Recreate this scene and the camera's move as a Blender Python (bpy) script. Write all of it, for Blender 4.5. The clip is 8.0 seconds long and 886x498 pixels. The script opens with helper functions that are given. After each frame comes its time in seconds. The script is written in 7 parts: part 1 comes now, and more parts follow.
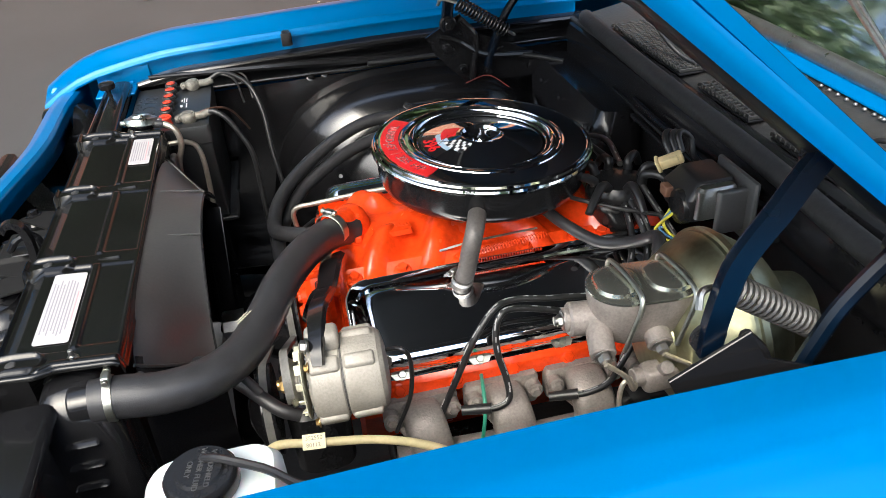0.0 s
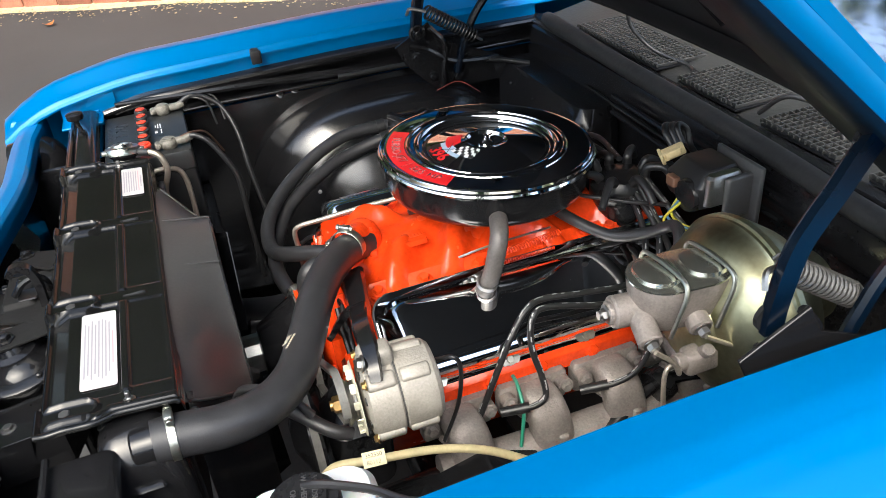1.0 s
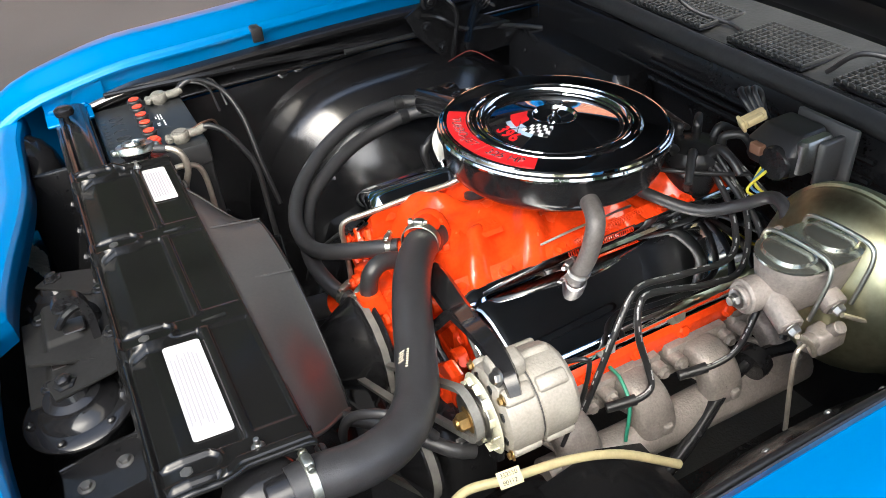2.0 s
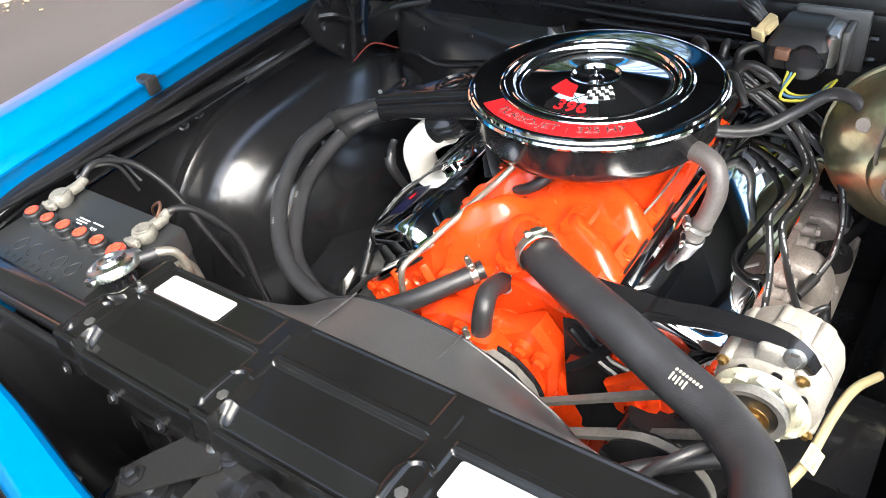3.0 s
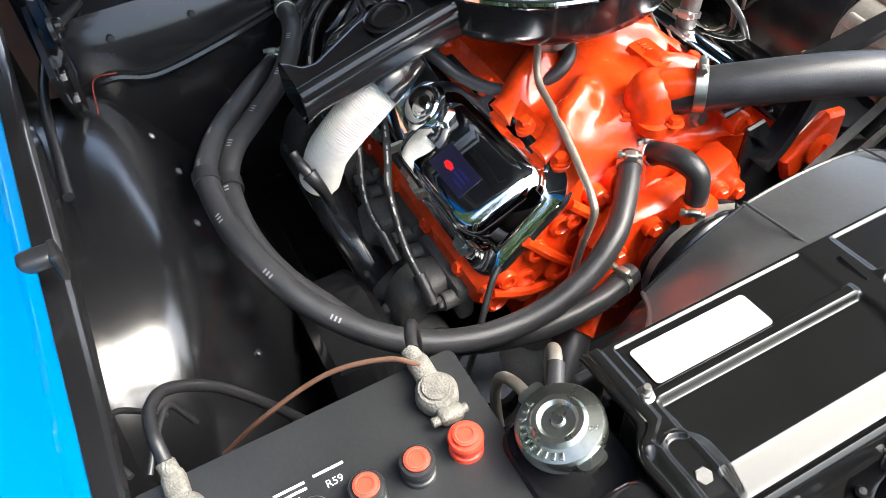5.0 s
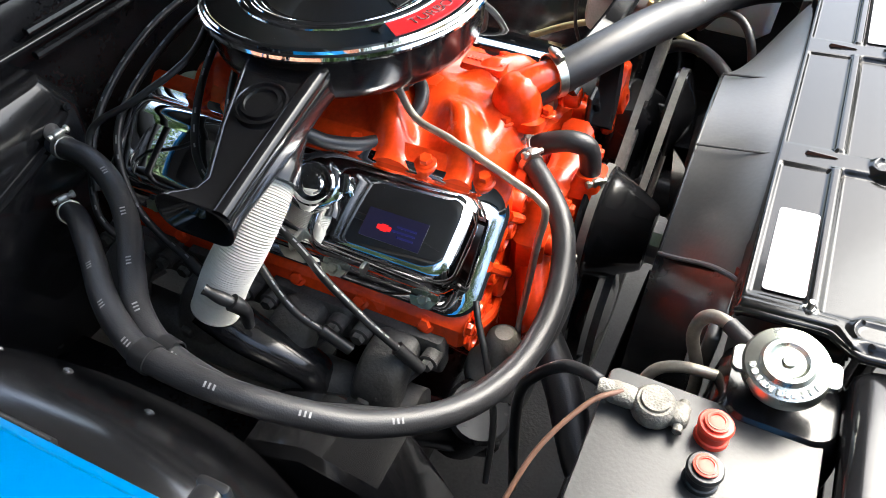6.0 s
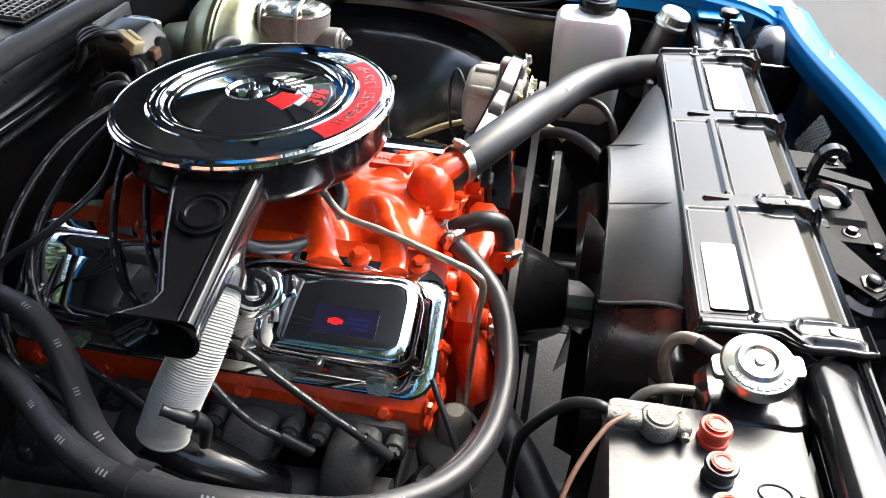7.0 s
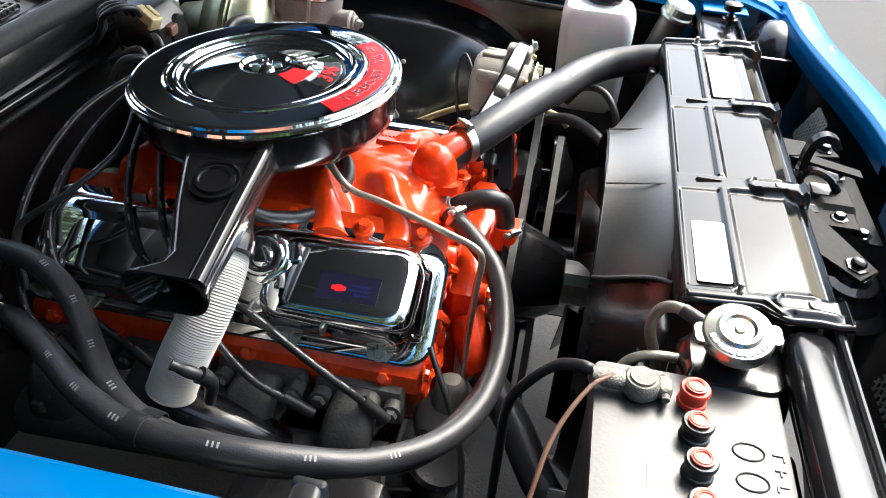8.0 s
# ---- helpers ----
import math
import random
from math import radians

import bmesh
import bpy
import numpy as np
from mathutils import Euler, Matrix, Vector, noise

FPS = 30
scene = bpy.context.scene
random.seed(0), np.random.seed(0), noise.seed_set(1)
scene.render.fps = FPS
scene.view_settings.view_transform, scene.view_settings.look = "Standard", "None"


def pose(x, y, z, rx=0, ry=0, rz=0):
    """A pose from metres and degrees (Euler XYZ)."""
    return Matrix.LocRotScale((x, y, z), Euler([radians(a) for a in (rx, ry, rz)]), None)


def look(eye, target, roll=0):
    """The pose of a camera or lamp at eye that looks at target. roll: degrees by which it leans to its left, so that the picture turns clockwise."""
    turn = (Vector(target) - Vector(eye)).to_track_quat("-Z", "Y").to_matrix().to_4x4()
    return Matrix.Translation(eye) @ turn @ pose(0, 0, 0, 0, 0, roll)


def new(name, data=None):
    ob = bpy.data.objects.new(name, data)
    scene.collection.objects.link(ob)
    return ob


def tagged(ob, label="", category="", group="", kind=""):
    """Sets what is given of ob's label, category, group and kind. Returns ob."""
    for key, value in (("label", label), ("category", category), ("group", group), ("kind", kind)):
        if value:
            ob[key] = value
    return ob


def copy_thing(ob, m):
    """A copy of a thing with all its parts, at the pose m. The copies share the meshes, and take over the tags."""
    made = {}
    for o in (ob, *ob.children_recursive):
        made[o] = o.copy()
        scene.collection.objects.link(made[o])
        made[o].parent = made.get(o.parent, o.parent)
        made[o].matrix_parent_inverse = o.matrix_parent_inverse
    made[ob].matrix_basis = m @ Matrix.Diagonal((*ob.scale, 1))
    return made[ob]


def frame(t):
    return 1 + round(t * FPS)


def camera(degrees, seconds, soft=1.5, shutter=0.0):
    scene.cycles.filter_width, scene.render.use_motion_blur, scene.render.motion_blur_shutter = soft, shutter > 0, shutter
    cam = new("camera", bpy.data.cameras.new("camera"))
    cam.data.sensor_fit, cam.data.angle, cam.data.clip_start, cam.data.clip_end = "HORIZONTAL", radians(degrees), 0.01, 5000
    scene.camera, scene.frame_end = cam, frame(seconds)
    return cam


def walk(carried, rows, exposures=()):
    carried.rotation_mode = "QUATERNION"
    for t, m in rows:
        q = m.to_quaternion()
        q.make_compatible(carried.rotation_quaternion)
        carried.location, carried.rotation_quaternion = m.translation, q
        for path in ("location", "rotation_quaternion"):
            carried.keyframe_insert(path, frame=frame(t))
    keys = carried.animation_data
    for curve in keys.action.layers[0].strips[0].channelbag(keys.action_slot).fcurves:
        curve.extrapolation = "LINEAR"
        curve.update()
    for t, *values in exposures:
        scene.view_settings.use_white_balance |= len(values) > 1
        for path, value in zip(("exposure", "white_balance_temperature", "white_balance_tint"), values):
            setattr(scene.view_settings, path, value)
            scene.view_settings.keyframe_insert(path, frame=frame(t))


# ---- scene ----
cam = camera(59.4, 8.0, 0.8)
PATH = [
    (0, (-0.276, -1.154, 1.547), (0.026, 0.503, 0.469), -4.8),
    (0.5, (-0.333, -1.132, 1.548), (0.016, 0.517, 0.472), -5.3),
    (1, (-0.433, -1.114, 1.567), (0.075, 0.489, 0.485), -5.7),
    (1.5, (-0.531, -1.076, 1.573), (0.086, 0.479, 0.478), -5.7),
    (2, (-0.618, -0.914, 1.564), (0.057, 0.558, 0.391), -5.7),
    (2.2, (-0.661, -0.828, 1.573), (0.044, 0.607, 0.372), -6.7),
    (3.3, (-0.947, -0.268, 1.546), (0.358, 0.514, 0.247), -9.9),
    (3.5, (-0.958, -0.143, 1.55), (0.404, 0.498, 0.233), -9.0),
    (4, (-0.993, 0.093, 1.526), (0.456, 0.243, 0.155), -5.1),
    (4.5, (-0.916, 0.35, 1.496), (0.49, 0.137, 0.089), -3.9),
    (4.7, (-0.864, 0.43, 1.482), (0.475, 0.092, 0.036), -4.6),
    (5.8, (-0.559, 0.767, 1.46), (0.173, -0.388, 0.0), -0.7),
    (6, (-0.487, 0.791, 1.458), (0.101, -0.48, 0.03), 0.3),
    (6.5, (-0.407, 0.858, 1.45), (-0.114, -0.648, 0.167), 1.7),
    (7, (-0.373, 0.891, 1.445), (-0.142, -0.708, 0.265), 2.9),
    (7.5, (-0.356, 0.924, 1.438), (-0.121, -0.676, 0.261), 3.0),
    (8, (-0.389, 0.934, 1.445), (-0.142, -0.653, 0.254), 4.2),
]
EXPOSURES = [(0.0, 1.6, 6050, 4), (2.2, 2.0, 6050, 4), (3.3, 2.68, 6050, 4), (4.7, 2.56, 6050, 4), (5.8, 2.58, 6050, 4), (6.5, 2.5, 6050, 4), (8.0, 2.47, 6050, 4)]
walk(cam, [(t, look(eye, target, roll)) for t, eye, target, roll in PATH], EXPOSURES)

# ---- world and light: bright, hazy daylight ----
world = bpy.data.worlds.new("world")
scene.world = world
world.use_nodes = True
wt = world.node_tree
sky = wt.nodes.new("ShaderNodeTexSky")
sky.sky_type, sky.sun_disc = "NISHITA", False
sky.sun_elevation, sky.sun_rotation = radians(51.7), radians(213.7)
sky.air_density, sky.dust_density, sky.ozone_density = 1.0, 6.0, 0.6
wt.links.new(sky.outputs[0], wt.nodes["Background"].inputs[0])
wt.nodes["Background"].inputs[1].default_value = 0.15
sun = bpy.data.lights.new("sun", "SUN")
sun.energy, sun.angle, sun.color = 0.55, radians(45), (1.0, 0.95, 0.88)
new("sun", sun).matrix_world = look((-2.8, -4.2, 6.4), (0, 0, 0))

GROUND = 0.08

# ---- materials ----


def mat(name, col, rough=0.5, metal=0.0, var=0.12, scale=25.0, bump=0.0, coat=0.0, fine=250.0, spec=0.5, rvar=0.08, bscale=0.0):
    """A paint, metal or rubber: colour and gloss vary at a coarse and a fine scale, with a little relief."""
    m = bpy.data.materials.new(name)
    m.use_nodes = True
    nt = m.node_tree
    b = nt.nodes["Principled BSDF"]
    co = nt.nodes.new("ShaderNodeTexCoord")
    n1, n2 = nt.nodes.new("ShaderNodeTexNoise"), nt.nodes.new("ShaderNodeTexNoise")
    n1.inputs["Scale"].default_value, n2.inputs["Scale"].default_value = scale, fine
    n1.inputs["Detail"].default_value = 4
    for n in (n1, n2):
        nt.links.new(co.outputs["Object"], n.inputs["Vector"])
    add = nt.nodes.new("ShaderNodeMath")
    add.operation = "MULTIPLY_ADD"
    add.inputs[1].default_value = 0.6
    mul = nt.nodes.new("ShaderNodeMath")
    mul.operation, mul.inputs[1].default_value = "MULTIPLY", 0.4
    nt.links.new(n2.outputs[0], mul.inputs[0])
    nt.links.new(n1.outputs[0], add.inputs[0])
    nt.links.new(mul.outputs[0], add.inputs[2])
    ramp = nt.nodes.new("ShaderNodeValToRGB")
    ramp.color_ramp.elements[0].position, ramp.color_ramp.elements[1].position = 0.3, 0.7
    ramp.color_ramp.elements[0].color = (*[c * (1 - var) for c in col], 1)
    ramp.color_ramp.elements[1].color = (*[min(1, c * (1 + var)) for c in col], 1)
    nt.links.new(add.outputs[0], ramp.inputs[0])
    nt.links.new(ramp.outputs[0], b.inputs["Base Color"])
    mr = nt.nodes.new("ShaderNodeMapRange")
    mr.inputs[3].default_value, mr.inputs[4].default_value = max(0.02, rough - rvar), min(1, rough + rvar)
    nt.links.new(n1.outputs[0], mr.inputs[0])
    nt.links.new(mr.outputs[0], b.inputs["Roughness"])
    b.inputs["Metallic"].default_value = metal
    b.inputs["Coat Weight"].default_value = coat
    b.inputs["Coat Roughness"].default_value = 0.04
    b.inputs["Specular IOR Level"].default_value = spec
    if bump:
        bp = nt.nodes.new("ShaderNodeBump")
        bp.inputs["Strength"].default_value, bp.inputs["Distance"].default_value = bump, 0.002
        src = n2
        if bscale:
            src = nt.nodes.new("ShaderNodeTexNoise")
            src.inputs["Scale"].default_value, src.inputs["Detail"].default_value = bscale, 3
            nt.links.new(co.outputs["Object"], src.inputs["Vector"])
        nt.links.new(src.outputs[0], bp.inputs["Height"])
        nt.links.new(bp.outputs[0], b.inputs["Normal"])
    return m


def vary(m, amount=0.5):
    """Lets the colour differ from piece to piece."""
    nt = m.node_tree
    b = nt.nodes["Principled BSDF"]
    info = nt.nodes.new("ShaderNodeObjectInfo")
    hsv = nt.nodes.new("ShaderNodeHueSaturation")
    mr = nt.nodes.new("ShaderNodeMapRange")
    mr.inputs[3].default_value, mr.inputs[4].default_value = 1 - amount, 1 + amount
    link = b.inputs["Base Color"].links[0].from_socket
    nt.links.new(info.outputs["Random"], mr.inputs[0])
    nt.links.new(mr.outputs[0], hsv.inputs["Value"])
    nt.links.new(link, hsv.inputs["Color"])
    nt.links.new(hsv.outputs[0], b.inputs["Base Color"])
    return m


BLUE = mat("blue_paint", (0.0, 0.148, 0.4), 0.34, 0.25, 0.07, 6, 0, 0.3, 900, 0.35, rvar=0.04)
BLACK = mat("gloss_black", (0.01, 0.01, 0.011), 0.17, 0, 0.3, 12, 0.02, 0.2, 120, 0.35, 0.05, 18)
INNER = mat("inner_wing_black", (0.008, 0.008, 0.009), 0.2, 0, 0.3, 9, 0.05, 0.0, 120, 0.9, 0.06, 14)
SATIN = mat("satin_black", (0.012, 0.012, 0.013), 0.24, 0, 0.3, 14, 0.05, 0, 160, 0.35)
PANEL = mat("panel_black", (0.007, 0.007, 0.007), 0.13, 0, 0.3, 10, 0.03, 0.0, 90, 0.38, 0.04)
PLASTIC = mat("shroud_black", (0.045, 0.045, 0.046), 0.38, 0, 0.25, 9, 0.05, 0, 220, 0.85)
RUBBER = mat("hose_rubber", (0.024, 0.024, 0.026), 0.4, 0, 0.35, 40, 0.16, 0, 600)
WIRE = mat("wire_rubber", (0.014, 0.014, 0.015), 0.38, 0, 0.3, 60, 0.05, 0, 600)
ORANGE = mat("engine_orange", (0.74, 0.052, 0.005), 0.25, 0, 0.22, 22, 0.45, 0.15, 140, bscale=55)
CHROME = mat("chrome", (0.86, 0.87, 0.88), 0.04, 1, 0.02, 8, 0, 0, 60, rvar=0.02)
STEEL = mat("steel", (0.42, 0.41, 0.39), 0.35, 1, 0.2, 60, 0.05, 0, 400)
ZINC = mat("zinc", (0.5, 0.51, 0.46), 0.38, 1, 0.2, 80, 0.05, 0, 400)
GOLD = mat("gold_cadmium", (0.38, 0.38, 0.25), 0.38, 1, 0.28, 16, 0.1, 0, 90, rvar=0.12, bscale=25)
CASTAL = mat("cast_aluminium", (0.29, 0.27, 0.235), 0.55, 0.2, 0.22, 30, 0.3, 0, 300)
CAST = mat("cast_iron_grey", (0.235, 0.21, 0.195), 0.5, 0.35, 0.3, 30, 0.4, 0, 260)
# Dark stator edge, and the passenger manifold with its shade mixed in.
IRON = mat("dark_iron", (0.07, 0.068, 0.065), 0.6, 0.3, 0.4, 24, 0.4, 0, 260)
LEAD = mat("lead_terminal", (0.2, 0.19, 0.165), 0.6, 0.4, 0.4, 120, 0.7, 0, 500)
WHITE = mat("paper_white", (0.46, 0.445, 0.455), 0.4, 0, 0.03, 12)
INK = mat("printed_ink", (0.27, 0.26, 0.29), 0.5, 0, 0.05)
PINK = mat("printed_red_ink", (0.52, 0.3, 0.32), 0.5, 0, 0.05)
MARK = mat("hose_marking", (0.3, 0.3, 0.3), 0.6, 0, 0.3, 300)
DUCT = mat("paper_duct", (0.62, 0.6, 0.54), 0.7, 0, 0.08, 30, 0.1)
POLY = mat("milky_plastic", (0.72, 0.74, 0.74), 0.4, 0, 0.05, 8, 0.05)
POLY.node_tree.nodes["Principled BSDF"].inputs["Subsurface Weight"].default_value = 0.25
RED = mat("red_foil", (0.72, 0.015, 0.02), 0.35, 0, 0.05, 20)
REDCAP = mat("red_plastic", (0.75, 0.06, 0.03), 0.4, 0, 0.1, 60)
SKYFOIL = mat("pale_blue_foil", (0.42, 0.55, 0.68), 0.35, 0, 0.05, 20)
FOILWHITE = mat("white_foil", (0.82, 0.82, 0.82), 0.35, 0, 0.03, 20)
FOILBLACK = mat("black_foil", (0.01, 0.01, 0.011), 0.3, 0, 0.05, 20)
NAVY = mat("navy_foil", (0.007, 0.007, 0.022), 0.3, 0, 0.1, 20)
BATTERY = mat("battery_case", (0.02, 0.021, 0.022), 0.36, 0, 0.25, 20, 0.08, 0, 300, 0.6)
CREAM = mat("cream_nylon", (0.6, 0.48, 0.26), 0.5, 0, 0.15, 80)
BROWN = mat("brown_nylon", (0.16, 0.08, 0.05), 0.5, 0, 0.15, 80)
YELLOW = mat("yellow_wire", (0.6, 0.52, 0.04), 0.45, 0, 0.1, 80)
BLUEWIRE = mat("blue_wire", (0.05, 0.15, 0.3), 0.45, 0, 0.1, 80)
REDWIRE = mat("red_wire", (0.25, 0.03, 0.02), 0.45, 0, 0.1, 80)
GREENWIRE = mat("green_wire", (0.03, 0.2, 0.13), 0.45, 0, 0.1, 80)
TAN = mat("tan_hose", (0.42, 0.36, 0.2), 0.55, 0, 0.15, 60)
DULL = mat("dull_black", (0.012, 0.012, 0.012), 0.62, 0, 0.3, 20, 0.1, 0, 160, 0.15)
COWLMAT = mat("cowl_black", (0.03, 0.03, 0.029), 0.45, 0, 0.4, 20, 0.3, 0, 140)
SEAL = mat("seal_rubber", (0.02, 0.02, 0.02), 0.7, 0, 0.4, 30, 0.4, 0, 120)
BARELINE = mat("bare_line", (0.42, 0.38, 0.32), 0.4, 0.75, 0.2, 60)
BELT = mat("belt_rubber", (0.12, 0.117, 0.108), 0.65, 0, 0.3, 60, 0.3)
HINGE = mat("hinge_paint", (0.001, 0.004, 0.01), 0.25, 0, 0.15, 10, 0, 0.0, 250, 0.3)
HOODIN = mat("hood_black", (0.008, 0.008, 0.009), 0.4, 0, 0.3, 8, 0.05, 0, 120, 0.35)
CORE = mat("radiator_core", (0.013, 0.013, 0.013), 0.55, 0.2, 0.3, 40)
BRASS = mat("brass", (0.45, 0.3, 0.12), 0.4, 1, 0.3, 80)
YELLOWDAB = mat("yellow_crayon", (0.65, 0.6, 0.05), 0.7, 0, 0.2, 80)
BRICK = vary(mat("brick", (0.3, 0.125, 0.08), 0.85, 0, 0.3, 14, 0.8, 0, 110, 0.3), 0.35)
MORTAR = mat("mortar", (0.42, 0.36, 0.25), 0.9, 0, 0.15, 30, 0.6, 0, 200, 0.3)
LEAFMAT = vary(mat("foliage", (0.04, 0.085, 0.02), 0.6, 0, 0.5, 3, 0, 0, 20), 0.3)
BARK = mat("bark", (0.12, 0.09, 0.06), 0.9, 0, 0.35, 12, 0.8, 0, 60)
LITTER = mat("litter", (0.36, 0.29, 0.17), 0.9, 0, 0.3, 40, 0.4)
SAND = mat("pale_sand", (0.55, 0.43, 0.24), 0.9, 0, 0.2, 30, 0.4)
DRYLEAF = mat("dry_leaf", (0.38, 0.13, 0.03), 0.8, 0, 0.3, 60)
GALV = mat("galvanised_lid", (0.56, 0.58, 0.52), 0.24, 0.95, 0.15, 50, 0.1)
SPRING = mat("spring_steel", (0.1, 0.098, 0.095), 0.45, 0.6, 0.25, 60, 0.1)
CAPMETAL = mat("cap_metal", (0.5, 0.52, 0.47), 0.28, 1, 0.15, 40, 0.05)
CREAMFAN = mat("dull_plating", (0.6, 0.58, 0.45), 0.5, 0.4, 0.25, 40, 0.2)
CLOTH = mat("trim_grey", (0.3, 0.3, 0.29), 0.3, 0.9, 0.15, 30)

ASPHALT = mat("asphalt", (0.054, 0.053, 0.053), 0.8, 0, 0.25, 1.2, 0.6, 0, 160, 0.3)


def glass(name, tint=(0.9, 0.95, 0.92)):
    m = bpy.data.materials.new(name)
    m.use_nodes = True
    b = m.node_tree.nodes["Principled BSDF"]
    b.inputs["Base Color"].default_value = (*tint, 1)
    b.inputs["Transmission Weight"].default_value = 1
    b.inputs["Roughness"].default_value = 0.06
    b.inputs["IOR"].default_value = 1.5
    return m


GLASS = glass("windscreen_glass", (0.55, 0.65, 0.58))

# ---- mesh tools ----
MW = {}
I4 = Matrix.Identity(4)
EXACT = set()


def seat(q):
    """The bay from the heads' front back to the windscreen is a little longer than first laid out."""
    x, y, z = q
    return Vector((x + 0.07 * min(0.55, max(0.0, x + 0.2)), y, z))



def thing(name, label, category, group="", at=(0, 0, 0), kind=""):
    ob = new(name)
    ob.empty_display_size = 0.02
    ob.location = at
    MW[ob] = Matrix.Translation(at)
    return tagged(ob, label, category, group, kind)


def part(name, geo, material, parent, label="", smooth=40, split=False):
    """Links gathered geometry, given in the world's metres, as one mesh under a thing or a part; split: a mesh for each piece."""
    if split:
        for k, (v0, f0) in enumerate(geo.cuts):
            v1, f1 = geo.cuts[k + 1] if k + 1 < len(geo.cuts) else (len(geo.v), len(geo.f))
            one = Geo()
            one.v, one.f = geo.v[v0:v1], [tuple(i - v0 for i in q) for q in geo.f[f0:f1]]
            last = part(name, one, material, parent, label, smooth)
        return last
    inv = MW[parent].inverted() if parent else I4
    me = bpy.data.meshes.new(name)
    exact = parent in EXACT
    me.from_pydata([inv @ (Vector(v) if exact else seat(v)) for v in geo.v], [], geo.f)
    me.materials.append(material)
    me.update()
    if smooth:
        me.shade_smooth()
        me.set_sharp_from_angle(angle=radians(smooth))
    ob = new(name, me)
    ob.parent = parent
    MW[ob] = MW[parent] if parent else I4
    if exact:
        EXACT.add(ob)
    return tagged(ob, label)


def solo(name, geo, material, label, category, kind="", group="", smooth=40):
    return tagged(part(name, geo, material, None, label, smooth), "", category, group, kind)


def spline(pts, n=8):
    """A smooth line through the given points."""
    p = [Vector(q) for q in pts]
    if len(p) < 3:
        return [p[0].lerp(p[-1], i / n) for i in range(n + 1)]
    p = [2 * p[0] - p[1]] + p + [2 * p[-1] - p[-2]]
    out = []
    for i in range(1, len(p) - 2):
        a, b, c, d = p[i - 1 : i + 3]
        for k in range(n):
            t = k / n
            out.append(0.5 * ((2 * b) + (c - a) * t + (2 * a - 5 * b + 4 * c - d) * t * t + (3 * b - a - 3 * c + d) * t**3))
    return out + [p[-2]]


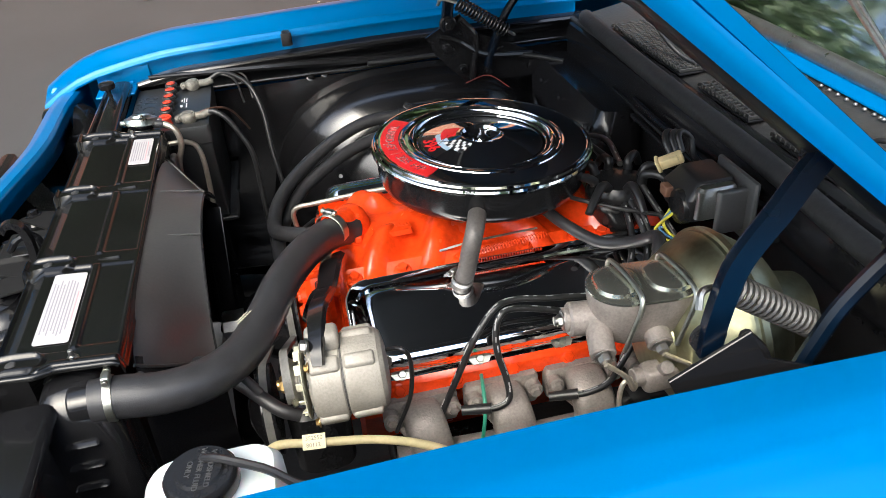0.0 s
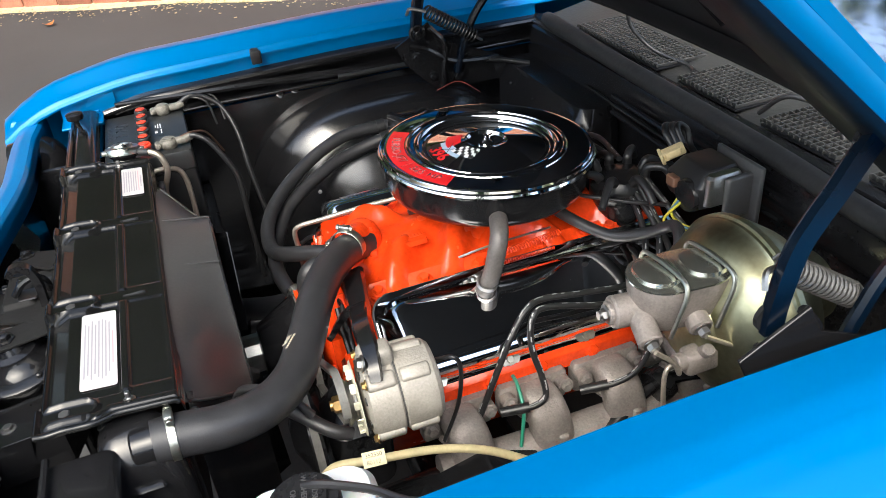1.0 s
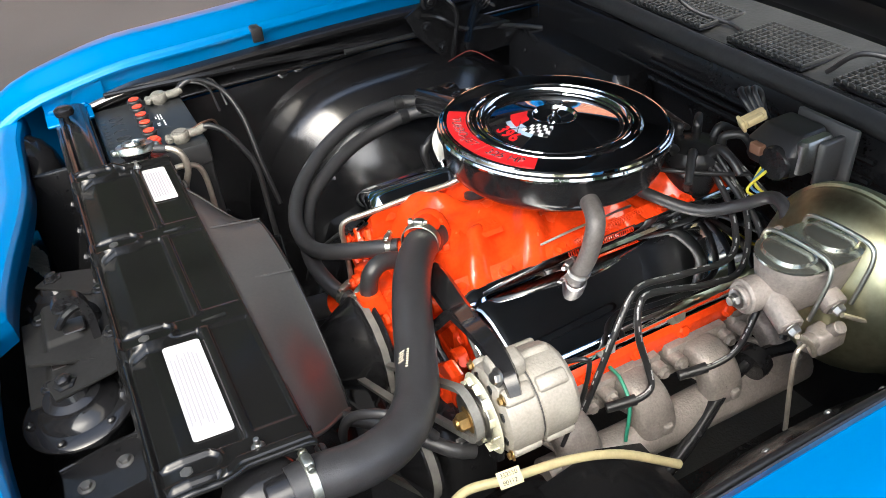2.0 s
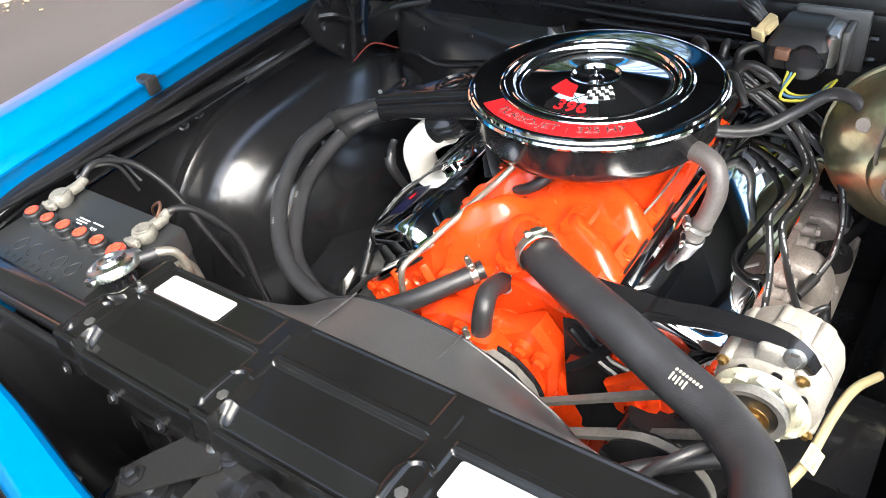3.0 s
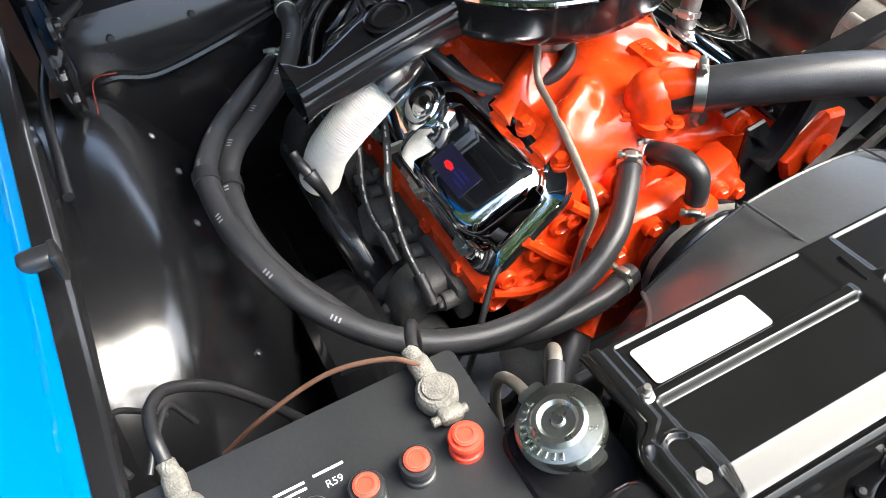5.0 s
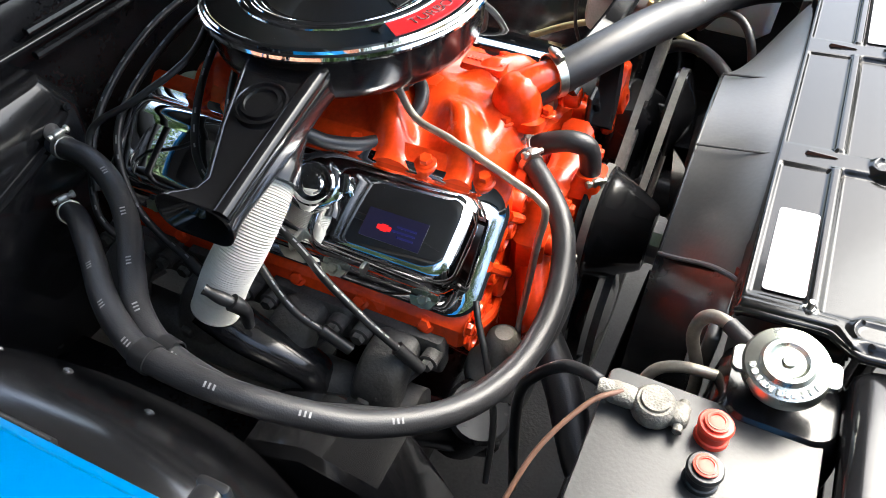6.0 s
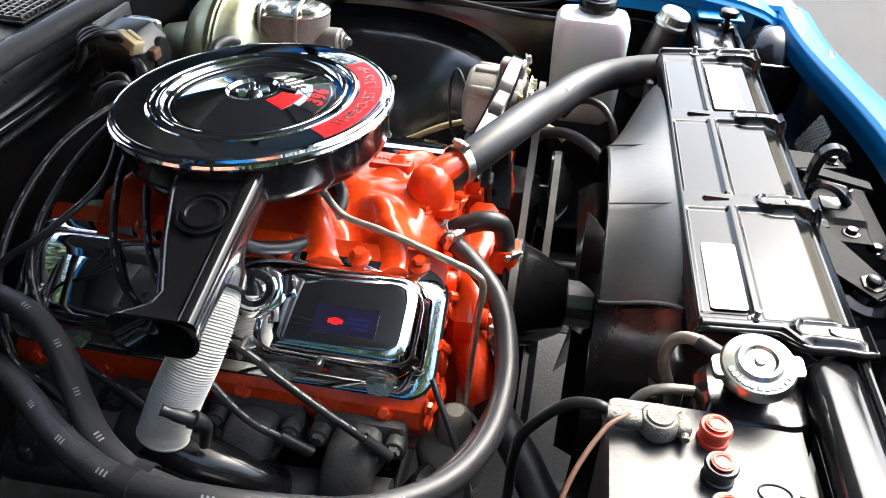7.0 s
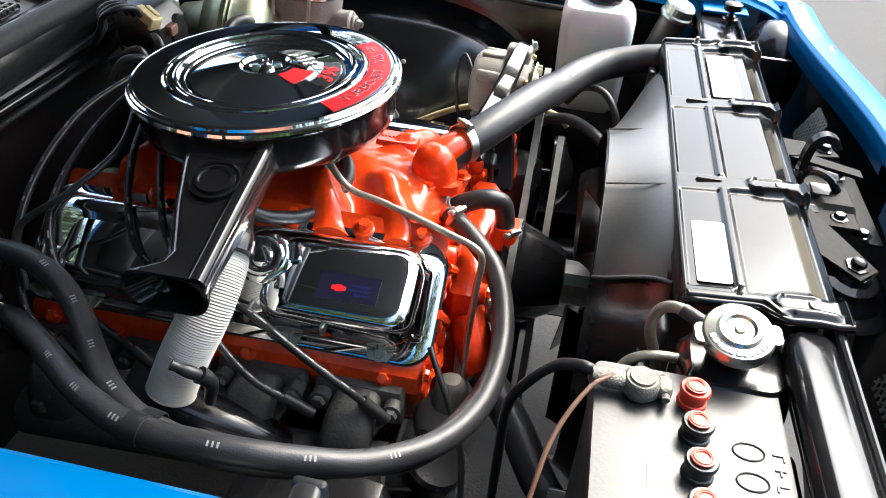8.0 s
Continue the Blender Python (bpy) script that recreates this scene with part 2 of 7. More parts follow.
class Geo:
    def __init__(self):
        self.v, self.f, self.cuts, self.held = [], [], [], False

    def add(self, v, f, m=None):
        k = len(self.v)
        if not self.held:
            self.cuts.append((k, len(self.f)))
        self.v += [tuple(m @ Vector(q)) for q in v] if m else [tuple(q) for q in v]
        self.f += [tuple(i + k for i in g) for g in f]
        return self

    def rings(self, rings, close=True, cap0=True, cap1=True, m=None):
        n = len(rings[0])
        v = [q for r in rings for q in r]
        f = []
        for i in range(len(rings) - 1):
            for j in range(n if close else n - 1):
                a, b = i * n + j, i * n + (j + 1) % n
                f.append((a, b, b + n, a + n))
        if cap0:
            f.append(tuple(range(n - 1, -1, -1)))
        if cap1:
            f.append(tuple(range(len(v) - n, len(v))))
        return self.add(v, f, m)

    def lathe(self, prof, m=None, seg=48, cap0=True, cap1=True):
        return self.rings([[(r * math.cos(2 * math.pi * j / seg), r * math.sin(2 * math.pi * j / seg), z) for j in range(seg)] for r, z in prof], True, cap0, cap1, m)

    def cyl(self, a, b, r, seg=20, bev=0.0, r2=None):
        a, b = Vector(a), Vector(b)
        q = (b - a).to_track_quat("Z", "Y").to_matrix().to_4x4()
        h = (b - a).length
        r2 = r if r2 is None else r2
        e = bev or min(r, r2) * 0.12
        e = min(e, h * 0.3)
        return self.lathe([(r - e, 0), (r, e), (r2, h - e), (r2 - e, h)], Matrix.Translation(a) @ q, seg)

    def tube(self, pts, r, seg=10, n=8, raw=False):
        p = [Vector(q) for q in pts] if raw else spline(pts, n)
        rad = r if callable(r) else (lambda t: r)
        t0 = (p[1] - p[0]).normalized()
        up = Vector((0, 0, 1)) if abs(t0.z) < 0.9 else Vector((1, 0, 0))
        u = (up - t0 * up.dot(t0)).normalized()
        rings = []
        for i, q in enumerate(p):
            t = (p[min(i + 1, len(p) - 1)] - p[max(i - 1, 0)]).normalized()
            u = (u - t * u.dot(t)).normalized()
            w = t.cross(u)
            s = rad(i / (len(p) - 1))
            rings.append([tuple(q + s * (math.cos(2 * math.pi * j / seg) * u + math.sin(2 * math.pi * j / seg) * w)) for j in range(seg)])
        return self.rings(rings)

    def rr(self, levels, m=None, corner=5):
        """Stacked rounded rectangles: (cx, cy, half x, half y, radius, z) each."""
        rings = []
        for cx, cy, hx, hy, r, z in levels:
            r = min(r, hx, hy)
            ring = []
            for k, (sx, sy) in enumerate(((1, 1), (-1, 1), (-1, -1), (1, -1))):
                for j in range(corner + 1):
                    a = math.pi / 2 * (k + j / corner)
                    ring.append((cx + sx * (hx - r) + r * math.cos(a), cy + sy * (hy - r) + r * math.sin(a), z))
            rings.append(ring)
        return self.rings(rings, m=m)

    def box(self, c, s, bev=0.004, m=None, rad=None):
        """A block with bevelled edges: its middle and its full sizes."""
        x, y, z = c
        hx, hy, hz = s[0] / 2, s[1] / 2, s[2] / 2
        b = min(bev, hx * 0.9, hy * 0.9, hz * 0.9)
        r = b * 1.5 if rad is None else rad
        L = [(x, y, hx - b, hy - b, max(r - b, 0.0004), z - hz), (x, y, hx - b * 0.3, hy - b * 0.3, r, z - hz + b * 0.3), (x, y, hx, hy, r, z - hz + b)]
        L += [(x, y, hx, hy, r, z + hz - b), (x, y, hx - b * 0.3, hy - b * 0.3, r, z + hz - b * 0.3), (x, y, hx - b, hy - b, max(r - b, 0.0004), z + hz)]
        return self.rr(L, m, 3)

    def prism(self, poly, d0, d1, axis="x", bev=0.0, m=None):
        """A flat outline pushed out along an axis, with its edges taken off."""
        cx = sum(p[0] for p in poly) / len(poly)
        cy = sum(p[1] for p in poly) / len(poly)

        def ring(d, b):
            out = []
            for x, y in poly:
                k = max(0.0, 1 - b / max(1e-6, math.hypot(x - cx, y - cy)))
                u, w = cx + (x - cx) * k, cy + (y - cy) * k
                out.append({"x": (d, u, w), "y": (u, d, w), "z": (u, w, d)}[axis])
            return out

        rings = [ring(d0, bev), ring(d0 + bev, 0), ring(d1 - bev, 0), ring(d1, bev)] if bev else [ring(d0, 0), ring(d1, 0)]
        return self.rings(rings, m=m)

    def sheet(self, fn, nu, nv, thick=(0, 0, 0)):
        """A surface fn(u, v) for u, v from 0 to 1, with a thickness given as an offset."""
        v = [tuple(fn(i / nu, j / nv)) for i in range(nu + 1) for j in range(nv + 1)]
        w = nv + 1
        f = [(i * w + j, (i + 1) * w + j, (i + 1) * w + j + 1, i * w + j + 1) for i in range(nu) for j in range(nv)]
        if any(thick):
            k = len(v)
            v += [(a + thick[0], b + thick[1], c + thick[2]) for a, b, c in v]
            f += [tuple(q + k for q in reversed(g)) for g in f]
            edge = [i * w for i in range(nu + 1)] + [nu * w + j for j in range(1, w)] + [i * w + nv for i in range(nu - 1, -1, -1)] + [j for j in range(nv - 1, 0, -1)]
            for a, b in zip(edge, edge[1:] + edge[:1]):
                f.append((b, a, a + k, b + k))
        return self.add(v, f)

    def hexhead(self, c, d, r=0.007, h=0.006, washer=True):
        d = Vector(d).normalized()
        m = Matrix.Translation(c) @ d.to_track_quat("Z", "Y").to_matrix().to_4x4()
        if washer:
            self.cuts.append((len(self.v), len(self.f)))
            self.held = True
            self.lathe([(r * 1.45, 0), (r * 1.45, 0.0012), (r * 1.2, 0.002)], m, 14)
        self.lathe([(r, 0), (r, h * 0.8), (r * 0.85, h)], m, 6)
        self.held = False
        return self


def axis(o, d):
    """A frame at o whose z looks along d."""
    return Matrix.Translation(o) @ Vector(d).to_track_quat("Z", "Y").to_matrix().to_4x4()


def along(o, x, y, z):
    return Matrix(((x[0], y[0], z[0], o[0]), (x[1], y[1], z[1], o[1]), (x[2], y[2], z[2], o[2]), (0, 0, 0, 1)))


def letters(name, text, m, size, material, parent, bend=0.0, depth=0.0004, spacing=1.0, bold=0.0, rise=None):
    """Raised letters in the built-in font, laid by m; bend sets them on an arc of that radius round m's origin."""
    cu = bpy.data.curves.new(name, "FONT")
    cu.body, cu.size, cu.align_x, cu.align_y = text, size, "CENTER", "CENTER"
    cu.extrude, cu.space_character, cu.offset = depth, spacing, bold
    ob = bpy.data.objects.new(name, cu)
    scene.collection.objects.link(ob)
    me = bpy.data.meshes.new_from_object(ob.evaluated_get(bpy.context.evaluated_depsgraph_get()))
    bpy.data.objects.remove(ob)
    g = Geo()
    vs = []
    for q in me.vertices:
        x, y, z = q.co
        if bend:
            a = x / bend
            r = bend - y
            x, y = r * math.sin(a), -r * math.cos(a)
            z += rise(r) if rise else 0.0
        vs.append((x, y, z))
    g.add(vs, [tuple(p.vertices) for p in me.polygons], m)
    bpy.data.meshes.remove(me)
    return part(name, g, material, parent, smooth=0)


def smooth01(x):
    x = min(1.0, max(0.0, x))
    return x * x * (3 - 2 * x)


def clampband(g, c, d, r, w=0.012):
    """A worm-drive clamp round a hose: band, screw housing and screw."""
    d = Vector(d).normalized()
    m = axis(c, d)
    g.lathe([(r, -w / 2), (r + 0.0018, -w / 2 + 0.0006), (r + 0.0018, w / 2 - 0.0006), (r, w / 2)], m, 28, False, False)
    up = Vector((0, 0, 1)) - d * d.z
    up.normalize()
    side = d.cross(up)
    top = Vector(c) + up * (r + 0.005)
    g.box((0, 0, 0), (0.011, 0.016, 0.009), 0.002, along(top, d, side, up))
    g.cyl(top - side * 0.013, top + side * 0.011, 0.0038, 10)
    g.hexhead(top + side * 0.011, side, 0.0052, 0.005, False)

# ---- ground, wall and trees ----
g = Geo()
g.sheet(lambda u, v: (-60 + 120 * u, -60 + 120 * v, GROUND + 0.012 * noise.noise(Vector((u * 40, v * 40, 0)))), 60, 60, (0, 0, -0.2))
g.add([(-900, -900, GROUND - 0.06), (900, -900, GROUND - 0.06), (900, 900, GROUND - 0.06), (-900, 900, GROUND - 0.06)], [(0, 1, 2, 3)])
solo("ground", g, ASPHALT, "worn grey asphalt drive with small pale stones", "ground", "structure")

# The wall runs slantwise past the car's far side.
W0, WD = Vector((-1.6, 6.06, GROUND)), Vector((1.94, -1.05, 0)).normalized()
WN = Vector((-WD.y, WD.x, 0))
wallm = along(W0, WD, WN, (0, 0, 1))
g = Geo().box((1.5, 0.108, 1.25), (14, 0.2, 2.5), 0.004, wallm)
wall = solo("wall_north", g, MORTAR, "red brick house wall with pale sandy mortar", "wall", "structure")
rng = random.Random(4)
# Courses of long bricks, a few millimetres proud of the mortar.
brick = Geo().box((0, 0, 0), (0.288, 0.03, 0.088), 0.006)
shapes = []
for k in range(5):
    one = Geo()
    one.v = [(x + rng.gauss(0, 0.0008), y + rng.gauss(0, 0.0012), z + rng.gauss(0, 0.0008)) for x, y, z in brick.v]
    one.f = brick.f
    me = bpy.data.meshes.new("brick")
    me.from_pydata(one.v, [], one.f)
    me.materials.append(BRICK)
    shapes.append(me)
for row in range(7):
    for k in range(30):
        x = -2.8 + 0.3 * k + (0.15 if row % 2 else 0.0) + 0.085
        ob = new("brick", rng.choice(shapes))
        ob.parent = wall
        ob.matrix_world = wallm @ pose(x, 0.015 - 0.004 + rng.gauss(0, 0.001), 0.05 + 0.1 * row)
g = Geo()
for row in range(25):
    for k in range(46):
        x = -5.4 + 0.3 * k + (0.15 if row % 2 else 0.0) + 0.085
        if row < 7 and -2.9 < x < 6.3:
            continue
        z, y = 0.05 + 0.1 * row, -0.004 + rng.gauss(0, 0.001)
        b = [(x + i * 0.144, y + j, z + h * 0.044) for j in (0.03, 0) for i, h in ((-1, -1), (1, -1), (1, 1), (-1, 1))]
        g.add(b, [(4, 5, 6, 7), (0, 1, 5, 4), (1, 2, 6, 5), (2, 3, 7, 6), (3, 0, 4, 7)], wallm)
tagged(part("brick_courses", g, BRICK, wall, smooth=0), kind="stuff")
g = Geo()
for k in range(900):
    x, y = rng.uniform(-3, 4), -abs(rng.gauss(0, 0.16)) - 0.02
    s = rng.uniform(0.004, 0.013)
    g.box((0, 0, 0), (s * rng.uniform(1, 2.5), s, s * 0.5), s * 0.2, wallm @ pose(x, y, 0.012, 0, 0, rng.uniform(0, 180)))
solo("leaf_litter", g, LITTER, "pale dry litter gathered along the foot of the brick wall", "litter", "stuff")
g = Geo().sheet(lambda u, v: tuple(wallm @ Vector((-5 + 13 * u, 0.004 - 0.1 * v - 0.03 * v * math.sin(u * 60) - 0.035 * v * math.sin(u * 23) - 0.03 * v * noise.noise(Vector((u * 90, 0, 0))), 0.024 * (1 - v)))), 90, 3)
solo("sand_strip", g, SAND, "drift of pale sand at the foot of the wall", "sand", "stuff")


def dry_leaf(x, y, a):
    g = Geo().sheet(lambda u, v: ((u - 0.5) * 0.09, (v - 0.5) * 0.06 * math.sin(math.pi * min(max(u, 0.05), 0.95)), 0.02 * (u - 0.5) ** 2 * 4 + 0.006 * abs(v - 0.5)), 6, 4, (0, 0, 0.001))
    g.v = [tuple(pose(x, y, GROUND + 0.012, 0, 0, a) @ Vector(q)) for q in g.v]
    solo("dry_leaf", g, DRYLEAF, "curled orange-brown dry leaf lying on the asphalt", "leaf")


dry_leaf(-1.26, 5.31, 30)


def tree(x, y, h, seed, lean=0.0):
    t = thing("tree", "tall leafy tree with a dense green crown", "tree", "trees round the drive", (x, y, GROUND))
    r = random.Random(seed)
    g = Geo()
    base = Vector((x, y, GROUND))
    top = base + Vector((lean, 0, h * 0.6))
    g.tube([base, base.lerp(top, 0.5) + Vector((0.1, 0.05, 0)), top], lambda q: 0.2 * (1 - 0.7 * q), 10, 5)
    tips = []
    for k in range(17):
        a = r.uniform(0, 6.28)
        s = base.lerp(top, r.uniform(0.3, 1))
        e = s + Vector((math.cos(a) * h * 0.24, math.sin(a) * h * 0.24, h * r.uniform(0.08, 0.36)))
        g.tube([s, s.lerp(e, 0.5) + Vector((0, 0, 0.15)), e], lambda q: 0.07 * (1 - 0.8 * q), 6, 4)
        tips += [e, s.lerp(e, 0.6)]
    part("trunk", g, BARK, t)
    g = Geo()
    for k in range(16000):
        c = r.choice(tips) + Vector((r.gauss(0, 0.75), r.gauss(0, 0.75), r.gauss(0, 0.6)))
        s = r.uniform(0.06, 0.14)
        m = Matrix.Translation(c) @ Euler((r.uniform(0, 3), r.uniform(0, 3), r.uniform(0, 6))).to_matrix().to_4x4()
        g.add([(-s, 0, 0), (0, -s * 0.55, s * 0.2), (s, 0, 0), (0, s * 0.55, s * 0.2)], [(0, 1, 2), (0, 2, 3)], m)
    part("crown", g, LEAFMAT, t, smooth=0)
    return t


tr = tree(-3.4, 9.8, 9.5, 1)
for x, y, a, s in ((0.6, 9.4, 50, 1.5), (4.4, 8.6, 120, 1.6), (8.2, 6.6, 20, 1.5), (-7.5, 9.5, 200, 1.5), (-11.0, 7.5, 250, 1.3), (11, 2.0, 10, 1.4), (14.0, -9.0, 80, 1.0), (4.0, -19.0, 300, 1.0), (-9.0, -18.0, 150, 1.0)):
    c = copy_thing(tr, pose(x, y, GROUND, 0, 0, a) @ Matrix.Scale(s, 4))

# ---- the car's body ----
car = thing("car_body", "blue muscle car with its hood raised over a black engine bay", "car", "", (0, 0, GROUND))
XF = -0.825


def fender_line(x):
    """Height of the wing's inner edge along the car."""
    return 1.022 + 0.012 * math.exp(-((x + 0.05) / 0.35) ** 2) - 0.05 * smooth01((-0.5 - x) / 0.35) - 0.045 * max(0.0, min(1.0, (-0.69 - x) / 0.135)) ** 2


WING_DROP = -0.024  # the driver side stands lower


def fender(s, label):
    # Top skin: from the flange under the hood's edge, over the crease, to the outside.
    prof = [(0.645, -0.012), (0.652, -0.006), (0.655, 0.0), (0.68, 0.004), (0.715, 0.008), (0.75, 0.005), (0.78, -0.002), (0.81, -0.014), (0.845, -0.04), (0.88, -0.09), (0.91, -0.17), (0.92, -0.3), (0.905, -0.5)]

    def fn(u, v):
        x = XF + (1.5 - XF) * u
        k = v * (len(prof) - 1)
        i = min(int(k), len(prof) - 2)
        a, b = prof[i], prof[i + 1]
        y, z = a[0] + (b[0] - a[0]) * (k - i), a[1] + (b[1] - a[1]) * (k - i)
        z0 = fender_line(x)
        nose = smooth01((-0.5 - x) / 0.32)
        z0 += 0.012 * nose if s > 0 else WING_DROP * (1 - 0.6 * nose)
        y = y - (0.045 if s > 0 else 0.09) * nose * smooth01((y - 0.66) / 0.2) + (0.018 * (1 - nose) if s > 0 else 0.0)
        if s > 0:
            # The passenger wing stands a little prouder at its crease.
            k = smooth01((y - 0.67) / 0.07)
            y, z = y + 0.008 * k, z + 0.015 * k
        return (x, s * y, z0 + z)

    p = part("fender", Geo().sheet(fn, 56, 48, (0, 0, -0.004)), BLUE, car, label)
    # Lowered flange that carries the hood's bumpers.
    g = Geo().sheet(lambda u, v: (-0.7 + 1.1 * u, s * ((0.652 - 0.014 * v) if s < 0 else 0.652 + (0.018 + 0.004 * v) * (1 - smooth01((0.2 - 1.1 * u) / 0.32))), fender_line(-0.7 + 1.1 * u) + (WING_DROP if s < 0 else 0.0) - 0.008 - 0.042 * v), 40, 6, (0, s * 0.003, 0))
    part("flange", g, BLUE, car)
    return p


fender(1, "bright blue painted front wing")
fender(-1, "bright blue painted front wing")

# Header panel across the nose, with its rear edge dipping towards the latch.
g = Geo()


def header(u, v):
    y = -0.7 + 1.4 * u
    prof = [(0.0, -0.04), (0.0, -0.02), (-0.002, -0.006), (-0.008, 0.0), (-0.03, -0.002), (-0.048, -0.01), (-0.058, -0.026), (-0.062, -0.05), (-0.066, -0.085)]
    k = v * (len(prof) - 1)
    i = min(int(k), len(prof) - 2)
    a, b = prof[i], prof[i + 1]
    x, z = a[0] + (b[0] - a[0]) * (k - i), a[1] + (b[1] - a[1]) * (k - i)
    w = abs(y)
    edge = -0.8 + 0.05 * smooth01((w - 0.02) / 0.4) + 0.012 * smooth01((w - 0.55) / 0.15) if y > 0 else -0.827 + 0.054 * smooth01((w - 0.1) / 0.5)
    if y < 0 and x < -0.008:
        x -= 0.014 * smooth01(w / 0.2)
    return (x + edge, y, 0.966 + z)


part("header_panel", g.sheet(header, 60, 32, (0, 0, -0.003)), BLUE, car, "blue header panel above the grille")
# Nose corners joining header and wings.
for s in (1, -1):
    e = -0.015 if s > 0 else -0.02
    g = Geo().prism([(-0.795 + e, s * 0.68), (-0.78 + e, s * 0.8), (-0.74 + e, s * 0.8), (-0.725 + e, s * 0.7), (-0.735 + e, s * 0.68)], 0.84, 0.966, "z", 0.008)
    part("nose_corner", g, BLUE, car)
    g = Geo().box((-0.66, s * 0.645, 0.955), (0.085, 0.085, 0.006), 0.002)
    g.box((-0.635, s * 0.665, 0.975), (0.1, 0.004, 0.045), 0.0015)
    part("corner_bracket", g, BLUE, car)
    g = Geo()
    for x, y in ((-0.69, 0.665), (-0.63, 0.665), (-0.67, 0.615)):
        g.hexhead((x, s * y, 0.958), (0, 0, 1), 0.008, 0.007)
    part("bolt", g, BLUE, car, split=True)
    # Back of the headlamp's shell.
    g = Geo().lathe([(0.088, -0.03), (0.09, 0.0), (0.089, 0.02), (0.082, 0.042), (0.066, 0.06), (0.042, 0.072), (0.012, 0.077)], axis((-0.775, s * 0.605, 0.862), (1, 0, 0.12)), 32)
    part("headlamp_shell", g, BLACK, car, "dark rounded back of a headlamp shell")
    # Rubber bumper on the far flange.
    z = fender_line(-0.27)
    o = 0.66 if s > 0 else 0.652
    g = Geo().box((-0.27, s * o, z - 0.006), (0.02, 0.03, 0.014), 0.004)
    g.box((-0.27, s * (o - 0.014), z - 0.014), (0.024, 0.008, 0.03), 0.003)
    if s > 0:
        part("hood_bumper", g, WIRE, car, "black rubber bumper")
    # Adjusting stop on the support.
    drop = 0.0 if s > 0 else -0.012
    g = Geo().lathe([(0.016, 0), (0.017, 0.003), (0.017, 0.011), (0.012, 0.014)], pose(-0.665, s * 0.575, 0.985 + drop), 20)
    g.cyl((-0.665, s * 0.575, 0.935), (-0.665, s * 0.575, 0.985 + drop), 0.005, 12)
    g.hexhead((-0.665, s * 0.575, 0.955), (0, 0, 1), 0.01, 0.007)
    part("hood_stop", g, SATIN, car, "black rubber stop on a threaded stud")
g = Geo().box((-0.93, 0, 0.62), (0.04, 1.3, 0.46), 0.02)
part("grille", g, SATIN, car)
g = Geo().sheet(lambda u, v: (header(u, 1.0)[0] + 0.006 + 0.012 * v, -0.7 + 1.4 * u, 0.905 - 0.42 * v), 40, 8, (0.004, 0, 0))
part("grille_back", g, SATIN, car, "black back of the grille")
# Bright script and a small badge on the nose.
g = Geo().tube([(-0.803 - 0.006 * math.sin(k * 1.9), -0.7 + 0.006 * k + 0.005 * math.cos(k * 1.9), fender_line(-0.803) + 0.006) for k in range(15)], 0.0028, 6, 3)
part("script_emblem", g, CHROME, car, "bright script emblem as a plain wavy shape")
g = Geo().box((0, 0, 0), (0.012, 0.035, 0.006), 0.002, pose(-0.822, -0.455, 0.963, 0, 0, -14))
part("badge", g, FOILBLACK, car, "small black badge")

# Inner wings with the wheel houses bulging into the bay.


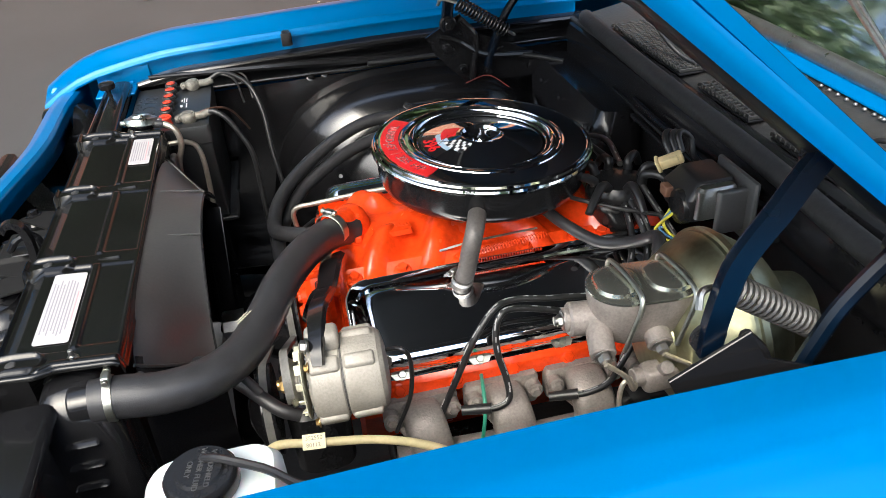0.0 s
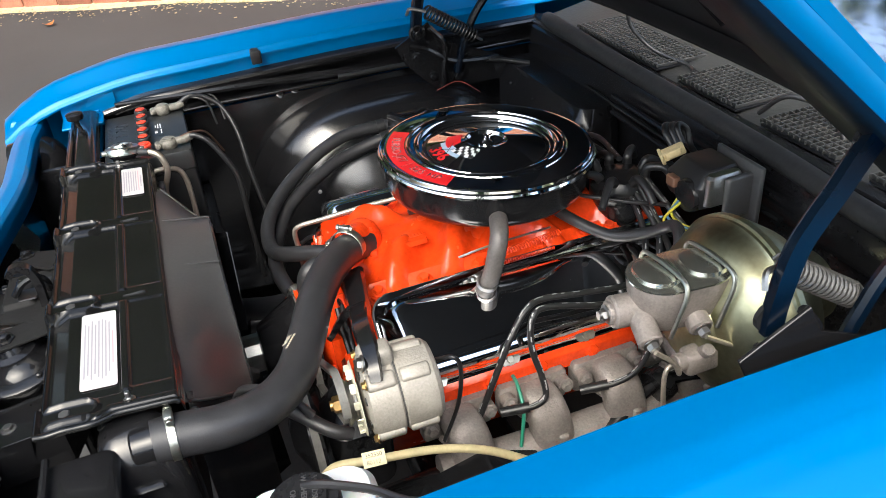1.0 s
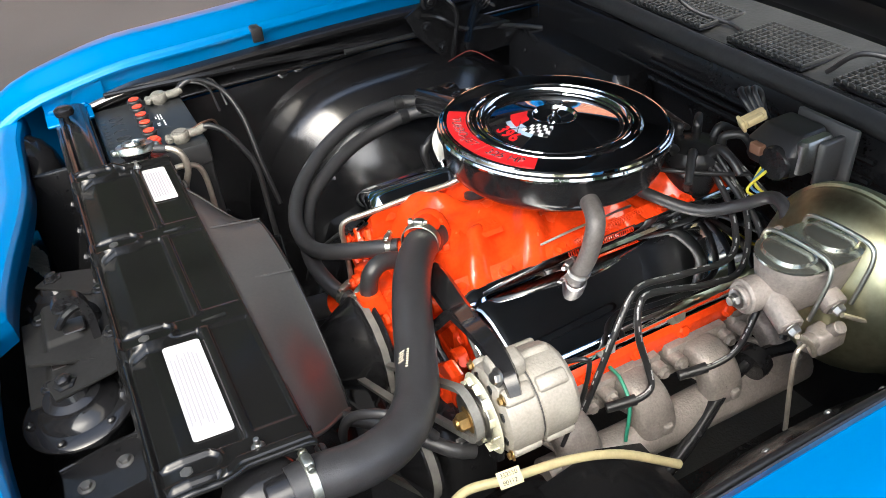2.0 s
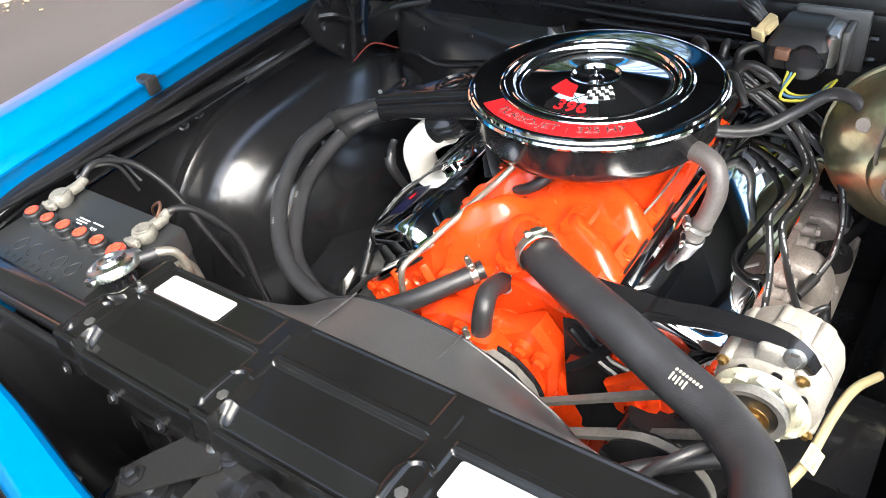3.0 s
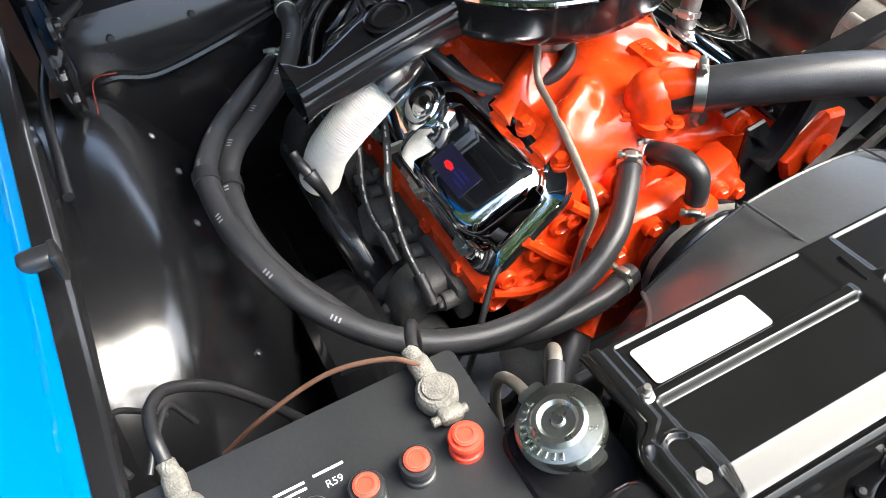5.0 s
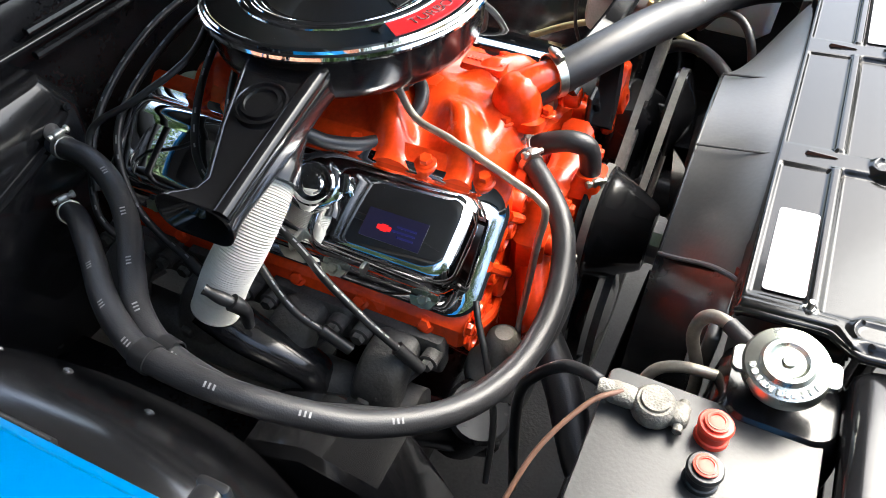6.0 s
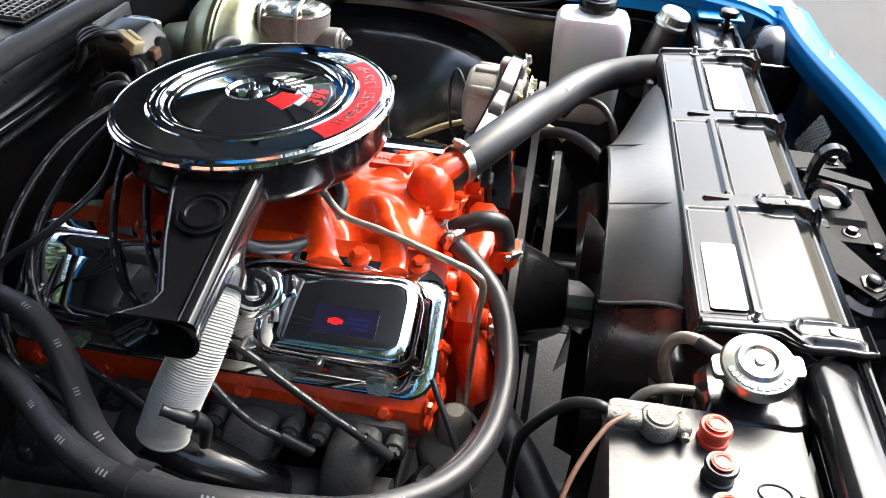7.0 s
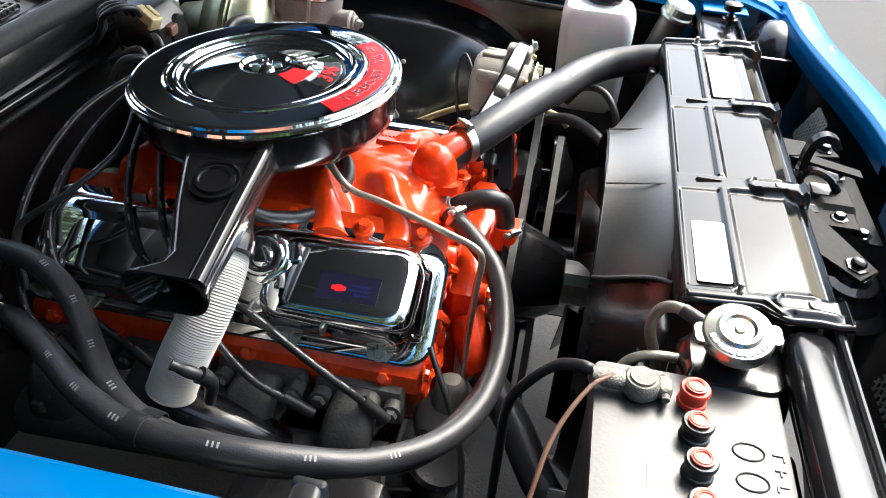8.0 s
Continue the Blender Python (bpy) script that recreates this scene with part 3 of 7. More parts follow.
def inner(s):
    p = part("inner_wing", Geo().sheet(lambda u, v: (-0.6 + 1.0 * u, s * (0.684 - 0.02 * v), 0.905 - 0.6 * v), 20, 12, (0, s * 0.003, 0)), INNER, car, "gloss black pressed inner wing")
    # Wheel house: a rolled shoulder round a gently domed face, with a flat foot flange.
    shape = [(1.03, 0.0), (1.0, 0.003), (0.99, 0.012), (0.982, 0.03), (0.972, 0.058), (0.958, 0.082), (0.938, 0.1), (0.91, 0.113), (0.87, 0.129), (0.8, 0.154), (0.72, 0.179), (0.62, 0.204), (0.5, 0.227), (0.36, 0.245), (0.2, 0.255), (0.04, 0.258)]

    def house(k, d, a):
        c, w = math.cos(a), math.sin(a)
        n = 2 / 2.7
        x = 0.385 * k * math.copysign(abs(c) ** n, c)
        z = 0.42 + 0.472 * k * max(0.0, w) ** n - (0.1 if w < 0 else 0.0)
        # A shallow pressed rib along the shoulder.
        d += 0.005 * math.exp(-(((k - 0.885) / 0.018) ** 2)) * smooth01((w - 0.55) / 0.25)
        # The dome eases off towards the front.
        d *= 1 - 0.42 * min(0.0, x / 0.385) ** 2
        return (x, s * (0.682 - 0.01 * (0.9 - z) - d), z)

    turn = [-0.01] + [math.pi * j / 72 for j in range(73)] + [math.pi + 0.01]
    g = Geo().rings([[house(k, d, a) for a in turn] for k, d in shape], False, False, False)
    wh = part("wheel_house", g, INNER, p, "gloss black rounded wheel house")
    # Upper rail: two pressed steps up to the flange.
    prof = [(0.685, 0.905), (0.672, 0.908), (0.666, 0.913), (0.668, 0.918), (0.69, 0.926), (0.694, 0.932), (0.69, 0.945), (0.668, 0.952), (0.66, 0.957), (0.655, 0.965)] + ([(0.66, 0.971), (0.676, 0.978)] if s > 0 else [(0.65, 0.969), (0.642, 0.972)])

    def rail(u, v):
        x = -0.62 + 1.03 * u
        k = v * (len(prof) - 1)
        i = min(int(k), len(prof) - 2)
        a, b = prof[i], prof[i + 1]
        y, z = a[0] + (b[0] - a[0]) * (k - i), a[1] + (b[1] - a[1]) * (k - i)
        lift = fender_line(x) - 1.022
        return (x, s * (y - 0.006 * math.sin(3.1 * u)), z + lift + 0.006 * math.sin(u * 9) * (1 - v))

    part("upper_rail", Geo().sheet(rail, 50, 40, (0, s * 0.002, -0.002)), INNER, p)
    g = Geo()
    for x, z in ((-0.23, 0.894), (-0.18, 0.905), (-0.195, 0.898)):
        g.hexhead((x, s * 0.672, z + 0.018), (0, -s, 0.6), 0.0075, 0.008)
    part("bolt", g, INNER, p, split=True)
    g = Geo()
    for k, d, a in ((0.8, 0.154, 1.5), (0.84, 0.14, 1.32), (0.81, 0.15, 1.68), (0.74, 0.173, 2.25)):
        g.hexhead(house(k, d, a), (0, -s, 0.6), 0.0035, 0.003)
    part("rivet", g, STEEL, p, split=True)
    # Long bead pressed into the rail.
    g = Geo().tube([(-0.59, s * 0.657, 0.97), (-0.3, s * 0.657, 0.955), (-0.05, s * 0.657, 0.936), (0.04, s * 0.659, 0.927)], lambda q: 0.0095 * math.sin(math.pi * min(max(q, 0.04), 0.96)) ** 0.4, 8, 10)
    part("bead", g, BLACK, p)
    return p


inner(1)
inner(-1)

# Firewall with a recess, heater box and cowl.
g = Geo().box((0.4, 0, 0.68), (0.03, 1.3, 0.62), 0.01)
g.box((0.385, 0.0, 0.925), (0.05, 1.28, 0.1), 0.02)
fire = part("firewall", g, SATIN, car, "satin black firewall")
g = Geo()
for z in (0.9, 0.935):
    g.tube([(0.345, -0.3, z), (0.34, 0, z), (0.345, 0.2, z)], 0.006, 8, 6)
part("bead", g, SATIN, fire)
part("rail", Geo().tube([(0.345, 0.3, 0.921), (0.343, 0.1, 0.917), (0.343, -0.105, 0.913)], 0.0055, 10, 6), BLACK, fire)
g = Geo().tube([(0.4, 0.6, 0.985), (0.378, 0.5, 0.997), (0.368, 0.2, 0.992), (0.366, -0.2, 0.985), (0.355, -0.45, 0.98), (0.36, -0.6, 0.98)], 0.018, 10, 8)
part("cowl_seal", g, SEAL, car, "weathered black rubber cowl seal")


def cowl(u, v):
    y = -0.64 + 1.28 * v
    return (0.375 + 0.23 * u, y, 0.977 + 0.012 * u + 0.02 * smooth01(u))


part("cowl_panel", Geo().sheet(cowl, 12, 30, (0, 0, -0.004)), COWLMAT, car, "dusty black cowl panel below the windscreen")
# Intake grilles: a lattice of slanted bars over black slabs for the openings' shade.
for y0, y1 in ((0.15, 0.47), (-0.09, 0.078), (-0.32, -0.155), (-0.6, -0.385)):
    gr = part("cowl_grille", Geo().box((0.468, (y0 + y1) / 2, 0.992), (0.115, y1 - y0, 0.004), 0.001, pose(0, 0, 0)), FOILBLACK, car, "black pressed air intake grille")
    g = Geo()
    n = int((y1 - y0) / 0.0125)
    for k in range(n + 1):
        y = y0 + (y1 - y0) * k / n
        g.box((0.468, y, 0.9995), (0.118, 0.003, 0.007), 0.0008)
    for k in range(9):
        x = 0.413 + 0.11 * k / 8
        g.box((x, (y0 + y1) / 2, 1.0005), (0.003, y1 - y0, 0.007), 0.0008)
    part("lattice", g, COWLMAT, gr)
part("cowl_edge", Geo().sheet(lambda u, v: (0.586 + 0.036 * u, -0.64 + 1.28 * v, 1.0155 + 0.006 * u + 0.006 * math.sin(math.pi * u)), 6, 30, (0, 0, -0.003)), BLUE, car, "blue painted cowl edge")
# Bright trim clips and moulding along the base of the glass.
g = Geo()
for k in range(34):
    g.lathe([(0.004, 0), (0.004, 0.002), (0.002, 0.004)], pose(0.578, -0.42 + 0.0225 * k + (0.03 if k % 9 == 0 else 0), 1.011), 8)
part("trim_stud", g, CLOTH, car, split=True)
g = Geo().tube([(0.634, 0.62, 1.02), (0.626, 0.3, 1.03), (0.624, 0, 1.032), (0.626, -0.3, 1.03), (0.634, -0.66, 1.02)], 0.017, 10, 8)
part("screen_moulding", g, CLOTH, car, "dull bright windscreen moulding")
g = Geo().sheet(lambda u, v: (0.634 + 0.466 * u, -0.68 + 1.36 * v, 1.035 + 0.42 * u - 0.02 * (2 * v - 1) ** 2), 8, 16, (0.003, 0, 0.004))
scr = part("windscreen", g, GLASS, car, "sloping windscreen reflecting green trees")
# Black blocks added to darken the view through the windscreen.
g = Geo().box((1.3, 0, 0.9), (0.4, 1.2, 0.6), 0.05).box((1.6, 0, 1.0), (0.1, 1.3, 0.9), 0.05)
part("cabin", g, FOILBLACK, car, "black blocks for the unlit cabin behind the glass")
g = Geo().tube([(0.575, -0.3, 1.03), (0.63, -0.12, 1.075), (0.7, 0.12, 1.135)], 0.0045, 8, 6).box((0, 0, 0), (0.4, 0.006, 0.008), 0.002, along((0.68, 0.03, 1.118), Vector((0.28, 0.9, 0.24)).normalized(), Vector((-0.9, 0.28, 0.1)).normalized(), (0, 0, 1)))
part("wiper_arm", g, ZINC, car, "bright metal wiper arm and blade")

# Raised hood, hinged at the cowl.
HA = radians(42.5)
HX, HZ = 0.345, 1.03
hm = along((HX + 0.02 * math.sin(HA), 0, HZ + 0.02 * math.cos(HA)), (-math.cos(HA), 0, math.sin(HA)), (0, -1, 0), (math.sin(HA), 0, math.cos(HA)))
g = Geo()


def crown(y):
    """How far the hood's skin stands above the line of its side edges."""
    return 0.002 + 0.056 * (1 - min(1.0, abs(y) / 0.665) ** 3.2)


def hoodskin(u, v):
    x, y = 0.03 + 1.25 * u, -0.668 + 1.336 * v
    return tuple(hm @ Vector((x, y, crown(y))))


hood = part("hood", g.sheet(hoodskin, 20, 60, (0.0, 0, -0.003)), BLUE, car, "blue hood raised on its hinges, black beneath")
g = Geo().sheet(lambda u, v: tuple(hm @ Vector((0.045 + 1.2 * u, -0.6 + 1.2 * v, crown(-0.6 + 1.2 * v) - 0.016))), 8, 40)
part("inner_panel", g, HOODIN, hood)
g = Geo()
for s in (1, -1):
    g = Geo().rr([(0.66, s * 0.575, 0.6, 0.045, 0.03, 0.02), (0.66, s * 0.575, 0.59, 0.04, 0.03, -0.006), (0.66, s * 0.572, 0.575, 0.026, 0.02, -0.02)], hm)
    part("side_rail", g, HOODIN, hood, "black pressed side rail")
    g = Geo().rr([(0.68, s * 0.25, 0.34, 0.03, 0.02, 0.05), (0.68, s * 0.25, 0.33, 0.018, 0.015, 0.024)], hm @ pose(0, 0, 0, 0, 0, s * 14))
    part("brace", g, HOODIN, hood)
    g = Geo().rr([(0.66, s * 0.645, 0.62, 0.019, 0.012, 0.012), (0.66, s * 0.645, 0.62, 0.02, 0.012, 0.0), (0.66, s * 0.643, 0.615, 0.014, 0.01, -0.004)], hm)
    part("hem", g, BLUE, hood, "blue painted hem")
    g = Geo().sheet(lambda u, v: tuple(hm @ Vector((0.03 + 1.25 * u, s * (0.668 + 0.004 * math.sin(math.pi * v)), 0.004 - 0.02 * v))), 12, 8, (0, -0.002 * s, 0))
    part("side_flange", g, BLUE, hood, "blue painted side flange")
g = Geo().sheet(lambda u, v: tuple(hm @ Vector((0.08 + 0.12 * u, -0.52 + 1.04 * v, crown(-0.52 + 1.04 * v) - 0.018 - 0.009 * math.sin(math.pi * u) ** 0.5))), 8, 30)
part("rear_rail", g, HOODIN, hood)
g = Geo().rr([(1.2, 0, 0.06, 0.55, 0.03, 0.04), (1.2, 0, 0.05, 0.53, 0.03, 0.01)], hm)
part("front_rail", g, HOODIN, hood)
g = Geo().tube([hm @ Vector((0.034, -0.6 + 0.1 * k, crown(-0.6 + 0.1 * k) - 0.006)) for k in range(13)], 0.006, 8, 4)
part("rear_lip", g, BLUE, hood, "rolled blue rear lip")
for x, y in ((0.2, -0.5), (0.27, -0.49)):
    g = Geo().rr([(x, y, 0.012, 0.006, 0.005, crown(y) - 0.0165), (x, y, 0.011, 0.005, 0.005, crown(y) - 0.019)], hm)
    part("crayon_mark", g, YELLOWDAB, hood, "yellow crayon mark")


def hinge(s):
    h = part("hood_hinge", Geo().prism([(0.03, 0.985), (0.11, 1.03), (0.13, 0.99), (0.25, 0.93), (0.31, 0.9), (0.31, 0.86), (0.12, 0.86), (0.05, 0.94)], s * 0.615, s * 0.61, "y", 0.001), BLACK, car, "sprung black hood hinge")
    mid = spline([(0.077, 0, 0.998), (0.08, 0, 1.04), (0.0915, 0, 1.098), (0.108, 0, 1.131), (0.126, 0, 1.158), (0.147, 0, 1.194), (0.168, 0, 1.225)], 6)
    rings = []
    for i, q in enumerate(mid):
        d = (mid[min(i + 1, len(mid) - 1)] - mid[max(i - 1, 0)]).normalized()
        w = Vector((d.z, 0, -d.x)) * (0.0115 + 0.002 * i / len(mid))
        o = Vector((0, s * 0.6, 0))
        c = Vector((0, s * 0.002, 0))
        e = Vector((0, s * 0.005, 0))
        rings.append([tuple(q + o + k) for k in (-w - e, -w * 0.8 - c * 3.2, w * 0.8 - c * 3.2, w - e, w + e, -w + e)])
    g = Geo().rings(rings)
    for e in (-1, 1):
        g.tube([q + Vector((0.008 * e, s * 0.593, -0.003 * e)) for q in mid[::4]], 0.0028, 8, 5)
    part("arm", g, HINGE, h, "curved dark blue steel arm")
    g = Geo().tube([(0.165, s * 0.6, 0.9), (0.174, s * 0.602, 0.931), (0.194, s * 0.602, 0.982), (0.215, s * 0.602, 1.028), (0.253, s * 0.602, 1.077), (0.29, s * 0.602, 1.115)], 0.0095, 8, 6)
    part("rear_arm", g, HINGE, h)
    g = Geo()
    for x, z in ((0.078, 1.016), (0.16, 1.21), (0.27, 1.092)):
        g.lathe([(0.019, 0), (0.019, 0.005), (0.015, 0.007), (0.013, 0.005)], axis((x, s * 0.596, z), (0, -s, 0)), 18)
        g.lathe([(0.008, 0), (0.008, 0.013), (0.006, 0.015)], axis((x, s * 0.596, z), (0, -s, 0)), 12)
    part("pivot", g, SATIN, h, split=True)
    g = Geo()
    for x, z in ((0.075, 0.955), (0.11, 0.9), (0.17, 0.885), (0.2, 0.93), (0.27, 0.885)):
        g.hexhead((x, s * 0.609, z), (0, -s, 0), 0.008, 0.008)
    part("bolt", g, BLACK, h, split=True)
    g = Geo().tube([(0.06, s * 0.606, 0.985), (0.1, s * 0.603, 0.97), (0.16, s * 0.603, 0.93), (0.27, s * 0.604, 0.915)], 0.008, 8, 6).tube([(0.11, s * 0.606, 1.02), (0.14, s * 0.6, 0.975), (0.135, s * 0.602, 0.91), (0.13, s * 0.604, 0.87)], 0.007, 8, 6)
    part("link", g, BLACK, h, split=True)
    # Coil spring.
    a, b = Vector((0.098, s * 0.578, 1.066)), Vector((0.205, s * 0.577, 0.988))
    d = (b - a).normalized()
    u = Vector((0, 1, 0))
    w = d.cross(u)
    n = 16
    pts = [a.lerp(b, k / (n * 12)) + 0.0145 * (math.cos(k * math.pi / 6) * u + math.sin(k * math.pi / 6) * w) for k in range(n * 12 + 1)]
    part("spring", Geo().tube(pts, 0.0026, 6, raw=True), SPRING if s < 0 else SATIN, h, "grey coil spring" if s < 0 else "black coil spring")
    g = Geo().tube([a, a.lerp(Vector((0.068, s * 0.59, 1.075)), 1), (0.06, s * 0.6, 1.06)], 0.0038, 6, 4).tube([b, (0.225, s * 0.585, 0.972)], 0.0032, 6, 3)
    part("spring_hook", g, STEEL, h, split=True)


hinge(-1)
hinge(1)

# Radiator support, side panels and chassis below.
g = Geo()
for s in (1, -1):
    if s > 0:
        g.box((-0.65, 0.495, 0.955), (0.047, 0.33, 0.034), 0.011).tube([(-0.674, 0.335, 0.972), (-0.675, 0.5, 0.969), (-0.676, 0.66, 0.965)], 0.0045, 8, 6).box((-0.684, 0.495, 0.93), (0.012, 0.33, 0.05), 0.004)
    else:
        g.box((-0.65, -0.52, 0.936), (0.085, 0.25, 0.022), 0.009).tube([(-0.68, -0.4, 0.955), (-0.681, -0.52, 0.951), (-0.682, -0.64, 0.948)], 0.0045, 8, 6)
    g.box((-0.62, s * 0.56, 0.72), (0.02, 0.22, 0.42), 0.006)
    g.box((-0.7, s * 0.5, 0.74), (0.16, 0.012, 0.36), 0.005)
sup = part("radiator_support", g, BLACK, car, "gloss black radiator support", split=True)
# Added dark sheet that hides the lit ground below the horns.
part("valance", Geo().sheet(lambda u, v: (-0.745 - 0.185 * u, -0.68 + 1.36 * v, 0.70 - 0.05 * u + 0.01 * math.sin(9 * v)), 8, 20, (0, 0, -0.004)), SATIN, car, "black sheet added to darken the nose below the horns")
g = Geo().box((-0.685, 0, 0.50), (0.1, 1.3, 0.08), 0.02)
part("cross_bar", g, SATIN, sup, split=True)
g = Geo()
for s in (1, -1):
    g.box((-0.05, s * 0.43, 0.43), (1.3, 0.07, 0.12), 0.02)
g.box((-0.12, 0, 0.42), (0.2, 0.9, 0.1), 0.03)
part("chassis_member", g, SATIN, car, "black chassis member", split=True)
for s in (1, -1):
    g = Geo().tube([(-0.3, s * 0.24, 0.5), (-0.2, s * 0.33, 0.6), (-0.12, s * 0.42, 0.62)], 0.035, 10, 5)
    g.prism([(-0.33, 0.5), (-0.02, 0.5), (-0.08, 0.64), (-0.16, 0.68), (-0.25, 0.66)], s * 0.36, s * 0.46, "y", 0.012)
    arm = part("suspension_arm", g, BLACK, car, "gloss black upper suspension arm")
    g = Geo().lathe([(0.03, 0), (0.03, 0.012), (0.022, 0.018), (0.012, 0.02), (0.012, 0.028)], axis((-0.124, s * 0.375, 0.592), (-0.3, -s * 0.3, 1)), 24)
    part("bush", g, SATIN, arm)

# Added black panels stand in for the shade on the ground below.
g = Geo()
for s in (1, -1):
    g.sheet(lambda u, v: (-0.6 + 0.98 * u, s * (0.3 + 0.385 * v), 0.4 + 0.05 * v + 0.012 * math.sin(u * 14) * v), 20, 8, (0, 0, -0.003))
    g.sheet(lambda u, v: (-0.62 + 0.26 * u, s * (0.46 + 0.22 * v), 0.56 - 0.02 * u + 0.006 * math.sin(v * 12)), 8, 8, (0, 0, -0.003))
part("splash_shield", g, SATIN, car, "black panel added to hide the lit ground below the bay", split=True)

# Doors, roof and tail behind the glass.
def body(u, v):
    x = 1.49 + 2.5 * u
    a = math.pi * (v - 0.5)
    tail = smooth01((u - 0.86) / 0.14)
    top = 1.02 - 0.05 * smooth01((u - 0.5) / 0.5)
    sx, sz = math.sin(a), math.cos(a)
    y = (0.92 - 0.1 * tail) * math.copysign(abs(sx) ** 0.28, sx)
    return (x, y, 0.3 + 0.12 * tail + (top - 0.3 - 0.12 * tail) * abs(sz) ** 0.3)


part("rear_body", Geo().sheet(body, 30, 48, (0, 0, -0.004)), BLUE, car, "blue painted doors and tail")
g = Geo().sheet(lambda u, v: (3.985, -0.8 + 1.6 * v, 0.42 + 0.53 * u), 2, 8, (-0.01, 0, 0))
part("tail_panel", g, BLUE, car)
g = Geo().sheet(lambda u, v: (1.1 + 1.15 * u, -0.6 + 1.2 * v, 1.43 + 0.05 * math.sin(math.pi * (0.15 + 0.7 * u)) * (1 - 0.5 * (2 * v - 1) ** 4)), 12, 16, (0, 0, -0.03))
part("roof", g, BLUE, car, "blue painted roof")
g = Geo().sheet(lambda u, v: (2.25 + 0.75 * u, -0.6 - 0.06 * u + (1.2 + 0.12 * u) * v, 1.46 - 0.47 * u), 6, 10, (-0.006, 0, -0.006))
part("rear_glass", g, FOILBLACK, car, "dark sloping rear glass")
for s in (1, -1):
    g = Geo().add([(0.66, s * 0.7, 1.02), (3.0, s * 0.72, 1.0), (2.25, s * 0.605, 1.43), (1.12, s * 0.605, 1.43)], [(0, 1, 2, 3)])
    part("side_glass", g, FOILBLACK, car, "dark side glass")
    g = Geo().box((0.95, s * 0.87, 0.42), (1.14, 0.05, 0.26), 0.02)
    part("door_sill", g, BLUE, car)

for x, y in ((-0.02, 0.76), (-0.02, -0.76), (2.8, 0.8), (2.8, -0.8)):
    w = part("wheel", Geo().lathe([(0.1, -0.1), (0.27, -0.11), (0.315, -0.1), (0.325, -0.06), (0.325, 0.06), (0.315, 0.1), (0.27, 0.11), (0.1, 0.1)], axis((x, y, GROUND + 0.325), (0, 1, 0)), 40), RUBBER, car, "black road tyre")
    part("rim", Geo().lathe([(0.04, -0.08), (0.18, -0.06), (0.19, -0.105), (0.19, 0.105), (0.18, 0.06), (0.04, 0.08)], axis((x, y, GROUND + 0.325), (0, 1, 0)), 32), STEEL, w)

# ---- latch, horns and mesh ahead of the radiator ----
la = thing("hood_latch", "black stamped hood latch plate with a curved catch", "latch", "", (-0.72, 0, 0.9))


def latchplate(u, v):
    x, y = -0.80 + 0.125 * u, -0.105 + 0.175 * v
    z = 0.93 + 0.01 * smooth01((x + 0.705) / 0.01) - 0.018 * smooth01((-0.765 - x) / 0.015)
    z += 0.007 * smooth01((0.03 - abs(y - 0.005)) / 0.006) * smooth01((x + 0.775) / 0.01) * smooth01((-0.72 - x) / 0.01)
    return (x, y, z)


part("plate", Geo().sheet(latchplate, 60, 60, (0, 0, -0.003)), DULL, la)
# Black pads on the solid plate paint the shade inside its openings.
g = Geo()
for x, y, hx, hy in ((-0.732, -0.004, 0.012, 0.013), (-0.712, 0.036, 0.009, 0.008), (-0.757, -0.058, 0.008, 0.012), (-0.715, -0.075, 0.008, 0.01)):
    z = latchplate((x + 0.80) / 0.125, (y + 0.105) / 0.175)[2]
    g.rr([(x, y, hx + 0.002, hy + 0.002, 0.004, z - 0.001), (x, y, hx + 0.001, hy + 0.001, 0.004, z + 0.0012), (x, y, hx, hy, 0.003, z + 0.0008)], None, 4)
part("punched_hole", g, FOILBLACK, la, "black pad for the shade in a punched opening", split=True)
# Upright arch that catches the hood's striker.
mid = spline([(-0.708, -0.03, 0.93), (-0.706, -0.03, 0.965), (-0.71, -0.03, 0.988), (-0.72, -0.03, 0.998), (-0.732, -0.029, 0.996), (-0.74, -0.028, 0.986)], 5)
rings = []
for i, q in enumerate(mid):
    d = (mid[min(i + 1, len(mid) - 1)] - mid[max(i - 1, 0)]).normalized()
    w, e = Vector((0, 0.009 - 0.002 * i / len(mid), 0)), Vector((d.z, 0, -d.x)) * 0.005
    rings.append([tuple(q + k) for k in (w - e, w * 0.9 + e, -w * 0.9 + e, -w - e)])
part("catch", Geo().rings(rings), SATIN, la, "curved black catch arm")
g = Geo().tube([(-0.70, -0.004, 0.936), (-0.703, -0.004, 0.955), (-0.715, -0.003, 0.963), (-0.735, -0.002, 0.955), (-0.75, -0.002, 0.938)], 0.0055, 8, 6)
part("lever", g, BLACK, la)
g = Geo()
for x, y in ((-0.69, 0.052), (-0.69, -0.05), (-0.775, 0.06), (-0.775, -0.085), (-0.745, 0.05)):
    g.hexhead((x, y, latchplate((x + 0.80) / 0.125, (y + 0.105) / 0.175)[2]), (0, 0, 1), 0.0075, 0.007)
part("bolt", g, BLACK, la, split=True)
part("strap", Geo().prism([(-0.676, -0.10), (-0.69, -0.105), (-0.79, -0.06), (-0.79, -0.04), (-0.69, -0.078), (-0.676, -0.07)], 0.938, 0.943, "z", 0.001), DULL, la, "flat black steel strap")
part("post", Geo().box((-0.735, 0.0, 0.72), (0.02, 0.05, 0.41), 0.005), SATIN, la)
g = Geo()
for y in (-0.16, -0.08, 0.16, 0.24, 0.33):
    g.hexhead((-0.695, y, 0.93), (-1, 0, 0.4), 0.006, 0.006)
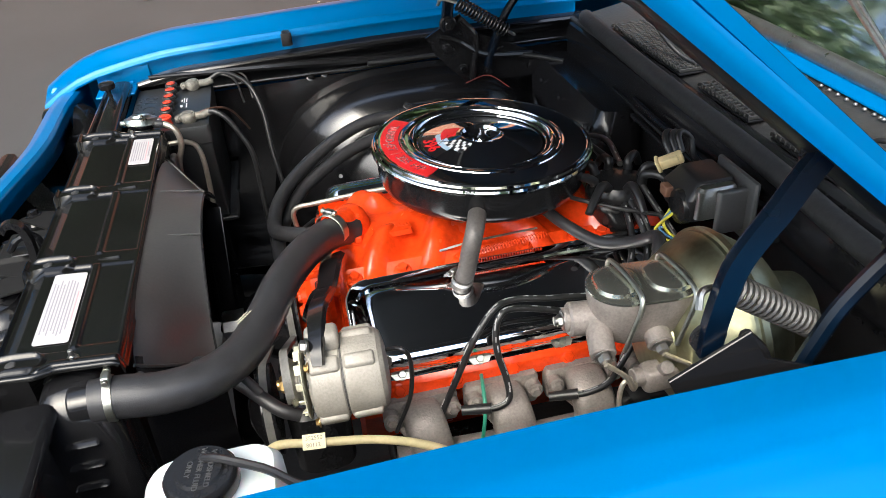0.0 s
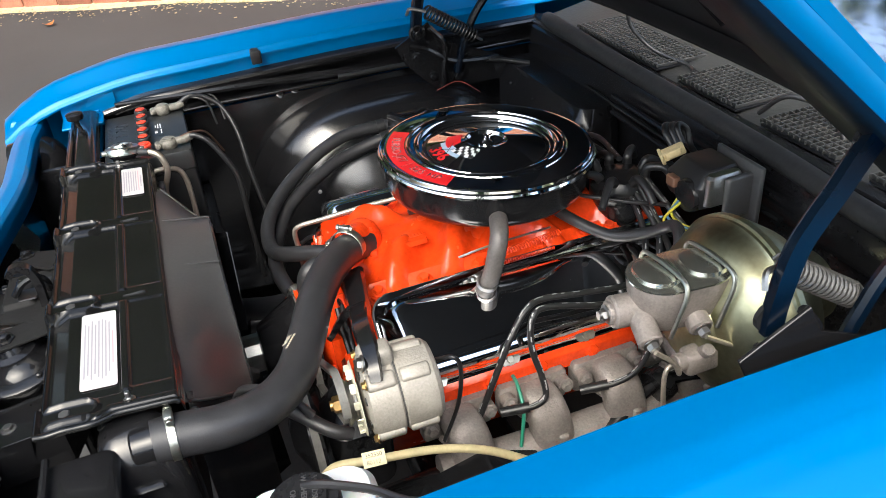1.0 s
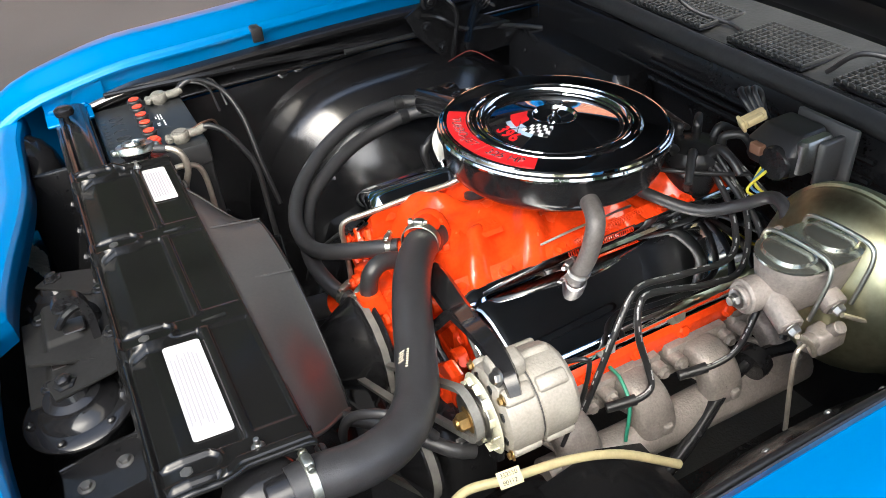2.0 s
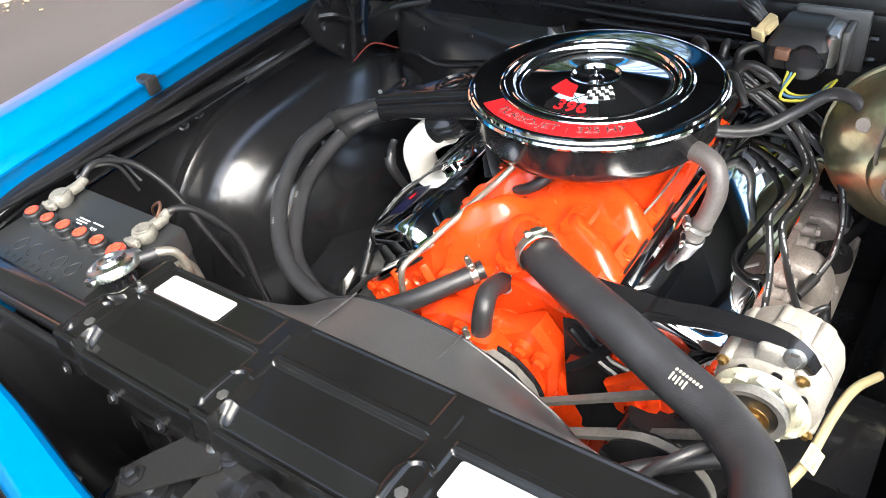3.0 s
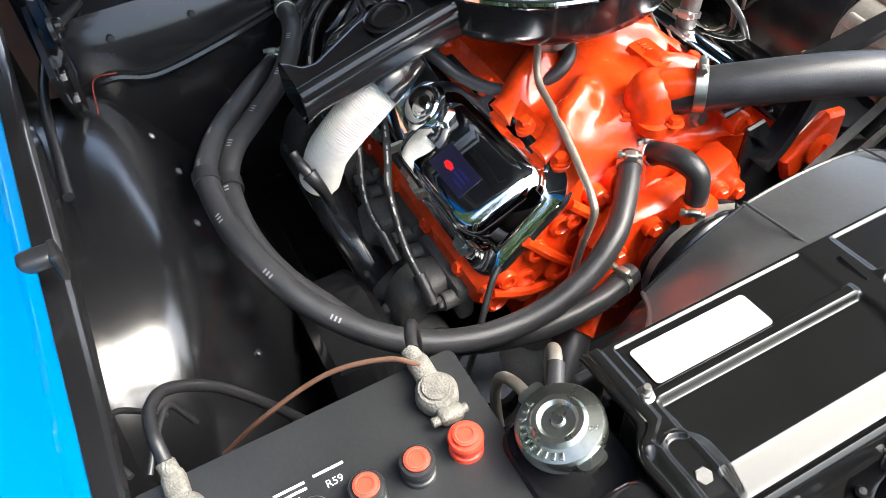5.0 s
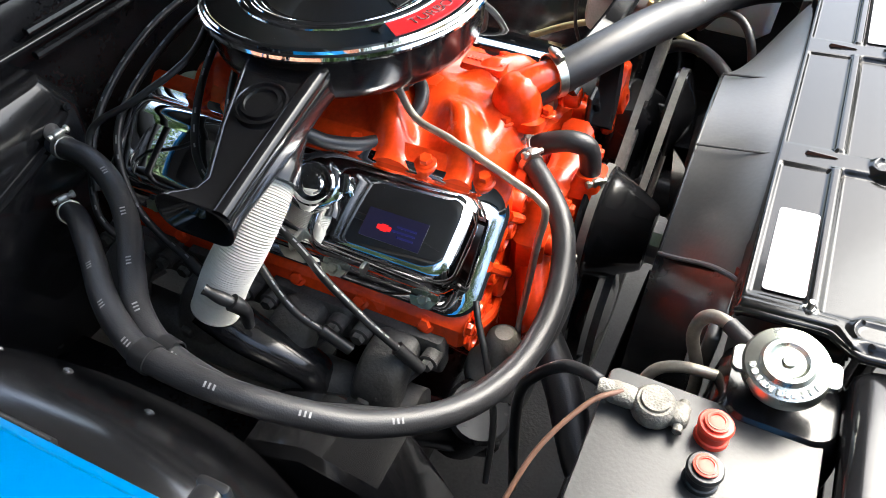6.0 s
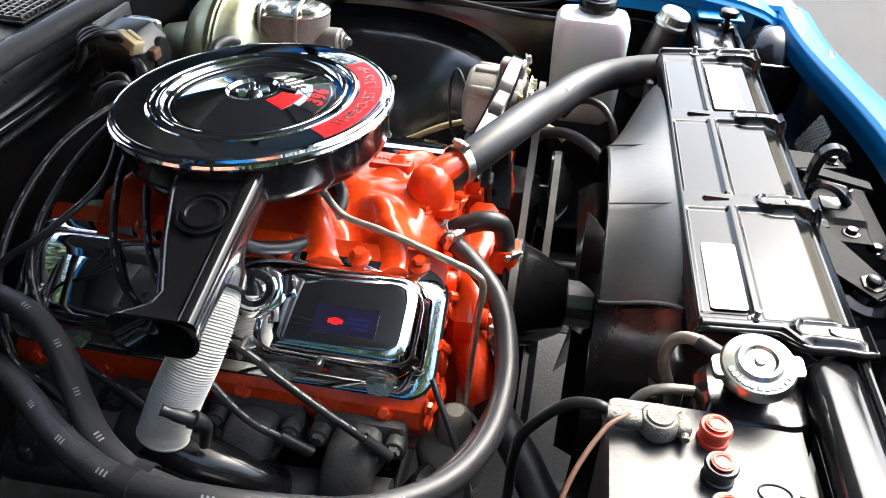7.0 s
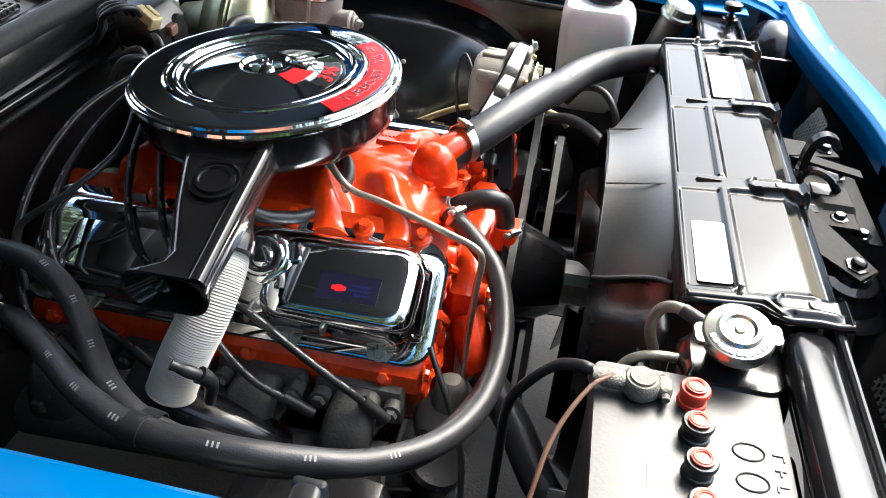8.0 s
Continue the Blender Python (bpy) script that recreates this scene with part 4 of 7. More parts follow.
part("flange_bolt", g, BLACK, la, split=True)


def horn(x, y, z, d, turn, label, r=0.052):
    h = thing("horn", label, "horn", "pair of horns", (x, y, z - 0.05))
    m = axis((x, y, z), d)
    part("body", Geo().lathe([(0.03, -0.075), (0.045, -0.06), (r, -0.03), (r + 0.013, -0.01), (r + 0.016, -0.006), (r + 0.016, -0.003), (r + 0.012, 0.0), (r - 0.003, 0.001), (r - 0.008, 0.008), (r - 0.016, 0.014), (r - 0.018, 0.022), (0.024, 0.026), (0.02, 0.034), (0.012, 0.035)], m, 48), BLACK, h)
    g = Geo()
    for k in range(6):
        a = k * math.pi / 3
        g.lathe([(0.0055, 0), (0.0055, 0.004), (0.003, 0.006)], m @ pose((r + 0.006) * math.cos(a), (r + 0.006) * math.sin(a), 0.0), 8)
    g.lathe([(0.014, 0), (0.014, 0.002), (0.009, 0.003), (0.009, 0.009), (0.006, 0.011)], m @ pose(0, 0, 0.039), 6)
    part("screw", g, SATIN, h, split=True)
    b = m @ pose(0, 0, 0, 0, 0, turn)
    part("bracket", Geo().prism([(-0.018, -0.018), (0.014, -0.022), (0.095, -0.03), (0.105, -0.02), (0.105, 0.028), (0.09, 0.034), (0.014, 0.022), (-0.018, 0.016)], 0.035, 0.039, "z", 0.001, b), DULL, h, "flat black tapered bracket")
    part("bracket_bolt", Geo().hexhead(b @ Vector((0.09, 0.002, 0.039)), b.to_3x3() @ Vector((0, 0, 1)), 0.007, 0.007), STEEL, h)
    return h


horn(-0.745, 0.135, 0.885, (-0.1, 0.15, 1), 100, "black electric horn bolted to a tapered bracket")
horn(-0.75, -0.112, 0.9, (-0.08, -0.05, 1), 70, "black electric horn beside the hood latch")
g = Geo().prism([(-0.79, -0.25), (-0.70, -0.24), (-0.685, -0.19), (-0.705, -0.165), (-0.79, -0.175)], 0.80, 0.868, "z", 0.002)
baf = thing("air_baffle", "folded black sheet metal baffle below the horn", "baffle", "", (-0.74, -0.21, 0.8))
part("panel", g, BLACK, baf)
part("folded_lip", Geo().tube([(-0.79, -0.176, 0.868), (-0.706, -0.166, 0.87), (-0.686, -0.19, 0.87), (-0.701, -0.239, 0.868)], 0.003, 8, 4), BLACK, baf)
g = Geo().hexhead((-0.72, -0.2, 0.868), (0, 0, 1), 0.007, 0.006).hexhead((-0.765, -0.215, 0.868), (0, 0, 1), 0.007, 0.006)
part("bolt", g, SPRING, baf, split=True)


def wire_mesh(y0, y1, x, z0, z1, lean, label):
    g = Geo()
    n = int((y1 - y0 + z1 - z0) / 0.0105)
    for k in range(n + 1):
        # Two sets of slanted wires, cut to the square.
        for s in (1, -1):
            c = 0.0105 * k
            a, b = max(0.0, c - (z1 - z0)), min(y1 - y0, c)
            if b - a < 0.002:
                continue
            p, q = (a, c - a), (b, c - b)
            f = lambda t: (x + lean * t[1], (y0 + t[0]) if s > 0 else (y1 - t[0]), z0 + t[1])
            g.tube([f(p), f(q)], 0.0013, 4, 1)
    solo("wire_mesh", g, ZINC, label, "mesh", "stuff")


wire_mesh(0.255, 0.345, -0.765, 0.85, 0.925, -0.5, "bright expanded wire mesh behind the nose")
wire_mesh(-0.345, -0.275, -0.775, 0.85, 0.905, -0.5, "bright expanded wire mesh beside the horn")

# ---- radiator, its top plate and fan shroud ----
cm = pose(-0.577, 0.366, 0.974, -14, 4, 0) @ pose(0, 0, -0.968) @ Matrix.Diagonal((0.87, 0.87, 1, 1))
rad = thing("radiator", "black cross-flow radiator with side tanks", "radiator", "", (-0.6, 0, 0.5))
part("core", Geo().box((-0.6, -0.03, 0.72), (0.05, 0.68, 0.46), 0.004), CORE, rad)
g = Geo()
for k in range(60):
    g.box((-0.628, -0.03, 0.5 + 0.0075 * k), (0.004, 0.66, 0.0022), 0.0005)
part("fins", g, CORE, rad)
for s, y in ((1, 0.362), (-1, -0.382)):
    g = Geo().rr([(-0.585, y, 0.05, 0.045, 0.02, 0.48), (-0.585, y, 0.052, 0.047, 0.02, 0.5), (-0.585, y, 0.052, 0.047, 0.022, 0.91), (-0.585, y, 0.05, 0.045, 0.022, 0.932), (-0.585, y, 0.042, 0.037, 0.02, 0.945)], None, 6)
    ribs = Geo()
    for k in range(5):
        ribs.rr([(-0.585, y, 0.053, 0.048, 0.02, 0.552 + 0.06 * k), (-0.585, y, 0.058, 0.053, 0.022, 0.56 + 0.06 * k), (-0.585, y, 0.053, 0.048, 0.02, 0.568 + 0.06 * k)])
    if s < 0:
        # A rounded, pressed tank whose flank carries short louvres.
        g = Geo().rr([(-0.592, y, 0.05, 0.04, 0.018, 0.48), (-0.592, y, 0.05, 0.042, 0.018, 0.5), (-0.592, y, 0.05, 0.042, 0.018, 0.885), (-0.592, y, 0.048, 0.042, 0.02, 0.9), (-0.593, y, 0.044, 0.038, 0.022, 0.92), (-0.593, y + 0.003, 0.039, 0.03, 0.022, 0.938), (-0.593, y + 0.006, 0.032, 0.02, 0.018, 0.95), (-0.593, y + 0.008, 0.022, 0.01, 0.009, 0.955)], None, 6)
        ribs = Geo()
        for k in range(5):
            ribs.rr([(-0.589 - 0.004 * k, -0.424, 0.02, 0.006, 0.003, 0.893 - 0.034 * k), (-0.589 - 0.004 * k, -0.426, 0.02, 0.007, 0.003, 0.897 - 0.034 * k), (-0.589 - 0.004 * k, -0.425, 0.017, 0.003, 0.002, 0.9 - 0.034 * k)], None, 3)
    tank = part("tank", g, BLACK, rad, "gloss black pressed tank")
    part("rib", ribs, BLACK, tank, split=True)
    if s > 0:
        part("filler_neck", Geo().lathe([(0.024, 0.94), (0.024, 0.958), (0.03, 0.962), (0.03, 0.968)], cm, 28), BLACK, tank)
    else:
        part("outlet", Geo().cyl((-0.595, -0.394, 0.93), (-0.56, -0.395, 0.931), 0.0235, 24), BLACK, tank)
cap = part("pressure_cap", Geo().lathe([(0.034, 0.966), (0.0375, 0.967), (0.0375, 0.975), (0.035, 0.979), (0.024, 0.981), (0.021, 0.985), (0.017, 0.985), (0.014, 0.982), (0.006, 0.982), (0.005, 0.985)], cm, 48), CAPMETAL, rad, "dull stamped metal radiator cap")
g = Geo()
for a in (5, 185):
    g.rr([(0.037, 0, 0.007, 0.012, 0.006, 0.968), (0.037, 0, 0.008, 0.013, 0.006, 0.971), (0.037, 0, 0.007, 0.012, 0.006, 0.9755)], cm @ pose(0, 0, 0, 0, 0, a))
part("ear", g, CAPMETAL, cap, split=True)
letters("lettering", "DO NOT OPEN", cm @ pose(0, 0, 0.9803, 0, 0, 160), 0.008, CAPMETAL, cap, 0.0295, 0.0006)
g = Geo()
for k in range(11):
    a = radians(10 + 13 * k)
    g.box((0.0295, 0, 0), (0.006, 0.0042, 0.0014), 0.0004, cm @ pose(0, 0, 0.9802, 0, 0, 20 + 13 * k))
part("lettering_bars", g, CAPMETAL, cap)
g = Geo().tube([(-0.552, 0.355, 0.974), (-0.528, 0.339, 0.975), (-0.512, 0.330, 0.964), (-0.508, 0.328, 0.934), (-0.522, 0.332, 0.893), (-0.525, 0.33, 0.84)], 0.0058, 10, 6)
part("overflow_pipe", g, BARELINE, rad, "bent steel overflow pipe")
g = Geo().tube([(-0.55, 0.354, 0.974), (-0.53, 0.34, 0.975)], 0.0072, 12, 3)
part("overflow_sleeve", g, RUBBER, rad)
g = Geo().tube([(-0.542, 0.355, 0.928), (-0.505, 0.358, 0.926), (-0.484, 0.362, 0.908), (-0.479, 0.362, 0.853), (-0.485, 0.35, 0.716)], 0.0052, 10, 6)
part("cooler_line", g, BARELINE, rad, "bare steel transmission cooler line")
g = Geo().lathe([(0.009, 0), (0.009, 0.012), (0.007, 0.014)], axis((-0.552, 0.354, 0.928), (1, 0.05, 0)), 6)
part("line_nut", g, BRASS, rad)

plate = thing("radiator_top_plate", "gloss black stamped plate over the radiator top", "plate", "", (-0.6, -0.03, 0.95))


PLATE_TILT = 0.085
BOLT_ROW = (-0.361, -0.141, 0.083, 0.307)


def edge(d, w):
    return smooth01(d / w + 0.5)


def plate_end(x, s):
    """The plate's two ends flare round the outermost bolts."""
    flare = edge(-0.612 - x, 0.016)
    return 0.316 + 0.016 * flare if s > 0 else -0.380 - 0.008 * flare


def topplate(u, v):
    """Pressed plate: rear panels, a raised band, sunken pads that slope at the front, and looped lugs round the bolts."""
    x = -0.529 - 0.164 * u
    y = plate_end(x, -1) + (plate_end(x, 1) - plate_end(x, -1)) * v
    z = 0.972 - PLATE_TILT * (x + 0.545) - 0.02 * edge(x + 0.5325, 0.006) ** 2
    pad = rear = 0.0
    for k in range(3):
        y0, y1 = BOLT_ROW[k] + 0.016, BOLT_ROW[k + 1] - 0.012
        pad = max(pad, edge(y - y0, 0.004) * edge(y1 - y, 0.004))
        rear = max(rear, edge(y - y0 - 0.006, 0.004) * edge(y1 - 0.002 - y, 0.004))
    z -= 0.002 * rear * edge(x + 0.583, 0.003) * edge(-0.538 - x, 0.004)
    z += 0.002 * edge(0.0045 - abs(x + 0.588), 0.004) * pad
    z -= 0.005 * pad * edge(-0.5945 - x, 0.005)
    # Front slope and lip.
    dip = min(1.0, max(0.0, (-0.655 - x) / 0.024))
    z -= 0.012 * dip * pad + 0.003 * dip
    z += 0.0045 * math.exp(-((x + 0.682) / 0.003) ** 2)
    z -= 0.03 * smooth01((-0.686 - x) / 0.0065)
    for yb in BOLT_ROW:
        dy = abs(y - yb)
        # Outer flare of the lug, its rim and the pocket that holds the bolt.
        d = math.hypot(max(0.0, x + 0.638), dy)
        ahead = 1 - smooth01((-0.668 - x) / 0.012)
        z += 0.005 * (1 - smooth01((d - 0.0145) / 0.010)) * ahead
        d2 = math.hypot(max(0.0, x + 0.6305) * 1.1, dy)
        z -= 0.0055 * (1 - smooth01((d2 - 0.008) / 0.0052)) * ahead
    for s in (1, -1):
        # Raised bar along each end, running out to the lug.
        z += 0.0055 * edge(0.0055 - abs(y - plate_end(x, s) + s * 0.0065), 0.004) * edge(x + 0.625, 0.012)
    return (x, y, z)


part("skin", Geo().sheet(topplate, 120, 350, (0, 0, -0.0015)), PANEL, plate, smooth=60)
for k, y in enumerate((-0.14, 0.083)):
    g = Geo().rr([(-0.573, y, 0.016, 0.0022, 0.0018, 0.9735), (-0.573, y, 0.014, 0.001, 0.001, 0.977)], None, 3)
    part("cross_bead", g, PANEL, plate)
for y in BOLT_ROW:
    part("bolt", Geo().hexhead((-0.654, y, 0.9755), (-0.1, 0, 1), 0.0072, 0.006), SPRING, plate)
for s in (-1, 1):
    g = Geo().tube([(x, plate_end(x, s), topplate((-0.529 - x) / 0.164, 0.5 + 0.5 * s)[2] - 0.002) for x in (-0.685, -0.672, -0.655, -0.64, -0.625, -0.612, -0.6, -0.57, -0.54, -0.533)], 0.0042, 10, 5)
    part("end_rim", g, PANEL, plate)
    y = plate_end(-0.585, s) - 0.016 * s
    g = Geo().cyl((-0.585, y, 0.974), (-0.585, y, 0.988), 0.003, 10)
    g.hexhead((-0.585, y, 0.9755), (0, 0, 1), 0.005, 0.005)
    part("stud", g, STEEL, plate)


def sticker(x0, x1, y0, y1, z0, z1, label, rows, redrow):
    cx, cy = (x0 + x1) / 2, (y0 + y1) / 2
    tilt = math.degrees(math.atan2(z1 - z0, x1 - x0))
    m = pose(cx, cy, (z0 + z1) / 2, 0, -tilt, 0)
    t = thing("label", label, "label", "stickers on the plate", (cx, cy, (z0 + z1) / 2))
    hx, hy = (x1 - x0) / 2, (y1 - y0) / 2
    part("paper", Geo().rr([(0, 0, hx, hy, 0.004, 0), (0, 0, hx, hy, 0.004, 0.0007)], m, 4), WHITE, t)
    g, gr = Geo(), Geo()
    r = random.Random(int(1000 * abs(y0)))
    for k in range(rows):
        x = hx * 0.78 - 2 * hx * 0.78 * k / (rows - 1)
        L = hy * (0.8 if k else 0.45) * r.uniform(0.8, 1)
        (gr if k == redrow else g).rr([(x, r.uniform(-0.1, 0.1) * hy * (1 - L / hy), 0.0008, L, 0.0004, 0.0007), (x, 0, 0.0008, L, 0.0004, 0.00085)], m, 1)
    part("printed_line", g, INK, t, split=True)
    part("heading", gr, PINK, t)


sticker(-0.582, -0.547, 0.175, 0.286, 0.9745, 0.9715, "small white printed instruction sticker", 8, 1)
sticker(-0.640, -0.598, -0.325, -0.166, 0.9762, 0.9725, "long white printed sticker with a red heading", 9, 0)

shroud = thing("fan_shroud", "dull black moulded fan shroud", "shroud", "", (-0.48, 0, 0.5))


def shr(u, v):
    # Front edge follows the core's outline, rear edge the fan's circle with a flat crown.
    a = math.pi * (1.32 - 1.64 * u)
    ca, sa = math.cos(a), math.sin(a)
    k = ((abs(ca) / 0.34) ** 5 + (abs(sa) / 0.235) ** 5) ** 0.2
    fy, fz = -0.03 + ca / k, 0.728 + sa / k
    # Slightly flattened facets, an eleventh of a turn each, one of them level on top.
    flat = math.cos(math.pi / 11) / math.cos((a - math.pi / 2 + math.pi / 11) % (2 * math.pi / 11) - math.pi / 11)
    flat = 0.985 + 0.3 * (flat - 0.985)
    ry, rz = 0.006 + 0.26 * flat * ca, 0.6965 + 0.26 * flat * sa
    t = smooth01(v) * 0.35 + v * 0.65
    x = -0.532 + 0.078 * v
    return (x, fy + (ry - fy) * t, fz + (rz - fz) * t)


SEAMS = (lambda v: 0.307 - 0.016 * v, lambda v: 0.6805 - 0.03 * v)


def upper_shroud(u, v):
    lo, hi = SEAMS[0](v), SEAMS[1](v)
    return shr(lo + (hi - lo) * u, v)


def lower_shroud(u, v):
    """The lower half slips inside the upper one."""
    x, y, z = shr(u, v)
    w = 0.013 * smooth01(v / 0.25)
    q = Vector((0, 0.0 - y, 0.7 - z)).normalized() * w
    return (x + 0.002, y + q.y, z + q.z)


part("upper_half", Geo().sheet(upper_shroud, 80, 14, (0, 0, -0.003)), PLASTIC, shroud, smooth=18)
g = Geo().tube([upper_shroud(k / 60, 1.0) for k in range(61)], 0.002, 6, raw=True)
part("rim", g, SATIN, shroud)
g = Geo()
for u in (0.0, 1.0):
    g.tube([upper_shroud(u, k / 10) for k in range(11)], 0.0026, 8, 3)
part("seam", g, PLASTIC, shroud, split=True)
# The lower half takes a darker, smoother black than the upper.
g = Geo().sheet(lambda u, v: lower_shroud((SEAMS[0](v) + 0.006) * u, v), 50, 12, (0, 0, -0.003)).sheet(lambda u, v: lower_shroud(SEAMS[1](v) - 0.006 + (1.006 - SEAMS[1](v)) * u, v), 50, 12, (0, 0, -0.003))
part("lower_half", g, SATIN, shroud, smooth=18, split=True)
g = Geo()
for y in (0.081, -0.067):
    g.tube([(-0.531, y, 0.9605), (-0.454, y, 0.948)], 0.0014, 6, 4)
part("mould_line", g, PLASTIC, shroud, split=True)
g = Geo()
for y in (0.235, 0.27):
    g.box((-0.52, y + 0.02, 0.86), (0.02, 0.03, 0.004), 0.001)
g.box((-0.525, 0.3, 0.9), (0.012, 0.03, 0.05), 0.003).box((-0.525, -0.36, 0.9), (0.012, 0.03, 0.05), 0.003)
part("tab", g, PLASTIC, shroud, split=True)

fan = thing("cooling_fan", "black bladed fan on a fluted metal spacer", "fan", "", (-0.44, 0, 0.735))
part("spacer", Geo().lathe([(0.012, 0), (0.032, 0.002), (0.034, 0.004), (0.034, 0.04), (0.037, 0.041), (0.037, 0.046)], axis((-0.470, -0.008, 0.715), (1, 0, 0)), 12), STEEL, fan, "fluted grey metal fan spacer", smooth=20)
for k in range(4):
    a = radians(60 + 90 * k)

    def blade(u, v):
        r = 0.05 + 0.17 * u
        w = (v - 0.5) * (0.05 + 0.035 * u)
        x = -0.455 + 0.5 * w - 0.012 * (1 - (2 * v - 1) ** 2)
        b = a + w / max(r, 0.06)
        return (x, -0.008 + r * math.cos(b), 0.713 + r * math.sin(b))

    part("blade", Geo().sheet(blade, 8, 6, (0.0018, 0, 0)), BLACK, fan)

# ---- battery ----
bat = thing("battery", "black six-cell battery with red filler caps", "battery", "", (-0.538, 0.524, 0.73))
BX, BY = -0.5375, 0.5245
part("case", Geo().rr([(BX, BY, 0.08, 0.13, 0.006, 0.73), (BX, BY, 0.081, 0.131, 0.006, 0.9), (BX, BY, 0.083, 0.134, 0.007, 0.903), (BX, BY, 0.083, 0.134, 0.007, 0.937), (BX, BY, 0.0815, 0.1325, 0.007, 0.941)], None, 4), BATTERY, bat)
for k in range(6):
    y = 0.424 + 0.0395 * k
    c = part("filler_cap", Geo().lathe([(0.0145, 0), (0.014, 0.004), (0.0125, 0.005), (0.0125, 0.013), (0.0145, 0.015), (0.0148, 0.018), (0.0135, 0.02), (0.0095, 0.0203)], pose(-0.541, y, 0.941) @ Matrix.Scale(0.92, 4), 28), REDCAP if k == 0 else BATTERY, bat, "red moulded filler cap" if k == 0 else "black filler cap with a red centre")
    part("disc", Geo().lathe([(0.0097, 0.02), (0.0097, 0.0213), (0.0055, 0.022), (0.0055, 0.021)], pose(-0.541, y, 0.941), 20), REDCAP, c)
    g = Geo().lathe([(0.008, 0.0212), (0.008, 0.0222), (0.0068, 0.0222), (0.0068, 0.0212)], pose(-0.541, y, 0.941), 18, False, False)
    part("ring", g, BROWN, c)
for y in (0.424, 0.622):
    tm = part("terminal", Geo().lathe([(0.0135, 0.941), (0.0125, 0.955), (0.011, 0.962)], pose(-0.495, y, 0), 24), LEAD, bat, "corroded grey lead clamp")
    g = Geo().lathe([(0.0155, 0.944), (0.017, 0.946), (0.0165, 0.957), (0.014, 0.96), (0.011, 0.9595)], pose(-0.495, y, 0), 26)
    g.box((-0.515, y - 0.001, 0.951), (0.014, 0.02, 0.012), 0.003).cyl((-0.516, y - 0.015, 0.951), (-0.516, y + 0.015, 0.951), 0.0038, 10)
    g.box((-0.47, y, 0.952), (0.03, 0.018, 0.014), 0.005)
    g.tube([(-0.462, y, 0.953), (-0.45, y + 0.002, 0.955)], 0.0075, 12, 3)
    part("clamp", g, LEAD, tm)
g = Geo().rr([(-0.512, 0.535, 0.011, 0.036, 0.001, 0.941), (-0.512, 0.535, 0.011, 0.036, 0.001, 0.9414)], None, 2)
lab = part("rating_plate", g, BATTERY, bat, "small black rating plate with white print")
letters("rating", "R59", pose(-0.517, 0.52, 0.9416, 0, 0, -90), 0.0085, FOILWHITE, lab, 0, 0.0002)
g = Geo()
for x, y, w in ((-0.506, 0.521, 0.012), (-0.507, 0.552, 0.012), (-0.512, 0.553, 0.013), (-0.517, 0.553, 0.006)):
    g.box((x, y, 0.9416), (0.0022, 2 * w, 0.0003), 0.0001)
part("print_bars", g, FOILWHITE, lab)
g = Geo()
# Raised trade mark as plain outlines, in two rows.
for k in range(5):
    y = 0.47 + 0.031 * k
    ring = [(-0.585 + 0.013 * math.cos(a), y + 0.009 * math.sin(a), 0.9415) for a in [math.pi * q / 8 for q in range(17 if k in (0, 1, 4) else 10)]]
    g.tube([Vector(q) for q in ring], 0.0008, 6, raw=True)
for k in range(9):
    g.rr([(-0.609, 0.468 + 0.016 * k, 0.0048, 0.0012, 0.0006, 0.941), (-0.609, 0.468 + 0.016 * k, 0.0045, 0.001, 0.0005, 0.9422)], None, 2)
    g.rr([(-0.609 + 0.0045 * (k % 3 - 1), 0.471 + 0.016 * k, 0.001, 0.0035, 0.0006, 0.941), (-0.609 + 0.0045 * (k % 3 - 1), 0.471 + 0.016 * k, 0.0008, 0.0033, 0.0005, 0.9422)], None, 2)
part("moulded_bar", g, BATTERY, bat, split=True)
g = Geo().box((BX, BY, 0.725), (0.2, 0.29, 0.012), 0.004).box((BX - 0.095, BY, 0.76), (0.01, 0.28, 0.08), 0.003)
part("tray", g, SATIN, bat)


def cable(name, pts, r, material, label, marks=0, category="cable", group=""):
    t = thing(name, label, category, group, tuple(pts[0]))
    part("sheath", Geo().tube(pts, r, 10, 10), material, t)
    if marks:
        p = spline(pts, 10)
        g = Geo()
        for k in range(marks):
            i = 1 + int((len(p) - 3) * (k + 0.5) / marks)
            d = (p[i + 1] - p[i]).normalized()
            up = Vector((0, 0, 1)) - d * d.z
            if up.length < 0.2:
                up = Vector((0, -1, 0)) - d * -d.y
            up.normalize()
            side = d.cross(up)
            if k % 7 in (3, 6):
                continue
            g.box((0, 0, 0), (r * (1.2 + 0.5 * (k % 3)), r * 0.42, r * 0.06), r * 0.02, along(p[i] + up * r * 0.995, d, side, up))
        part("marking", g, MARK, t, split=True)
    return t


cable("battery_cable", [(-0.452, 0.423, 0.957), (-0.44, 0.419, 0.956), (-0.42, 0.41, 0.942), (-0.398, 0.4, 0.905), (-0.382, 0.393, 0.86), (-0.380, 0.388, 0.778), (-0.38, 0.365, 0.627)], 0.0054, WIRE, "thick black battery cable drooping to the engine")
cable("battery_cable", [(-0.452, 0.623, 0.96), (-0.43, 0.624, 0.968), (-0.40, 0.622, 0.958), (-0.370, 0.608, 0.932), (-0.352, 0.574, 0.881), (-0.347, 0.534, 0.803), (-0.335, 0.498, 0.709)], 0.0054, WIRE, "thick black battery cable sagging beside the battery")
